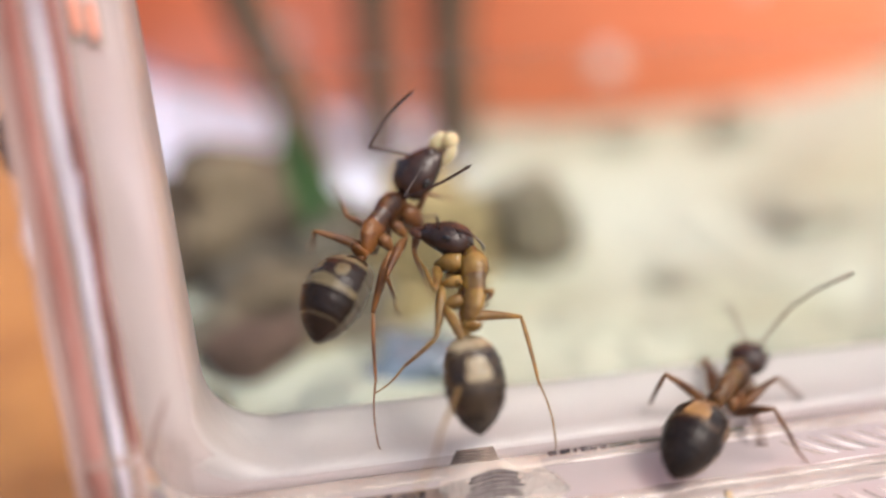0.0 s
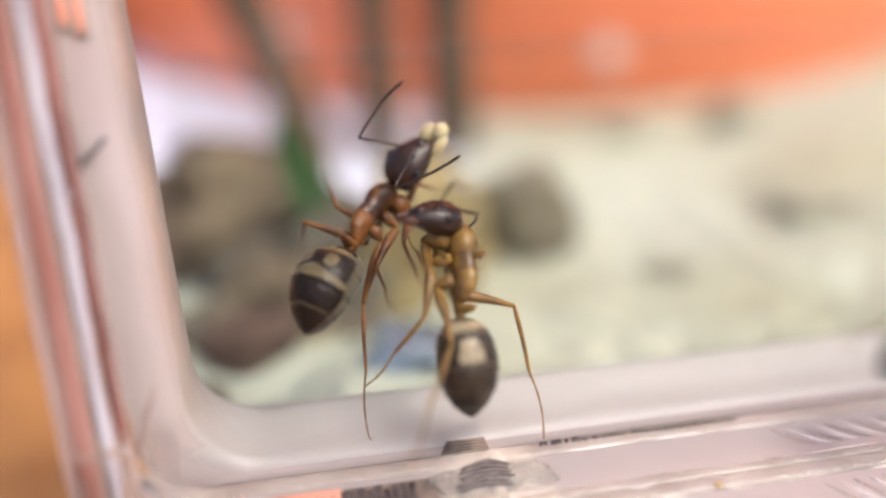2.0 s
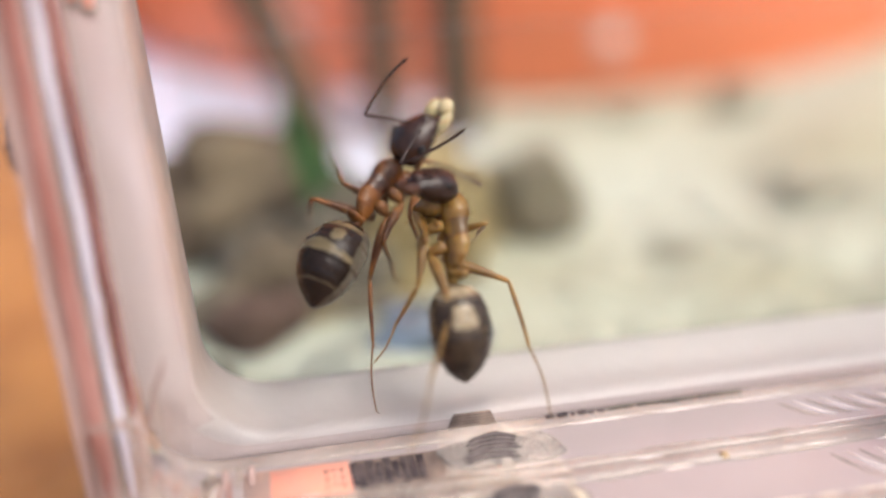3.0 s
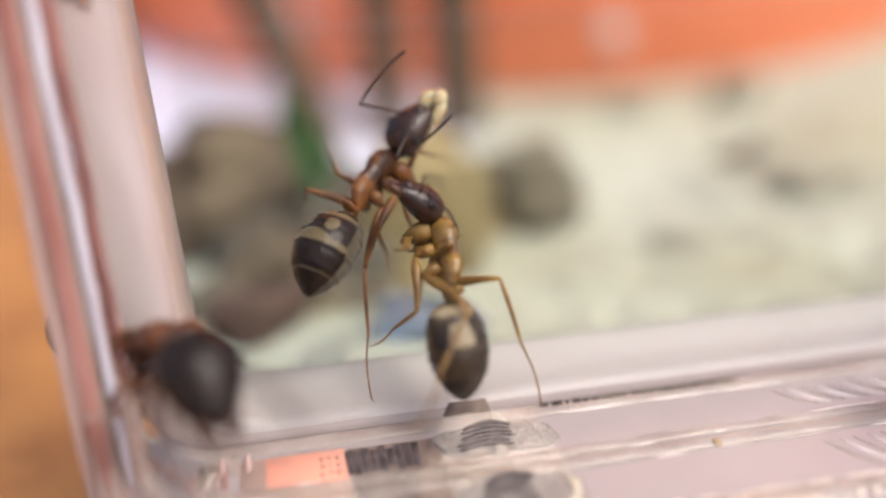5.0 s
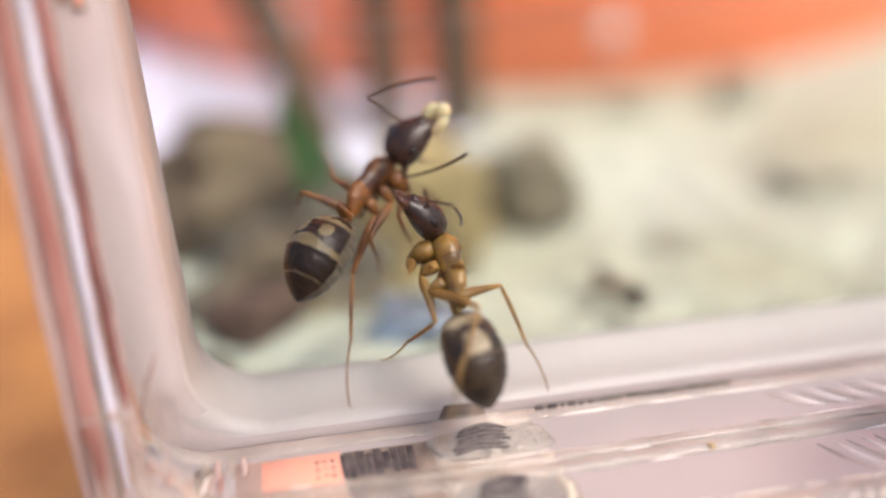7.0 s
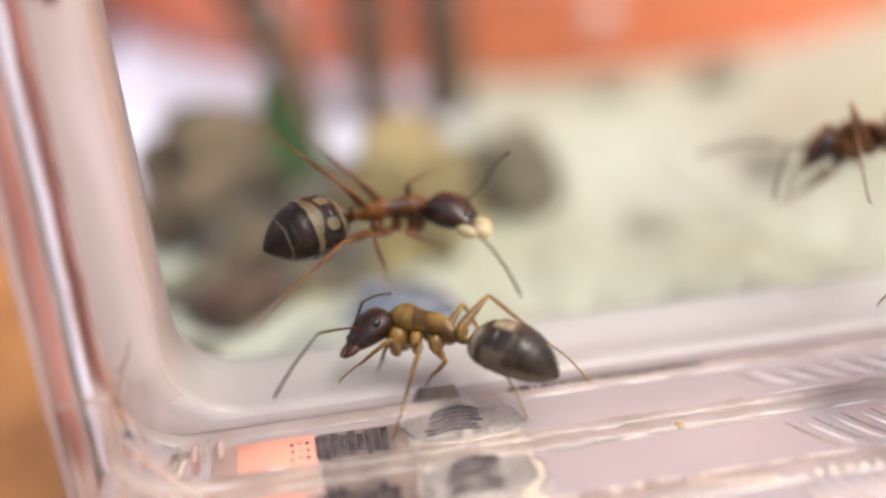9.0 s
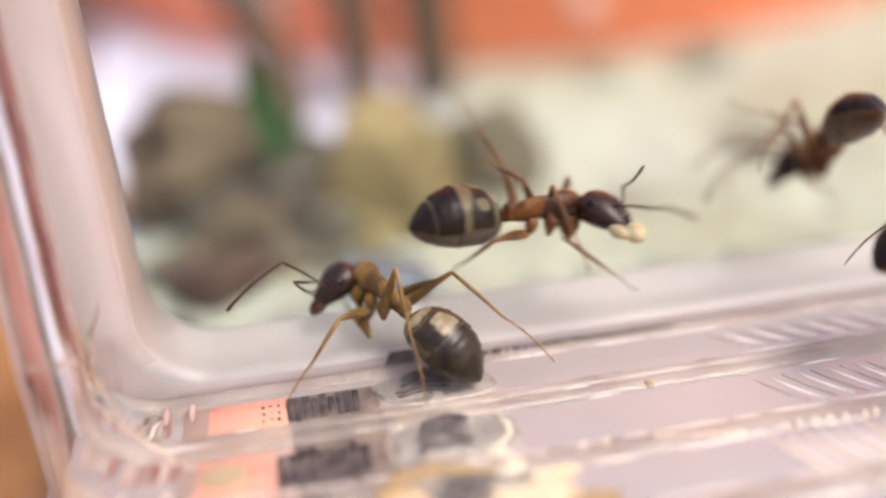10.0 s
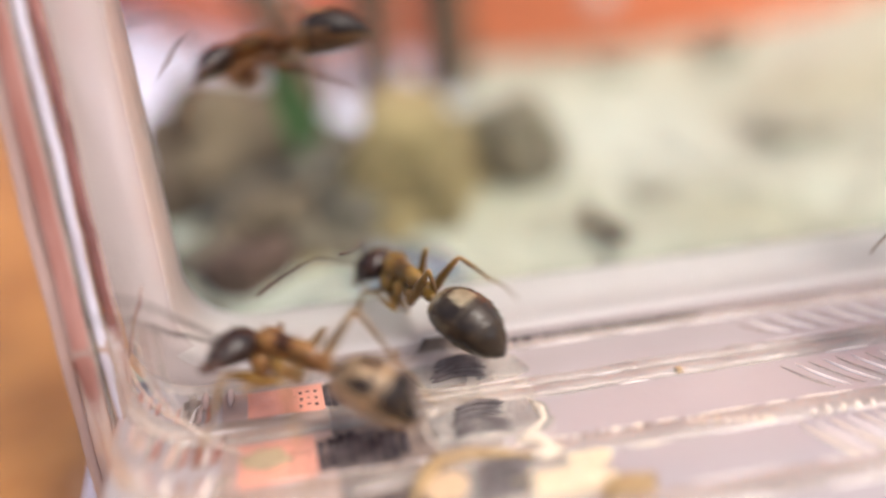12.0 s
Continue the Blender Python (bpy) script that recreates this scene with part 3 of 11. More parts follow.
for size, seed, x, y, z, rz, mat, name, label in (
        ((8.6, 6.0, 5.6), 1.3, -9.0, 19.5, -3.4, 12, M_ROCK, "rock", "dark brown angular rock lying on the sand"),
        ((4.6, 4.0, 2.6), 5.3, -7.6, 15.6, -3.6, 50, M_GREYROCK, "rock", "grey-brown low rock beside a taller one"),
        ((5.4, 5.6, 6.3), 9.1, -0.6, 16.2, -3.7, -20, M_TANROCK, "rock", "tan yellowish rounded rock on the sand"),
        ((4.7, 3.6, 4.1), 12.4, 3.8, 19.0, -3.0, 12, M_DULLROCK, "rock", "grey-brown upright rock on the sand"),
        ((4.8, 3.8, 4.2), 3.3, -4.2, 17.0, -3.5, 70, M_GREYROCK, "rock", "grey-brown rough rock between two others"),
        ((4.2, 3.6, 2.7), 4.7, -6.6, 14.4, -3.5, 20, M_ROCK, "rock", "brown broken rock among smaller stones"),
        ((3.4, 3.0, 2.6), 8.8, -3.2, 14.2, -3.4, 75, M_GREYROCK, "rock", "grey-brown broken rock among smaller stones"),
        ((2.6, 2.4, 1.9), 1.7, -1.2, 13.6, -3.2, 40, M_TANROCK, "rock", "tan broken stone beside the tan rock"),
        ((2.4, 2.0, 1.6), 3.9, -4.8, 12.4, -3.2, 130, M_GREYSAND, "rock", "greyish gravelly stone on the sand"),
        ((2.9, 2.3, 1.5), 7.1, -8.6, 13.0, -3.4, 60, M_GREYSAND, "rock", "greyish gravelly stone by the box wall"),
        ((2.0, 1.6, 1.1), 9.9, -2.6, 11.8, -3.0, 10, M_GREYSAND, "pebble", "small greyish gravelly pebble on the sand"),
        ((3.8, 2.8, 2.0), 6.6, -6.6, 11.2, -3.6, 35, M_REDROCK, "rock", "reddish brown flat stone on the sand"),
        ((1.9, 1.5, 1.1), 2.9, -5.4, 14.0, -3.3, 15, M_GREYROCK, "pebble", "grey-brown pebble by the rocks"),
        ((1.5, 1.2, 0.9), 7.9, -3.4, 14.6, -3.1, 65, M_ROCK, "pebble", "small brown pebble by the rocks"),
        ((2.2, 1.7, 1.2), 5.9, -9.4, 12.2, -3.4, 35, M_GREYROCK, "pebble", "grey pebble by the box wall"),
        ((1.3, 1.0, 0.6), 4.1, -4.6, 11.6, -3.0, 5, M_TANROCK, "pebble", "small tan pebble on the sand"),
        ((1.6, 1.4, 0.9), 3.6, -7.9, 7.4, -3.2, 15, M_GREYROCK, "pebble", "small grey pebble near the rim"),
        ((3.8, 3.0, 1.7), 2.2, -0.7, 8.8, -2.7, 10, M_BLUE, "pebble", "shiny wet bluish grey pebble"),
        ((3.8, 1.8, 0.55), 7.7, 10.6, 15.4, -2.2, 8, M_PALEROCK, "pebble", "flat grey-brown pebble half sunk in the sand"),
        ((2.4, 2.0, 1.1), 8.2, 9.6, 31.0, -1.6, 8, M_PALEROCK, "pebble", "olive grey pebble half sunk in the sand"),
        ((2.6, 2.0, 1.7), 1.9, 16.4, 33.0, -1.4, 40, M_PALEROCK, "pebble", "brownish pebble half sunk in the sand"),
        ((4.5, 2.0, 0.55), 3.1, 17.5, 21.0, -1.6, 12, M_PALEROCK, "pebble", "long tan pebble half sunk in the sand")):
    bm = bmesh.new()
    lump(bm, size, seed, 0.38)
    thing_at(tagged(link(name, bm, mat), label, name), x, y, z, rz)

for x0, y0, x1, y1, r, top in ((-7.4, 33, -16.5, 34, 1.3, 21), (-3.7, 33.5, -3.9, 33.8, 1.2, 24), (0.4, 34.5, 0.5, 34.8, 1.45, 24)):
    bm = bmesh.new()
    tube(bm, [(x0 + (x1 - x0) * k / 8 + 0.15 * math.sin(k * 1.7), y0 + (y1 - y0) * k / 8, -3.4 + (top + 3.4) * k / 8) for k in range(9)], [r * (1 + 0.06 * math.sin(k * 2.3)) for k in range(9)], 12)
    stem = tagged(link("stem", bm, M_STEM), "dry brown upright plant stem", "stem", "plant stems")
# leaf that leans on the brown rock
bm = bmesh.new()
rings = []
for k in range(13):
    u = k / 12
    w = 0.85 * math.sin(math.pi * min(1, u * 0.92 + 0.04)) ** 0.7
    rings.append([(q * w, -0.35 * abs(q) + 0.8 * math.sin(u * 2), 7.4 * u) for q in (-1, -0.5, 0, 0.5, 1)] + [(q * w, -0.35 * abs(q) + 0.8 * math.sin(u * 2) + 0.12, 7.4 * u) for q in (1, 0.5, 0, -0.5, -1)])
ring_loft(bm, rings)
leaf = tagged(link("leaf", bm, M_LEAF), "narrow green leaf standing by the brown rock", "leaf")
leaf.matrix_world = mm(-4.1, 16.4, -2.6, 6, -16, 10)
# crumbs on the lip
for size, seed, u, v, mat, label in (((1.1, 1.0, 0.12), 3.4, 0.12, -4.87, M_TANCRUMB, "tan soft crumb on the plastic lip"), ((1.2, 0.5, 0.14), 5.5, 3.46, -4.71, M_CREAM, "small cream crumb on the plastic lip"), ((2.3, 1.0, 0.2), 7.2, 2.70, -5.38, M_CREAM, "cream coloured soft crumb on the plastic lip"), ((1.2, 0.7, 0.3), 4.9, 4.02, -5.96, M_OCHRE, "ochre crumb on the plastic lip"), ((1.1, 0.7, 0.12), 8.3, -3.96, -2.89, M_OLIVECRUMB, "flat olive coloured crumb on the plastic lip"), ((0.22, 0.2, 0.14), 1.3, 6.9, -1.95, M_OCHRE, "tiny ochre grain on the plastic lip")):
    bm = bmesh.new()
    lump(bm, size, seed, 0.3)
    tagged(link("crumb", bm, mat), label, "crumb").matrix_world = BOX @ mm(u, v, -0.02)
# amber brown strand curled round the glue
bm = bmesh.new()
tube(bm, [(-0.84, -5.48, 0.10), (-0.48, -4.63, 0.10), (0.01, -4.10, 0.10), (0.78, -3.99, 0.10), (1.56, -4.18, 0.10), (2.24, -4.42, 0.10)], [0.05, 0.16, 0.2, 0.17, 0.12, 0.04], 10)
tagged(link("crumb", bm, M_OCHRE), "amber brown curled strand stuck on the plastic lip", "crumb").matrix_world = BOX

# ---- ants ----
def cuticle(name, base, second, rough=0.3, scale=2500, subsurface=0.0, coat=0.1, spec=0.35):
    return material(name, base, rough, second, scale, 0.25, coat=coat, subsurface=subsurface, spec=spec, mottle=0.28)


M_AMBER = cuticle("amber_cuticle", (0.235, 0.135, 0.031), (0.085, 0.044, 0.010), 0.26, 1100, 0.3)
M_AMBERLEG = cuticle("amber_leg", (0.26, 0.148, 0.034), (0.14, 0.076, 0.018), 0.35, 1500, 0.3)
M_AMBERPLATE = cuticle("dark_amber_plate", (0.125, 0.070, 0.019), (0.065, 0.034, 0.009), 0.28, 1300, 0.2)
M_RUSTPLATE = cuticle("dark_rust_plate", (0.055, 0.019, 0.006), (0.028, 0.010, 0.004), 0.3, 1300, 0.1)
M_UMBER = cuticle("umber_cuticle", (0.115, 0.055, 0.016), (0.045, 0.020, 0.007), 0.3, 1300, 0.2)
M_RUST = cuticle("rust_cuticle", (0.16, 0.061, 0.013), (0.032, 0.012, 0.005), 0.32, 1500, 0.2, 0.0, 0.28)
M_RUSTLEG = cuticle("rust_leg", (0.18, 0.080, 0.024), (0.08, 0.032, 0.012), 0.35, 1500, 0.2, 0.0, 0.28)
M_MAHOGANY = cuticle("mahogany_cuticle", (0.14, 0.050, 0.017), (0.065, 0.021, 0.009), 0.3, 1500, 0.1)
M_DARKHEAD = cuticle("dark_head_cuticle", (0.020, 0.010, 0.007), (0.034, 0.015, 0.009), 0.26, 1800)
M_BLACK = cuticle("black_cuticle", (0.012, 0.008, 0.006), (0.022, 0.014, 0.010), 0.22, 1800, 0.0, 0.0, 0.22)
M_BROWN = cuticle("brown_gaster_cuticle", (0.042, 0.028, 0.016), (0.020, 0.013, 0.008), 0.2, 1800, 0.0, 0.15, 0.3)
M_PALE = cuticle("pale_gaster_membrane", (0.145, 0.112, 0.056), (0.09, 0.068, 0.034), 0.32, 1500, 0.25, 0.0, 0.28)
M_TAUPE = cuticle("olive_gaster_cuticle", (0.125, 0.096, 0.058), (0.075, 0.056, 0.033), 0.2, 1500, 0.15)
M_EYE = cuticle("eye", (0.008, 0.007, 0.008), (0.012, 0.010, 0.010), 0.12, 9000)
M_JAW = cuticle("jaw_cuticle", (0.065, 0.024, 0.011), (0.038, 0.014, 0.007), 0.28, 1500)
M_LARVA = cuticle("larva_skin", (0.55, 0.48, 0.29), (0.44, 0.37, 0.21), 0.25, 900, 0.5)


def oval(cx, cz, ry, rz, x, n=16, power=1.0):
    return [(x, ry * math.copysign(abs(math.cos(2 * math.pi * k / n)) ** power, math.cos(2 * math.pi * k / n)) + cx, cz + rz * math.sin(2 * math.pi * k / n)) for k in range(n)]


def spline(table, x):
    """Smooth interpolation in a table of rows that start with x."""
    for a, b in zip(table, table[1:]):
        if x <= b[0]:
            u = max(0.0, (x - a[0]) / (b[0] - a[0]))
            return [p + (q - p) * u for p, q in zip(a[1:], b[1:])]
    return list(table[-1][1:])


def hairs(bm, spots, length, index=0, r=0.008):
    """Fine bristles: (point, direction) each."""
    for p, d in spots:
        p, d = Vector(p), Vector(d).normalized()
        tip = p + d * length + Vector((-0.12, 0, 0)) * length
        o = d.orthogonal().normalized() * r
        o2 = d.cross(o).normalized() * r
        a = [bm.verts.new(p + o), bm.verts.new(p - o * 0.5 + o2 * 0.9), bm.verts.new(p - o * 0.5 - o2 * 0.9)]
        t = bm.verts.new(tip)
        for i in range(3):
            bm.faces.new((a[i], a[(i + 1) % 3], t)).material_index = index


THORAX = ((-1.12, -0.16, 0.08, 0.09), (-1.02, -0.12, 0.14, 0.21), (-0.8, -0.02, 0.205, 0.33), (-0.5, 0.05, 0.235, 0.37), (-0.22, 0.07, 0.225, 0.345),
          (-0.02, 0.07, 0.225, 0.33), (0.14, 0.09, 0.265, 0.345), (0.4, 0.12, 0.35, 0.38), (0.66, 0.10, 0.345, 0.36), (0.88, 0.05, 0.27, 0.27), (1.02, 0.03, 0.17, 0.18), (1.12, 0.02, 0.10, 0.11))
GASTER = ((0.0, 0.12), (0.015, 0.27), (0.045, 0.44), (0.09, 0.585), (0.16, 0.72), (0.26, 0.82), (0.36, 0.868), (0.46, 0.88), (0.56, 0.863), (0.66, 0.80), (0.75, 0.70), (0.83, 0.575), (0.90, 0.415), (0.95, 0.265), (0.98, 0.145), (1.0, 0.03))
HEAD = ((0.0, 0.10, 0.11, -0.02), (0.03, 0.24, 0.21, -0.01), (0.09, 0.37, 0.31, 0.0), (0.18, 0.47, 0.38, 0.02), (0.30, 0.53, 0.425, 0.03), (0.46, 0.565, 0.445, 0.04), (0.64, 0.565, 0.44, 0.04),
        (0.82, 0.535, 0.41, 0.03), (1.0, 0.47, 0.36, 0.01), (1.15, 0.40, 0.30, -0.02), (1.28, 0.335, 0.235, -0.05), (1.38, 0.28, 0.17, -0.07), (1.45, 0.19, 0.10, -0.09))
HIPS = ((0.72, 0.30, -0.92), (0.02, 0.36, -0.68), (-0.62, 0.34, -0.58))
COXAE = ((0.66, 0.20, -0.12), (0.08, 0.20, -0.16), (-0.50, 0.18, -0.14))
FEMUR = (1.35, 1.45, 1.75)
LOWER = (2.15, 2.6, 3.5)


def gaster_index(style, u, a):
    """Which slot a patch of the gaster takes: 0 dark, 1 pale, 2 olive. a: angle from the back's midline."""
    side = abs(a)
    if style == "banded":
        # dark plates on a pale translucent bag
        wide = 1.32 if u < 0.5 else 1.5
        if side > wide - 2.2 * (u - 0.74) ** 2 * (u > 0.5):
            return 2
        if u < 0.155:
            return 0 if 0.035 < u < 0.12 and side > 0.16 else 1
        if u < 0.47:
            spot = ((u - 0.305) / 0.085) ** 2 + ((side - 0.47) / 0.24) ** 2
            return 1 if spot < 1 or u < 0.185 or u > 0.455 - 0.05 * math.cos(2.5 * side) else 0
        return 1 if u < 0.54 or abs(u - 0.80) < 0.004 else 0
    if style == "amber":
        # one pale patch on dark plates, greyish front cap and flanks
        if u < 0.13:
            return 1 if u > 0.04 else 2
        if u < 0.2:
            return 2 if 0.155 < u < 0.17 else 0
        if u < 0.455:
            if abs((u - 0.325) / 0.115) ** 5 + abs(a / (0.27 + 0.42 * u)) ** 5 < 1:
                return 1
            return 2 if side > 1.25 else 0
        return 2 if u < 0.475 and side < 1.0 or side > 1.75 else 0
    return 2 if side < 2.4 and min(abs(u - j) for j in (0.30, 0.56, 0.76, 0.89)) < 0.008 else 0


def make_ant(style, mats, label, head_size=1.0, gaster_size=1.0, scape=1.4, size=1.0, larva=False, slim=0.88):
    """An ant in thorax space: x to the head, z up its back. Returns its moving parts by name."""
    m_body, m_head, m_leg, m_dark, m_pale, m_mid = mats
    s = size
    root = tagged(new("ant"), label, "ant", "ants on the box")
    parts = {"root": root}

    def add(name, bm, mat, parent=None, lab=""):
        for v in bm.verts:
            v.co *= s
        return part(name, bm, mat, parent or root, lab)

    # thorax
    bm = bmesh.new()
    xs = [-1.12 + 2.24 * k / 70 for k in range(71)]
    rings = []
    for x in xs:
        cz, ry, rz = spline(THORAX, x)
        dent = 1 - 0.025 * math.exp(-((x - 0.14) / 0.05) ** 2) - 0.04 * math.exp(-((x + 0.3) / 0.06) ** 2)
        rings.append(oval(0, cz, ry * dent, rz * dent, x, 20))
    ring_loft(bm, rings)
    for fc in bm.faces:
        c = fc.calc_center_median()
        # the middle plate is darker, and seams slant down the sides
        if -0.27 < c.x + 0.12 * abs(c.y) < 0.17 and c.z > 0.06:
            fc.material_index = 2
        if min(abs(c.x - j + 0.12 * abs(c.y)) for j in (0.17, -0.27)) < 0.017 or (abs(c.y) > 0.16 and abs(c.z + 0.05 - 0.1 * c.x) < 0.015):
            fc.material_index = 1
    rng = random.Random(3)
    hairs(bm, [((x, 0.3 * y, spline(THORAX, x)[0] + 0.9 * spline(THORAX, x)[2]), (0.1, y, 1)) for x, y in ((rng.uniform(-0.7, 0.9), rng.uniform(-0.7, 0.7)) for _ in range(14))], 0.2)
    add("thorax", bm, [m_body, M_RUST if style == "amber" else M_MAHOGANY, M_AMBERPLATE if style == "amber" else M_RUSTPLATE])
    # waist
    bm = bmesh.new()
    tube(bm, [(-1.04, 0, -0.15), (-1.15, 0, -0.17), (-1.3, 0, -0.17), (-1.47, 0, -0.16)], [0.10, 0.13, 0.14, 0.10], 10)
    blob(bm, (-1.26, 0, 0.0), (0.12, 0.22, 0.32))
    add("waist", bm, m_body)
    # hip joints
    for i in range(3):
        for sy in (1, -1):
            bm = bmesh.new()
            a, b = Vector((COXAE[i][0], COXAE[i][1] * sy, COXAE[i][2])), Vector((HIPS[i][0], HIPS[i][1] * sy, HIPS[i][2]))
            r = (0.29, 0.17, 0.18)[i]
            tube(bm, [a.lerp(b, k / 6) for k in range(7)], [r * q for q in (0.7, 0.95, 1.05, 1.0, 0.85, 0.6, 0.4)], 10)
            add("hip", bm, m_body if i == 0 else m_leg)
    # gaster
    g = gaster_size
    bm = bmesh.new()
    n, steps = 72, 110
    rows = []
    for k in range(steps + 1):
        u = k / steps
        r = spline(GASTER, u)[0] * slim
        for j in (0.30, 0.56, 0.76, 0.89):
            d = u - j
            if -0.05 < d < 0:
                r *= 1.0 + 0.03 * (1 + d / 0.05)
            elif 0 <= d < 0.05:
                r *= 0.985
        rows.append([bm.verts.new((-2.5 * g * u, r * g * math.sin(2 * math.pi * i / n), (0.92 * r * math.cos(2 * math.pi * i / n) + 0.24 * math.sin(math.pi * u) ** 0.8) * g)) for i in range(n)])
    for k, (p, q) in enumerate(zip(rows, rows[1:])):
        for i in range(n):
            a = 2 * math.pi * (i + 0.5) / n
            a = a if a < math.pi else a - 2 * math.pi
            fc = bm.faces.new((p[i], p[(i + 1) % n], q[(i + 1) % n], q[i]))
            w = 0.018 * noise.noise(Vector((3 * math.sin(a), 3 * math.cos(a), k * 0.09)))
            fc.material_index = gaster_index(style, (k + 0.5) / steps + w, a * (1 + 3 * w))
    bm.faces.new(rows[0])
    bm.faces.new(rows[-1][::-1])
    bmesh.ops.recalc_face_normals(bm, faces=bm.faces)
    spots = []
    for _ in range(40):
        u, a = rng.uniform(0.15, 0.98), rng.uniform(-2.2, 2.2)
        r = spline(GASTER, u)[0] * g * slim
        spots.append(((-2.5 * g * u, r * math.sin(a), 0.92 * r * math.cos(a) + 0.24 * g * math.sin(math.pi * u) ** 0.8), (-0.8, math.sin(a), math.cos(a))))
    hairs(bm, spots, 0.17, 2, 0.005)
    parts["gaster"] = add("gaster", bm, [m_dark, m_pale, m_mid], lab={"banded": "dark gaster with cream bands and spots", "amber": "dark brown gaster with a pale patch"}.get(style, "glossy black gaster"))
    parts["gaster"].matrix_basis = mm(-1.45 * s, 0, -0.16 * s)
    # head
    h = head_size
    bm = bmesh.new()
    rings = []
    for k in range(31):
        x = 1.45 * (1 - math.cos(math.pi * k / 30)) / 2
        ry, rz, cz = spline(HEAD, x)
        rings.append([(p[0] * h, p[1] * h, p[2] * h) for p in oval(0, cz, ry, rz, x, 22)])
    ring_loft(bm, rings)
    # raised shield over the jaws, and the ridges beside the antennae
    blob(bm, (1.16 * h, 0, 0.13 * h), (0.26 * h, 0.21 * h, 0.13 * h))
    for sy in (1, -1):
        tube(bm, [((0.66 + 0.09 * k) * h, (0.11 + 0.02 * k) * sy * h, (0.46 - 0.035 * k - 0.004 * k * k) * h) for k in range(5)], [q * h for q in (0.01, 0.03, 0.035, 0.03, 0.01)], 6)
    hairs(bm, [((x * h, y * h, 0.42 * h), (0.2, y, 1)) for x, y in ((rng.uniform(0.2, 1.1), rng.uniform(-0.35, 0.35)) for _ in range(10))], 0.16)
    head = parts["head"] = add("head", bm, m_head)
    head.matrix_basis = mm(1.08 * s, 0, 0.02 * s)
    for sy in (1, -1):
        bm = bmesh.new()
        blob(bm, (0.62 * h, 0.50 * h * sy, 0.20 * h), (0.14 * h, 0.07 * h, 0.115 * h), 0, None, 3)
        add("eye", bm, M_EYE, head, "small black eye")
        bm = bmesh.new()
        path = [(1.28, 0.17, -0.09), (1.42, 0.205, -0.12), (1.56, 0.19, -0.14), (1.68, 0.12, -0.16), (1.76, 0.02, -0.17)]
        tube(bm, [(x * h, y * sy * h, z * h) for x, y, z in path], [q * h for q in (0.12, 0.125, 0.105, 0.07, 0.015)], 10)
        add("jaw", bm, M_JAW, head, "reddish brown jaw")
        # antenna: scape along x, with the whip of small joints on its end
        bm = bmesh.new()
        pts = [(scape * k / 8, 0, 0.03 * math.sin(math.pi * k / 8)) for k in range(9)]
        rad = [0.045, 0.034, 0.030, 0.031, 0.033, 0.036, 0.039, 0.041, 0.034]
        tube(bm, pts, rad, 8)
        an = parts["antenna_l" if sy > 0 else "antenna_r"] = add("antenna", bm, m_head if style != "amber" else M_JAW)
        an.matrix_basis = mm((1.08 + 1.0 * h) * s, 0.20 * h * s * sy, (0.02 + 0.30 * h) * s, 0, -35, 35 * sy)
        bm = bmesh.new()
        pts, rad = [(0.0, 0.0, 0.0)], [0.03]
        x, z, a = 0.0, 0.0, radians(12)
        for k in range(1, 45):
            a -= radians(0.55)
            x, z = x + 0.0455 * math.cos(a), z + 0.0455 * math.sin(a)
            pts.append((x, 0, z))
            rad.append(((0.034, 0.036, 0.033, 0.027)[k % 4] + 0.0003 * k) if k < 43 else 0.02)
        tube(bm, pts, rad, 7)
        wh = parts["whip_l" if sy > 0 else "whip_r"] = add("whip", bm, m_head if style != "amber" else M_JAW, an)
        wh.matrix_basis = mm(scape * s, 0, 0, 0, -75, 0)
    if larva:
        bm = bmesh.new()
        for c, r in (((1.74, 0.16, -0.12), (0.34, 0.24, 0.22)), ((1.98, -0.12, -0.15), (0.28, 0.24, 0.22)), ((1.62, -0.34, -0.20), (0.36, 0.17, 0.18))):
            blob(bm, c, r, 0, None, 3)
        for v in bm.verts:
            v.co += v.normal * 0.02 * noise.noise(v.co * 6)
        add("larva", bm, M_LARVA, head, "pale cream larva held in the jaws")
    # legs
    for i in range(3):
        for side, sy in (("l", 1), ("r", -1)):
            L1, L2 = FEMUR[i], LOWER[i]
            bm = bmesh.new()
            tube(bm, [(L1 * k / 10, 0, 0.05 * math.sin(math.pi * k / 10)) for k in range(11)], [0.06, 0.10, 0.135, 0.145, 0.14, 0.13, 0.115, 0.10, 0.085, 0.07, 0.052], 10)
            leg = parts["leg_%s%d" % (side, i)] = add("leg", bm, m_leg)
            leg.matrix_basis = mm(HIPS[i][0] * s, HIPS[i][1] * sy * s, HIPS[i][2] * s, 0, -25, (35, 90, 145)[i] * sy)
            bm = bmesh.new()
            tib = L2 * 0.5
            pts = [(tib * k / 8, 0, 0.02 * math.sin(math.pi * k / 8)) for k in range(9)]
            rad = [0.045, 0.058, 0.064, 0.062, 0.058, 0.054, 0.05, 0.048, 0.036]
            for k in range(1, 13):
                u = k / 12
                pts.append((tib + (L2 - tib) * u, 0, 0.10 * math.sin(math.pi * u) * (1 if i else 0.6)))
                rad.append((0.032 if k % 3 else 0.026) * (1 - 0.3 * u))
            tube(bm, pts, rad, 7)
            tube(bm, [(L2 - 0.03, 0.0, 0.0), (L2 + 0.05, 0.05, -0.02), (L2 + 0.07, 0.09, -0.06)], [0.022, 0.014, 0.004], 5)
            tube(bm, [(tib, 0, 0), (tib + 0.14, 0.05, -0.06)], [0.014, 0.004], 4)
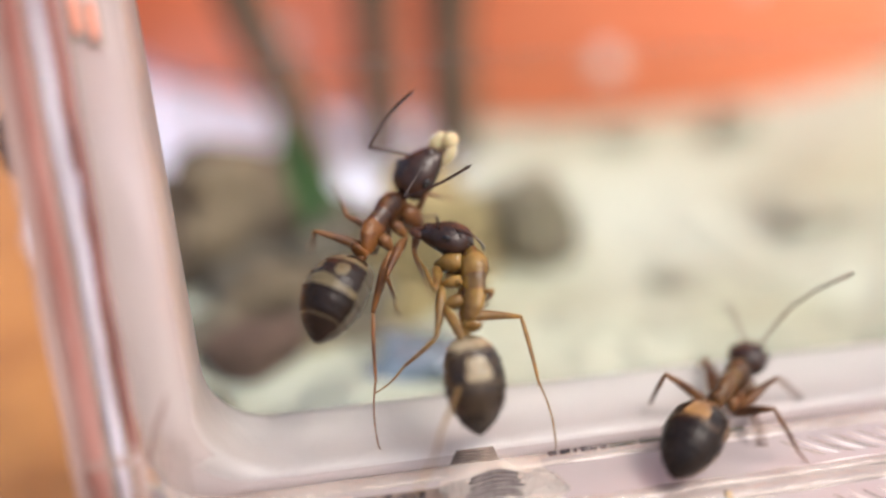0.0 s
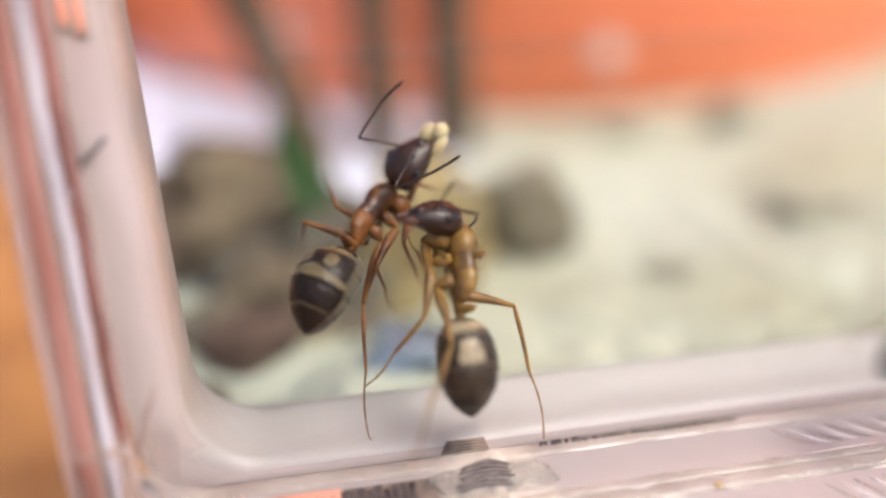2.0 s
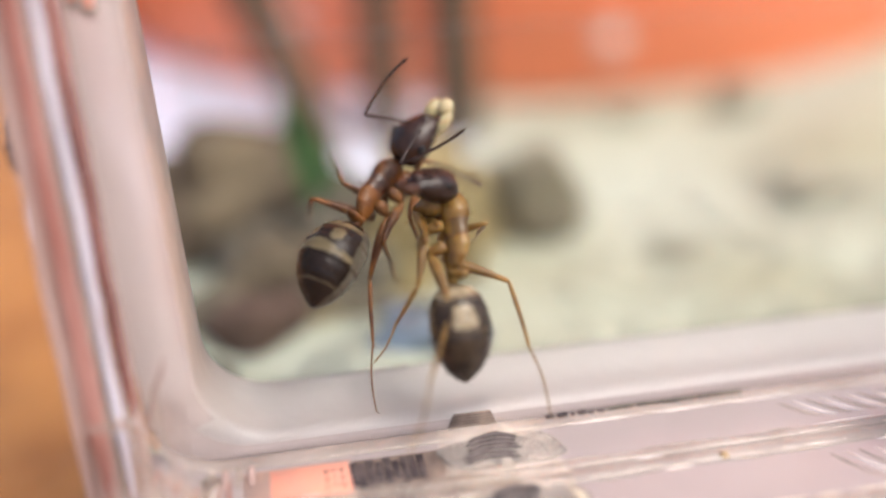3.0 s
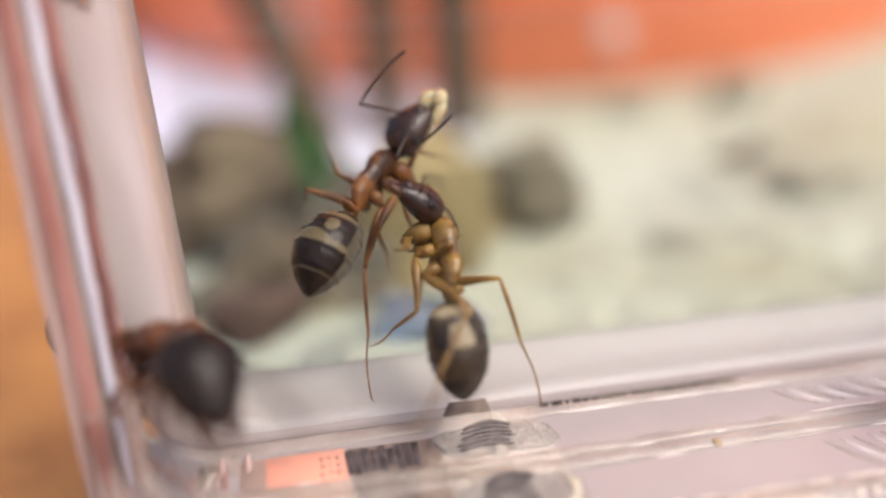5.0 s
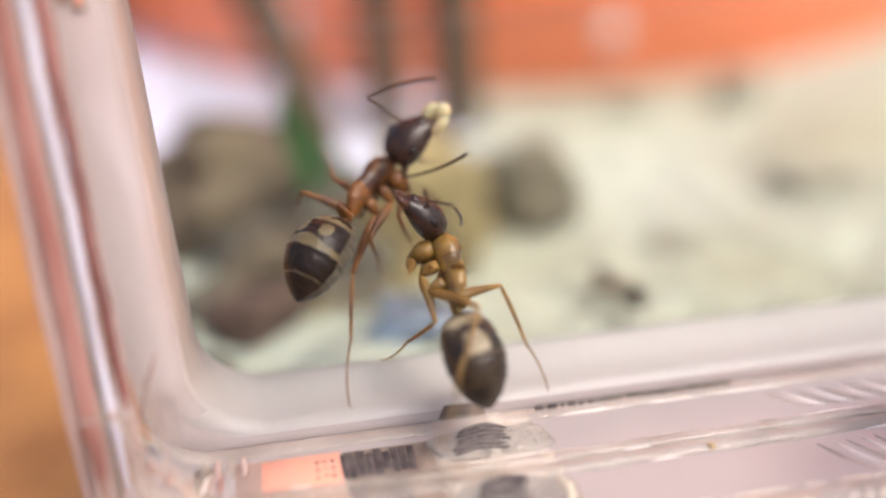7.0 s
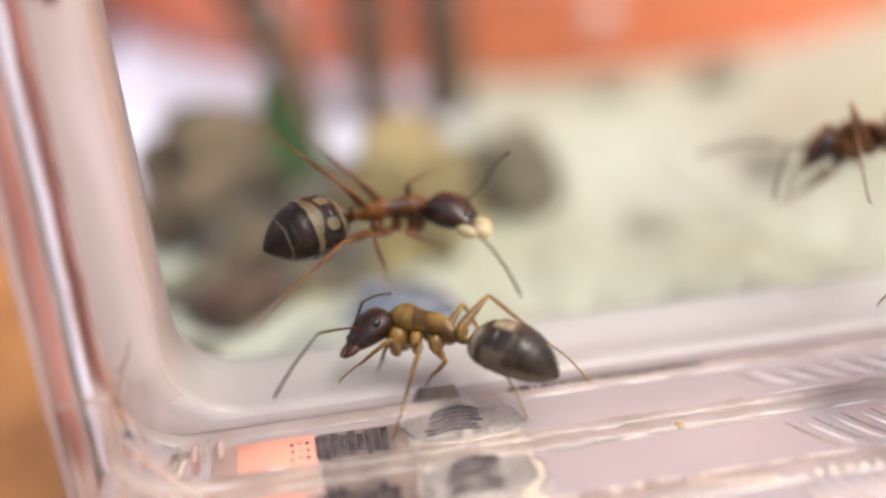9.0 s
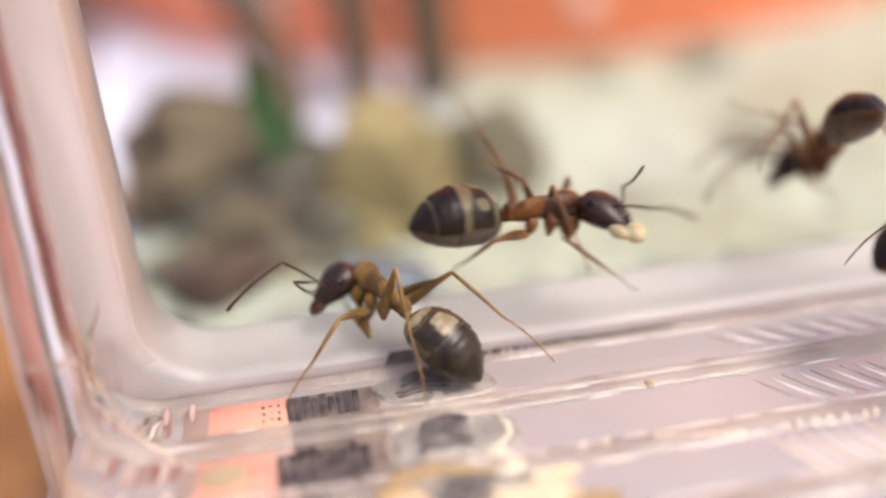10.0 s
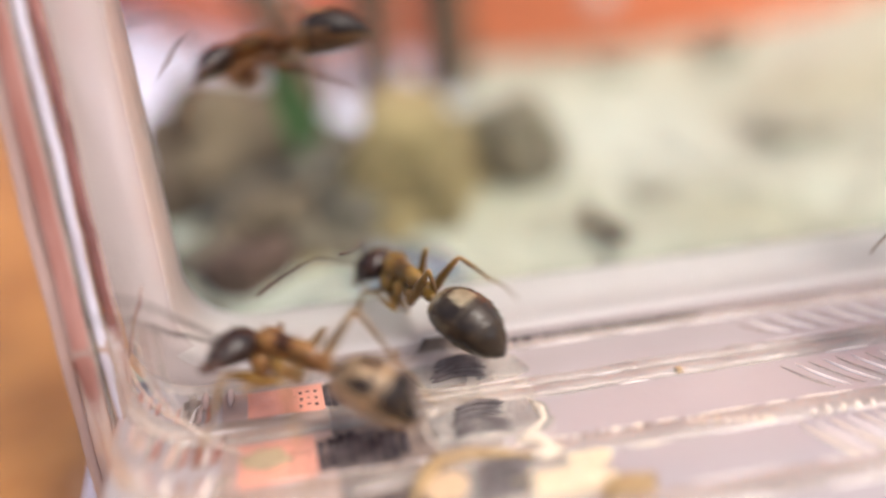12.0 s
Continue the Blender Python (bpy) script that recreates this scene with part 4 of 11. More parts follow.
            hairs(bm, [((tib * q, 0, 0.05), (0.6, rng.uniform(-1, 1), 0.6)) for q in (0.3, 0.45, 0.6, 0.75, 0.9)], 0.1, 0, 0.005)
            low = parts["low_%s%d" % (side, i)] = add("lower_leg", bm, m_leg, leg)
            low.matrix_basis = mm(L1 * s, 0, 0, 0, 75, 0)
    return parts


M_BELLY = cuticle("greyish_belly_skin", (0.105, 0.088, 0.060), (0.06, 0.05, 0.034), 0.34, 1500, 0.2, 0.0, 0.25)
RUSTY = (M_RUST, M_DARKHEAD, M_RUSTLEG, M_BLACK, M_PALE, M_BELLY)
M_SPOT = cuticle("cream_gaster_patch", (0.33, 0.265, 0.165), (0.20, 0.155, 0.09), 0.25, 2500, 0.2)
AMBER = (M_AMBER, M_DARKHEAD, M_AMBERLEG, M_BROWN, M_SPOT, M_TAUPE)
MAJOR = (M_MAHOGANY, M_BLACK, M_MAHOGANY, M_BLACK, M_PALE, M_BROWN)
M_TAN = cuticle("tan_gaster_cuticle", (0.34, 0.19, 0.07), (0.22, 0.12, 0.045), 0.3, 1500, 0.2)
M_TANDARK = cuticle("dark_tan_cuticle", (0.15, 0.080, 0.028), (0.085, 0.045, 0.016), 0.3, 1500, 0.1)
DUSKY = (M_UMBER, M_DARKHEAD, M_RUSTLEG, M_BLACK, M_TAN, M_TANDARK)
ant_a = make_ant("banded", RUSTY, "rust-red ant with a cream-banded dark gaster carrying a larva", 1.1, 1.02, 1.3, larva=True, slim=0.95)
ant_b = make_ant("amber", AMBER, "amber-yellow ant with a dark head and olive gaster", 1.0, 1.0)
ant_c = make_ant("amber", DUSKY, "brown ant with a dark banded gaster on the plastic lip", 1.0, 1.0)
ant_d = make_ant("black", MAJOR, "large mahogany ant with a black head and gaster", 1.38, 1.06, 1.4, 1.2, slim=0.92)
ant_e = make_ant("amber", (M_RUST, M_DARKHEAD, M_RUSTLEG, M_BLACK, M_TAN, M_UMBER), "rust-red ant with a dark spotted gaster", 1.0, 0.9)
M_TANBELLY = cuticle("tan_belly_cuticle", (0.40, 0.27, 0.15), (0.26, 0.165, 0.085), 0.35, 1300, 0.2)
M_HONEY = cuticle("honey_cuticle", (0.26, 0.125, 0.036), (0.13, 0.058, 0.018), 0.35, 1300, 0.25)
ant_f = make_ant("banded", (M_HONEY, M_DARKHEAD, M_AMBERLEG, M_BLACK, M_TANBELLY, M_TANBELLY), "brownish amber ant with a black and cream gaster", 1.0, 0.95)
ant_g = make_ant("black", MAJOR, "small dark ant on the pale sand", 1.0, 1.0, size=0.5)


# ---- motions ----
def motions():
    """Keys every ant and its parts."""
    p = ant_a
    walk(p["root"], [(0, mm(-1.622, 4.241, 5.514, -26.1, -20.7, 59.5)), (2.5, mm(-1.622, 4.241, 5.514, -26.1, -20.7, 59.5)), (5, mm(-1.622, 4.241, 5.514, -26.1, -20.7, 59.5)), (6, mm(-1.622, 4.241, 5.514, -26.1, -20.7, 59.5)), (6.7, mm(-1.622, 4.241, 5.514, -26.1, -20.7, 59.5)), (8.4, mm(-1.331, 4.298, 4.226, 37.3, 10.4, 38.5)), (9, mm(-0.223, 3.898, 4.354, 38.8, 5.3, 22.5)), (9.5, mm(2.312, 3.175, 3.934, 41.3, 13.8, 13.8)), (10, mm(4.779, 2.344, 3.882, 18.0, 7.0, 25.2)), (10.5, mm(7.280, 1.700, 3.997, -8.6, -9.6, 18.5)), (10.7, mm(7.944, 1.881, 4.012, -8.7, -10.5, 19.5)), (11, mm(9.915, 2.202, 4.054, -9.0, -11.9, 21.1)), (11.5, mm(13.742, 3.032, 3.948, -8.8, -7.6, 17.4)), (12, mm(17.701, 4.814, 3.913, -9.5, -6.2, 11.7))])
    walk(p["head"], [(0, mm(1.08, 0.00, 0.02, 37.0, -19.0, -38.0)), (2.5, mm(1.08, 0.00, 0.02, 37.0, -19.0, -38.0)), (5, mm(1.08, 0.00, 0.02, 37.0, -19.0, -38.0)), (6, mm(1.08, 0.00, 0.02, 37.0, -19.0, -38.0)), (6.7, mm(1.08, 0.00, 0.02, 37.0, -19.0, -38.0)), (7.567, mm(1.08, 0.00, 0.02, 8.0, -22.0, -58.0)), (8.4, mm(1.08, 0.00, 0.02, -20.0, -34.0, -75.0)), (9, mm(1.08, 0.00, 0.02, -19.0, -36.0, -56.0)), (9.5, mm(1.08, 0.00, 0.02, -15.0, -12.0, -55.0)), (10, mm(1.08, 0.00, 0.02, -17.0, -15.0, -72.0)), (10.5, mm(1.08, 0.00, 0.02, -15.0, 20.0, -61.0)), (10.7, mm(1.08, 0.00, 0.02, -15.1, 13.6, -62.2)), (11, mm(1.08, 0.00, 0.02, -15.0, 4.0, -64.0)), (11.5, mm(1.08, 0.00, 0.02, -16.0, -1.0, -75.0)), (12, mm(1.08, 0.00, 0.02, -16.0, 0.0, -77.0))])
    walk(p["gaster"], [(0, mm(-1.45, 0.00, -0.16, 21.0, -12.0, -3.0)), (2.5, mm(-1.45, 0.00, -0.16, 21.0, -12.0, -3.0)), (5, mm(-1.45, 0.00, -0.16, 21.0, -12.0, -3.0)), (6, mm(-1.45, 0.00, -0.16, 21.0, -12.0, -3.0)), (6.7, mm(-1.45, 0.00, -0.16, 21.0, -12.0, -3.0)), (8.4, mm(-1.45, 0.00, -0.16, 0.0, -30.0, 3.0)), (9, mm(-1.45, 0.00, -0.16, 0.0, 3.0, 18.0)), (9.5, mm(-1.45, 0.00, -0.16, 0.0, -3.0, 1.0)), (10, mm(-1.45, 0.00, -0.16, 0.0, -2.0, -1.0)), (10.5, mm(-1.45, 0.00, -0.16, 0.0, -3.0, 4.0)), (10.7, mm(-1.45, 0.00, -0.16, -0.5, -7.8, -3.5)), (11, mm(-1.45, 0.00, -0.16, 0.0, -15.0, -15.0)), (11.5, mm(-1.45, 0.00, -0.16, 0.0, -3.0, 8.0)), (12, mm(-1.45, 0.00, -0.16, 0.0, -3.0, 2.0))])
    walk(p["antenna_l"], [(0, mm(1.78, -0.59, 0.75, -58.0, -44.0, 127.0)), (2.5, mm(1.78, -0.59, 0.75, -58.0, -44.0, 127.0)), (5, mm(1.78, -0.59, 0.75, -59.0, -46.0, 126.0)), (6, mm(1.78, -0.59, 0.75, -60.0, -52.0, 122.0)), (6.7, mm(1.78, -0.59, 0.75, -91.0, -60.0, 148.0)), (7.567, mm(1.69, -0.63, 0.79, -11.0, -32.0, 61.0)), (8.4, mm(1.59, -0.67, 0.83, 0.0, 25.0, 36.0)), (9, mm(1.76, -0.44, 0.86, 0.0, 17.0, 40.0)), (9.5, mm(1.91, -0.67, 0.51, 1.0, 35.0, 46.0)), (10, mm(1.68, -0.85, 0.55, -2.0, 10.0, 55.0)), (10.5, mm(1.88, -0.85, -0.11, -8.0, -13.0, 65.0)), (10.7, mm(1.86, -0.86, 0.02, -7.2, -9.0, 64.6)), (11, mm(1.84, -0.87, 0.21, -6.0, -3.0, 64.0)), (11.5, mm(1.66, -0.98, 0.30, -3.0, 1.0, 53.0)), (12, mm(1.63, -1.00, 0.27, -3.0, 0.0, 52.0))])
    walk(p["whip_l"], [(0, mm(1.30, 0.00, 0.00, -88.0, -16.0, -120.0)), (2.5, mm(1.30, 0.00, 0.00, -88.0, -16.0, -120.0)), (5, mm(1.30, 0.00, 0.00, -92.0, -14.0, -122.0)), (6, mm(1.30, 0.00, 0.00, -92.0, -12.0, -121.0)), (6.7, mm(1.30, 0.00, 0.00, -93.0, -13.0, -122.0)), (7.267, mm(1.30, 0.00, 0.00, -137.0, 1.0, -151.0)), (7.833, mm(1.30, 0.00, 0.00, 178.0, -11.0, 179.0)), (8.4, mm(1.30, 0.00, 0.00, 137.0, -40.0, 163.0)), (9, mm(1.30, 0.00, 0.00, 39.0, -68.0, -167.0)), (9.167, mm(1.30, 0.00, 0.00, 114.0, -56.0, 167.0)), (9.333, mm(1.30, 0.00, 0.00, 162.0, -41.0, 173.0)), (9.5, mm(1.30, 0.00, 0.00, -156.0, -32.0, -169.0)), (10, mm(1.30, 0.00, 0.00, -162.0, -41.0, -173.0)), (10.5, mm(1.30, 0.00, 0.00, -119.0, -30.0, -150.0)), (10.7, mm(1.30, 0.00, 0.00, -123.8, -32.6, -153.7)), (11, mm(1.30, 0.00, 0.00, -131.0, -37.0, -159.0)), (11.5, mm(1.30, 0.00, 0.00, -139.0, -39.0, -163.0)), (12, mm(1.30, 0.00, 0.00, -137.0, -39.0, -163.0))])
    walk(p["antenna_r"], [(0, mm(1.64, -0.91, 0.49, 45.0, 6.0, 179.0)), (2.5, mm(1.64, -0.91, 0.49, 45.0, 6.0, 179.0)), (5, mm(1.64, -0.91, 0.49, 23.0, 15.0, 172.0)), (6, mm(1.64, -0.91, 0.49, 10.0, 18.0, 170.0)), (6.333, mm(1.64, -0.91, 0.49, -41.0, 28.0, 164.0)), (6.7, mm(1.64, -0.91, 0.49, -96.0, 29.0, 152.0)), (7.567, mm(1.40, -0.80, 0.73, -42.0, 59.0, -121.0)), (8.4, mm(1.17, -0.69, 0.96, 0.0, 22.0, -44.0)), (9, mm(1.37, -0.60, 0.98, -1.0, 32.0, -42.0)), (9.5, mm(1.54, -0.89, 0.62, 2.0, -3.0, -46.0)), (10, mm(1.27, -0.95, 0.68, 17.0, -33.0, -73.0)), (10.5, mm(1.52, -1.08, 0.00, 4.0, 3.0, -63.0)), (10.7, mm(1.50, -1.07, 0.13, 5.9, -3.8, -63.6)), (11, mm(1.46, -1.06, 0.33, 9.0, -14.0, -65.0)), (11.5, mm(1.25, -1.09, 0.42, 14.0, -18.0, -76.0)), (12, mm(1.22, -1.10, 0.39, 14.0, -17.0, -78.0))])
    walk(p["whip_r"], [(0, mm(1.30, 0.00, 0.00, 147.0, 41.0, 152.0)), (2.5, mm(1.30, 0.00, 0.00, 147.0, 41.0, 152.0)), (5, mm(1.30, 0.00, 0.00, 140.0, 22.0, 149.0)), (6, mm(1.30, 0.00, 0.00, 131.0, 36.0, 140.0)), (6.7, mm(1.30, 0.00, 0.00, 86.0, -27.0, 126.0)), (7.567, mm(1.30, 0.00, 0.00, 23.0, -67.0, -169.0)), (8.4, mm(1.30, 0.00, 0.00, -51.0, -32.0, -94.0)), (8.7, mm(1.30, 0.00, 0.00, -35.0, -21.0, -61.0)), (9, mm(1.30, 0.00, 0.00, -15.0, -20.0, -27.0)), (9.5, mm(1.30, 0.00, 0.00, -4.0, -1.0, -7.0)), (10, mm(1.30, 0.00, 0.00, -11.0, -6.0, -18.0)), (10.5, mm(1.30, 0.00, 0.00, -12.0, -2.0, -19.0)), (10.7, mm(1.30, 0.00, 0.00, -12.0, -2.4, -19.0)), (11, mm(1.30, 0.00, 0.00, -12.0, -3.0, -19.0)), (11.5, mm(1.30, 0.00, 0.00, -11.0, -5.0, -18.0)), (12, mm(1.30, 0.00, 0.00, -11.0, -5.0, -18.0))])
    walk(p["leg_l0"], [(0, mm(0.72, 0.30, -0.92, 53.0, -33.0, -65.0)), (2.5, mm(0.72, 0.30, -0.92, 53.0, -33.0, -65.0)), (5, mm(0.72, 0.30, -0.92, 53.0, -33.0, -65.0)), (6, mm(0.72, 0.30, -0.92, 53.0, -33.0, -65.0)), (6.7, mm(0.72, 0.30, -0.92, 53.0, -33.0, -65.0)), (7.567, mm(0.72, 0.30, -0.92, 68.0, -74.0, -37.0)), (8.4, mm(0.72, 0.30, -0.92, -79.0, -63.0, 149.0)), (9, mm(0.72, 0.30, -0.92, -64.0, -71.0, 125.0)), (9.5, mm(0.72, 0.30, -0.92, -4.0, -39.0, 55.0)), (10, mm(0.72, 0.30, -0.92, -8.0, -50.0, 61.0)), (10.5, mm(0.72, 0.30, -0.92, -7.0, -48.0, 60.0)), (10.7, mm(0.72, 0.30, -0.92, -6.6, -46.4, 59.6)), (11, mm(0.72, 0.30, -0.92, -6.0, -44.0, 59.0)), (11.5, mm(0.72, 0.30, -0.92, -9.0, -53.0, 62.0)), (12, mm(0.72, 0.30, -0.92, -11.0, -56.0, 64.0))])
    walk(p["low_l0"], [(0, mm(1.35, 0.00, 0.00, 163.0, 66.0, 165.0)), (2.5, mm(1.35, 0.00, 0.00, 163.0, 66.0, 165.0)), (5, mm(1.35, 0.00, 0.00, 163.0, 66.0, 165.0)), (6, mm(1.35, 0.00, 0.00, 163.0, 66.0, 165.0)), (6.7, mm(1.35, 0.00, 0.00, 163.0, 66.0, 165.0)), (8.4, mm(1.35, 0.00, 0.00, -91.0, 32.0, -108.0)), (9, mm(1.35, 0.00, 0.00, -129.0, 57.0, -136.0)), (9.5, mm(1.35, 0.00, 0.00, -124.0, 75.0, -128.0)), (10, mm(1.35, 0.00, 0.00, -141.0, 78.0, -143.0)), (10.5, mm(1.35, 0.00, 0.00, -137.0, 77.0, -140.0)), (10.7, mm(1.35, 0.00, 0.00, -136.7, 77.8, -139.3)), (11, mm(1.35, 0.00, 0.00, -136.0, 79.0, -138.0)), (11.5, mm(1.35, 0.00, 0.00, -139.0, 75.0, -141.0)), (12, mm(1.35, 0.00, 0.00, -139.0, 73.0, -142.0))])
    walk(p["leg_r0"], [(0, mm(0.72, -0.30, -0.92, 14.0, -3.0, -154.0)), (2.5, mm(0.72, -0.30, -0.92, 14.0, -3.0, -154.0)), (5, mm(0.72, -0.30, -0.92, 14.0, -3.0, -154.0)), (6, mm(0.72, -0.30, -0.92, 14.0, -3.0, -154.0)), (6.7, mm(0.72, -0.30, -0.92, 14.0, -3.0, -154.0)), (8.4, mm(0.72, -0.30, -0.92, 48.0, -40.0, -139.0)), (9, mm(0.72, -0.30, -0.92, 58.0, -52.0, -138.0)), (9.5, mm(0.72, -0.30, -0.92, 57.0, -39.0, -151.0)), (10, mm(0.72, -0.30, -0.92, 35.0, -34.0, -127.0)), (10.5, mm(0.72, -0.30, -0.92, 20.0, -27.0, -106.0)), (10.7, mm(0.72, -0.30, -0.92, 13.3, -28.6, -86.0)), (11, mm(0.72, -0.30, -0.92, 3.0, -27.0, -56.0)), (11.5, mm(0.72, -0.30, -0.92, 4.0, -36.0, -57.0)), (12, mm(0.72, -0.30, -0.92, 5.0, -38.0, -57.0))])
    walk(p["low_r0"], [(0, mm(1.35, 0.00, 0.00, -116.0, 46.0, -127.0)), (2.5, mm(1.35, 0.00, 0.00, -116.0, 46.0, -127.0)), (5, mm(1.35, 0.00, 0.00, -116.0, 46.0, -127.0)), (6, mm(1.35, 0.00, 0.00, -116.0, 46.0, -127.0)), (6.7, mm(1.35, 0.00, 0.00, -116.0, 46.0, -127.0)), (8.4, mm(1.35, 0.00, 0.00, 162.0, 21.0, 167.0)), (9, mm(1.35, 0.00, 0.00, 150.0, 23.0, 159.0)), (9.5, mm(1.35, 0.00, 0.00, -172.0, 28.0, -174.0)), (9.733, mm(1.35, 0.00, 0.00, 148.0, 61.0, 152.0)), (10, mm(1.35, 0.00, 0.00, 67.0, 53.0, 76.0)), (10.5, mm(1.35, 0.00, 0.00, 178.0, 49.0, 179.0)), (10.7, mm(1.35, 0.00, 0.00, 172.3, 63.9, 173.7)), (11, mm(1.35, 0.00, 0.00, 117.0, 83.0, 119.0)), (11.5, mm(1.35, 0.00, 0.00, 128.0, 80.0, 130.0)), (12, mm(1.35, 0.00, 0.00, 130.0, 80.0, 132.0))])
    walk(p["leg_l1"], [(0, mm(0.02, 0.36, -0.68, -50.0, -69.0, 156.0)), (2.5, mm(0.02, 0.36, -0.68, -50.0, -69.0, 156.0)), (5, mm(0.02, 0.36, -0.68, -50.0, -69.0, 156.0)), (6, mm(0.02, 0.36, -0.68, -50.0, -69.0, 156.0)), (6.7, mm(0.02, 0.36, -0.68, -50.0, -69.0, 156.0)), (8.4, mm(0.02, 0.36, -0.68, -31.0, -40.0, 158.0)), (9, mm(0.02, 0.36, -0.68, -19.0, -33.0, 143.0)), (9.5, mm(0.02, 0.36, -0.68, -42.0, -54.0, 160.0)), (10, mm(0.02, 0.36, -0.68, -49.0, -60.0, 164.0)), (10.5, mm(0.02, 0.36, -0.68, -72.0, -76.0, 174.0)), (10.7, mm(0.02, 0.36, -0.68, -70.4, -68.3, 179.9)), (11, mm(0.02, 0.36, -0.68, -66.0, -57.0, -173.0)), (11.5, mm(0.02, 0.36, -0.68, -6.0, -75.0, 98.0)), (12, mm(0.02, 0.36, -0.68, -10.0, -78.0, 102.0))])
    walk(p["low_l1"], [(0, mm(1.45, 0.00, 0.00, -76.0, 31.0, -94.0)), (2.5, mm(1.45, 0.00, 0.00, -76.0, 31.0, -94.0)), (5, mm(1.45, 0.00, 0.00, -76.0, 31.0, -94.0)), (6, mm(1.45, 0.00, 0.00, -76.0, 31.0, -94.0)), (6.7, mm(1.45, 0.00, 0.00, -76.0, 31.0, -94.0)), (8.4, mm(1.45, 0.00, 0.00, -83.0, 44.0, -96.0)), (9, mm(1.45, 0.00, 0.00, -18.0, 57.0, -20.0)), (9.5, mm(1.45, 0.00, 0.00, -63.0, 47.0, -74.0)), (10, mm(1.45, 0.00, 0.00, -124.0, 72.0, -128.0)), (10.5, mm(1.45, 0.00, 0.00, -156.0, 47.0, -161.0)), (10.7, mm(1.45, 0.00, 0.00, -156.0, 41.8, -161.4)), (11, mm(1.45, 0.00, 0.00, -156.0, 34.0, -162.0)), (11.5, mm(1.45, 0.00, 0.00, -158.0, 60.0, -161.0)), (12, mm(1.45, 0.00, 0.00, -158.0, 59.0, -161.0))])
    walk(p["leg_r1"], [(0, mm(0.02, -0.36, -0.68, 1.0, 6.0, -173.0)), (2.5, mm(0.02, -0.36, -0.68, 1.0, 6.0, -173.0)), (5, mm(0.02, -0.36, -0.68, 1.0, 6.0, -173.0)), (6, mm(0.02, -0.36, -0.68, 1.0, 6.0, -173.0)), (6.7, mm(0.02, -0.36, -0.68, 1.0, 6.0, -173.0)), (8.4, mm(0.02, -0.36, -0.68, 19.0, -23.0, -158.0)), (9, mm(0.02, -0.36, -0.68, 29.0, -43.0, -150.0)), (9.5, mm(0.02, -0.36, -0.68, 23.0, -28.0, -158.0)), (9.733, mm(0.02, -0.36, -0.68, 50.0, -62.0, -163.0)), (10, mm(0.02, -0.36, -0.68, 167.0, -73.0, 100.0)), (10.27, mm(0.02, -0.36, -0.68, 132.0, -12.0, 98.0)), (10.5, mm(0.02, -0.36, -0.68, 86.0, 35.0, 58.0)), (10.67, mm(0.02, -0.36, -0.68, 58.0, 8.0, 87.0)), (10.7, mm(0.02, -0.36, -0.68, 51.7, 4.8, 93.5)), (10.83, mm(0.02, -0.36, -0.68, 22.0, 0.0, 124.0)), (11, mm(0.02, -0.36, -0.68, -12.0, 15.0, 159.0)), (11.27, mm(0.02, -0.36, -0.68, 11.0, -13.0, -147.0)), (11.5, mm(0.02, -0.36, -0.68, -1.0, -48.0, -88.0)), (12, mm(0.02, -0.36, -0.68, -1.0, -48.0, -88.0))])
    walk(p["low_r1"], [(0, mm(1.45, 0.00, 0.00, -103.0, 51.0, -113.0)), (2.5, mm(1.45, 0.00, 0.00, -103.0, 51.0, -113.0)), (5, mm(1.45, 0.00, 0.00, -103.0, 51.0, -113.0)), (6, mm(1.45, 0.00, 0.00, -103.0, 51.0, -113.0)), (6.7, mm(1.45, 0.00, 0.00, -103.0, 51.0, -113.0)), (8.4, mm(1.45, 0.00, 0.00, -173.0, 38.0, -174.0)), (9, mm(1.45, 0.00, 0.00, 169.0, 43.0, 171.0)), (9.5, mm(1.45, 0.00, 0.00, -140.0, 54.0, -146.0)), (10, mm(1.45, 0.00, 0.00, 171.0, 48.0, 172.0)), (10.27, mm(1.45, 0.00, 0.00, -140.0, 22.0, -151.0)), (10.5, mm(1.45, 0.00, 0.00, -111.0, -16.0, -144.0)), (10.7, mm(1.45, 0.00, 0.00, -56.3, -66.0, 156.8)), (10.73, mm(1.45, 0.00, 0.00, -33.0, -67.0, 133.0)), (11, mm(1.45, 0.00, 0.00, 33.0, -11.0, 61.0)), (11.27, mm(1.45, 0.00, 0.00, 52.0, 42.0, 64.0)), (11.5, mm(1.45, 0.00, 0.00, 163.0, 73.0, 165.0)), (12, mm(1.45, 0.00, 0.00, 163.0, 72.0, 164.0))])
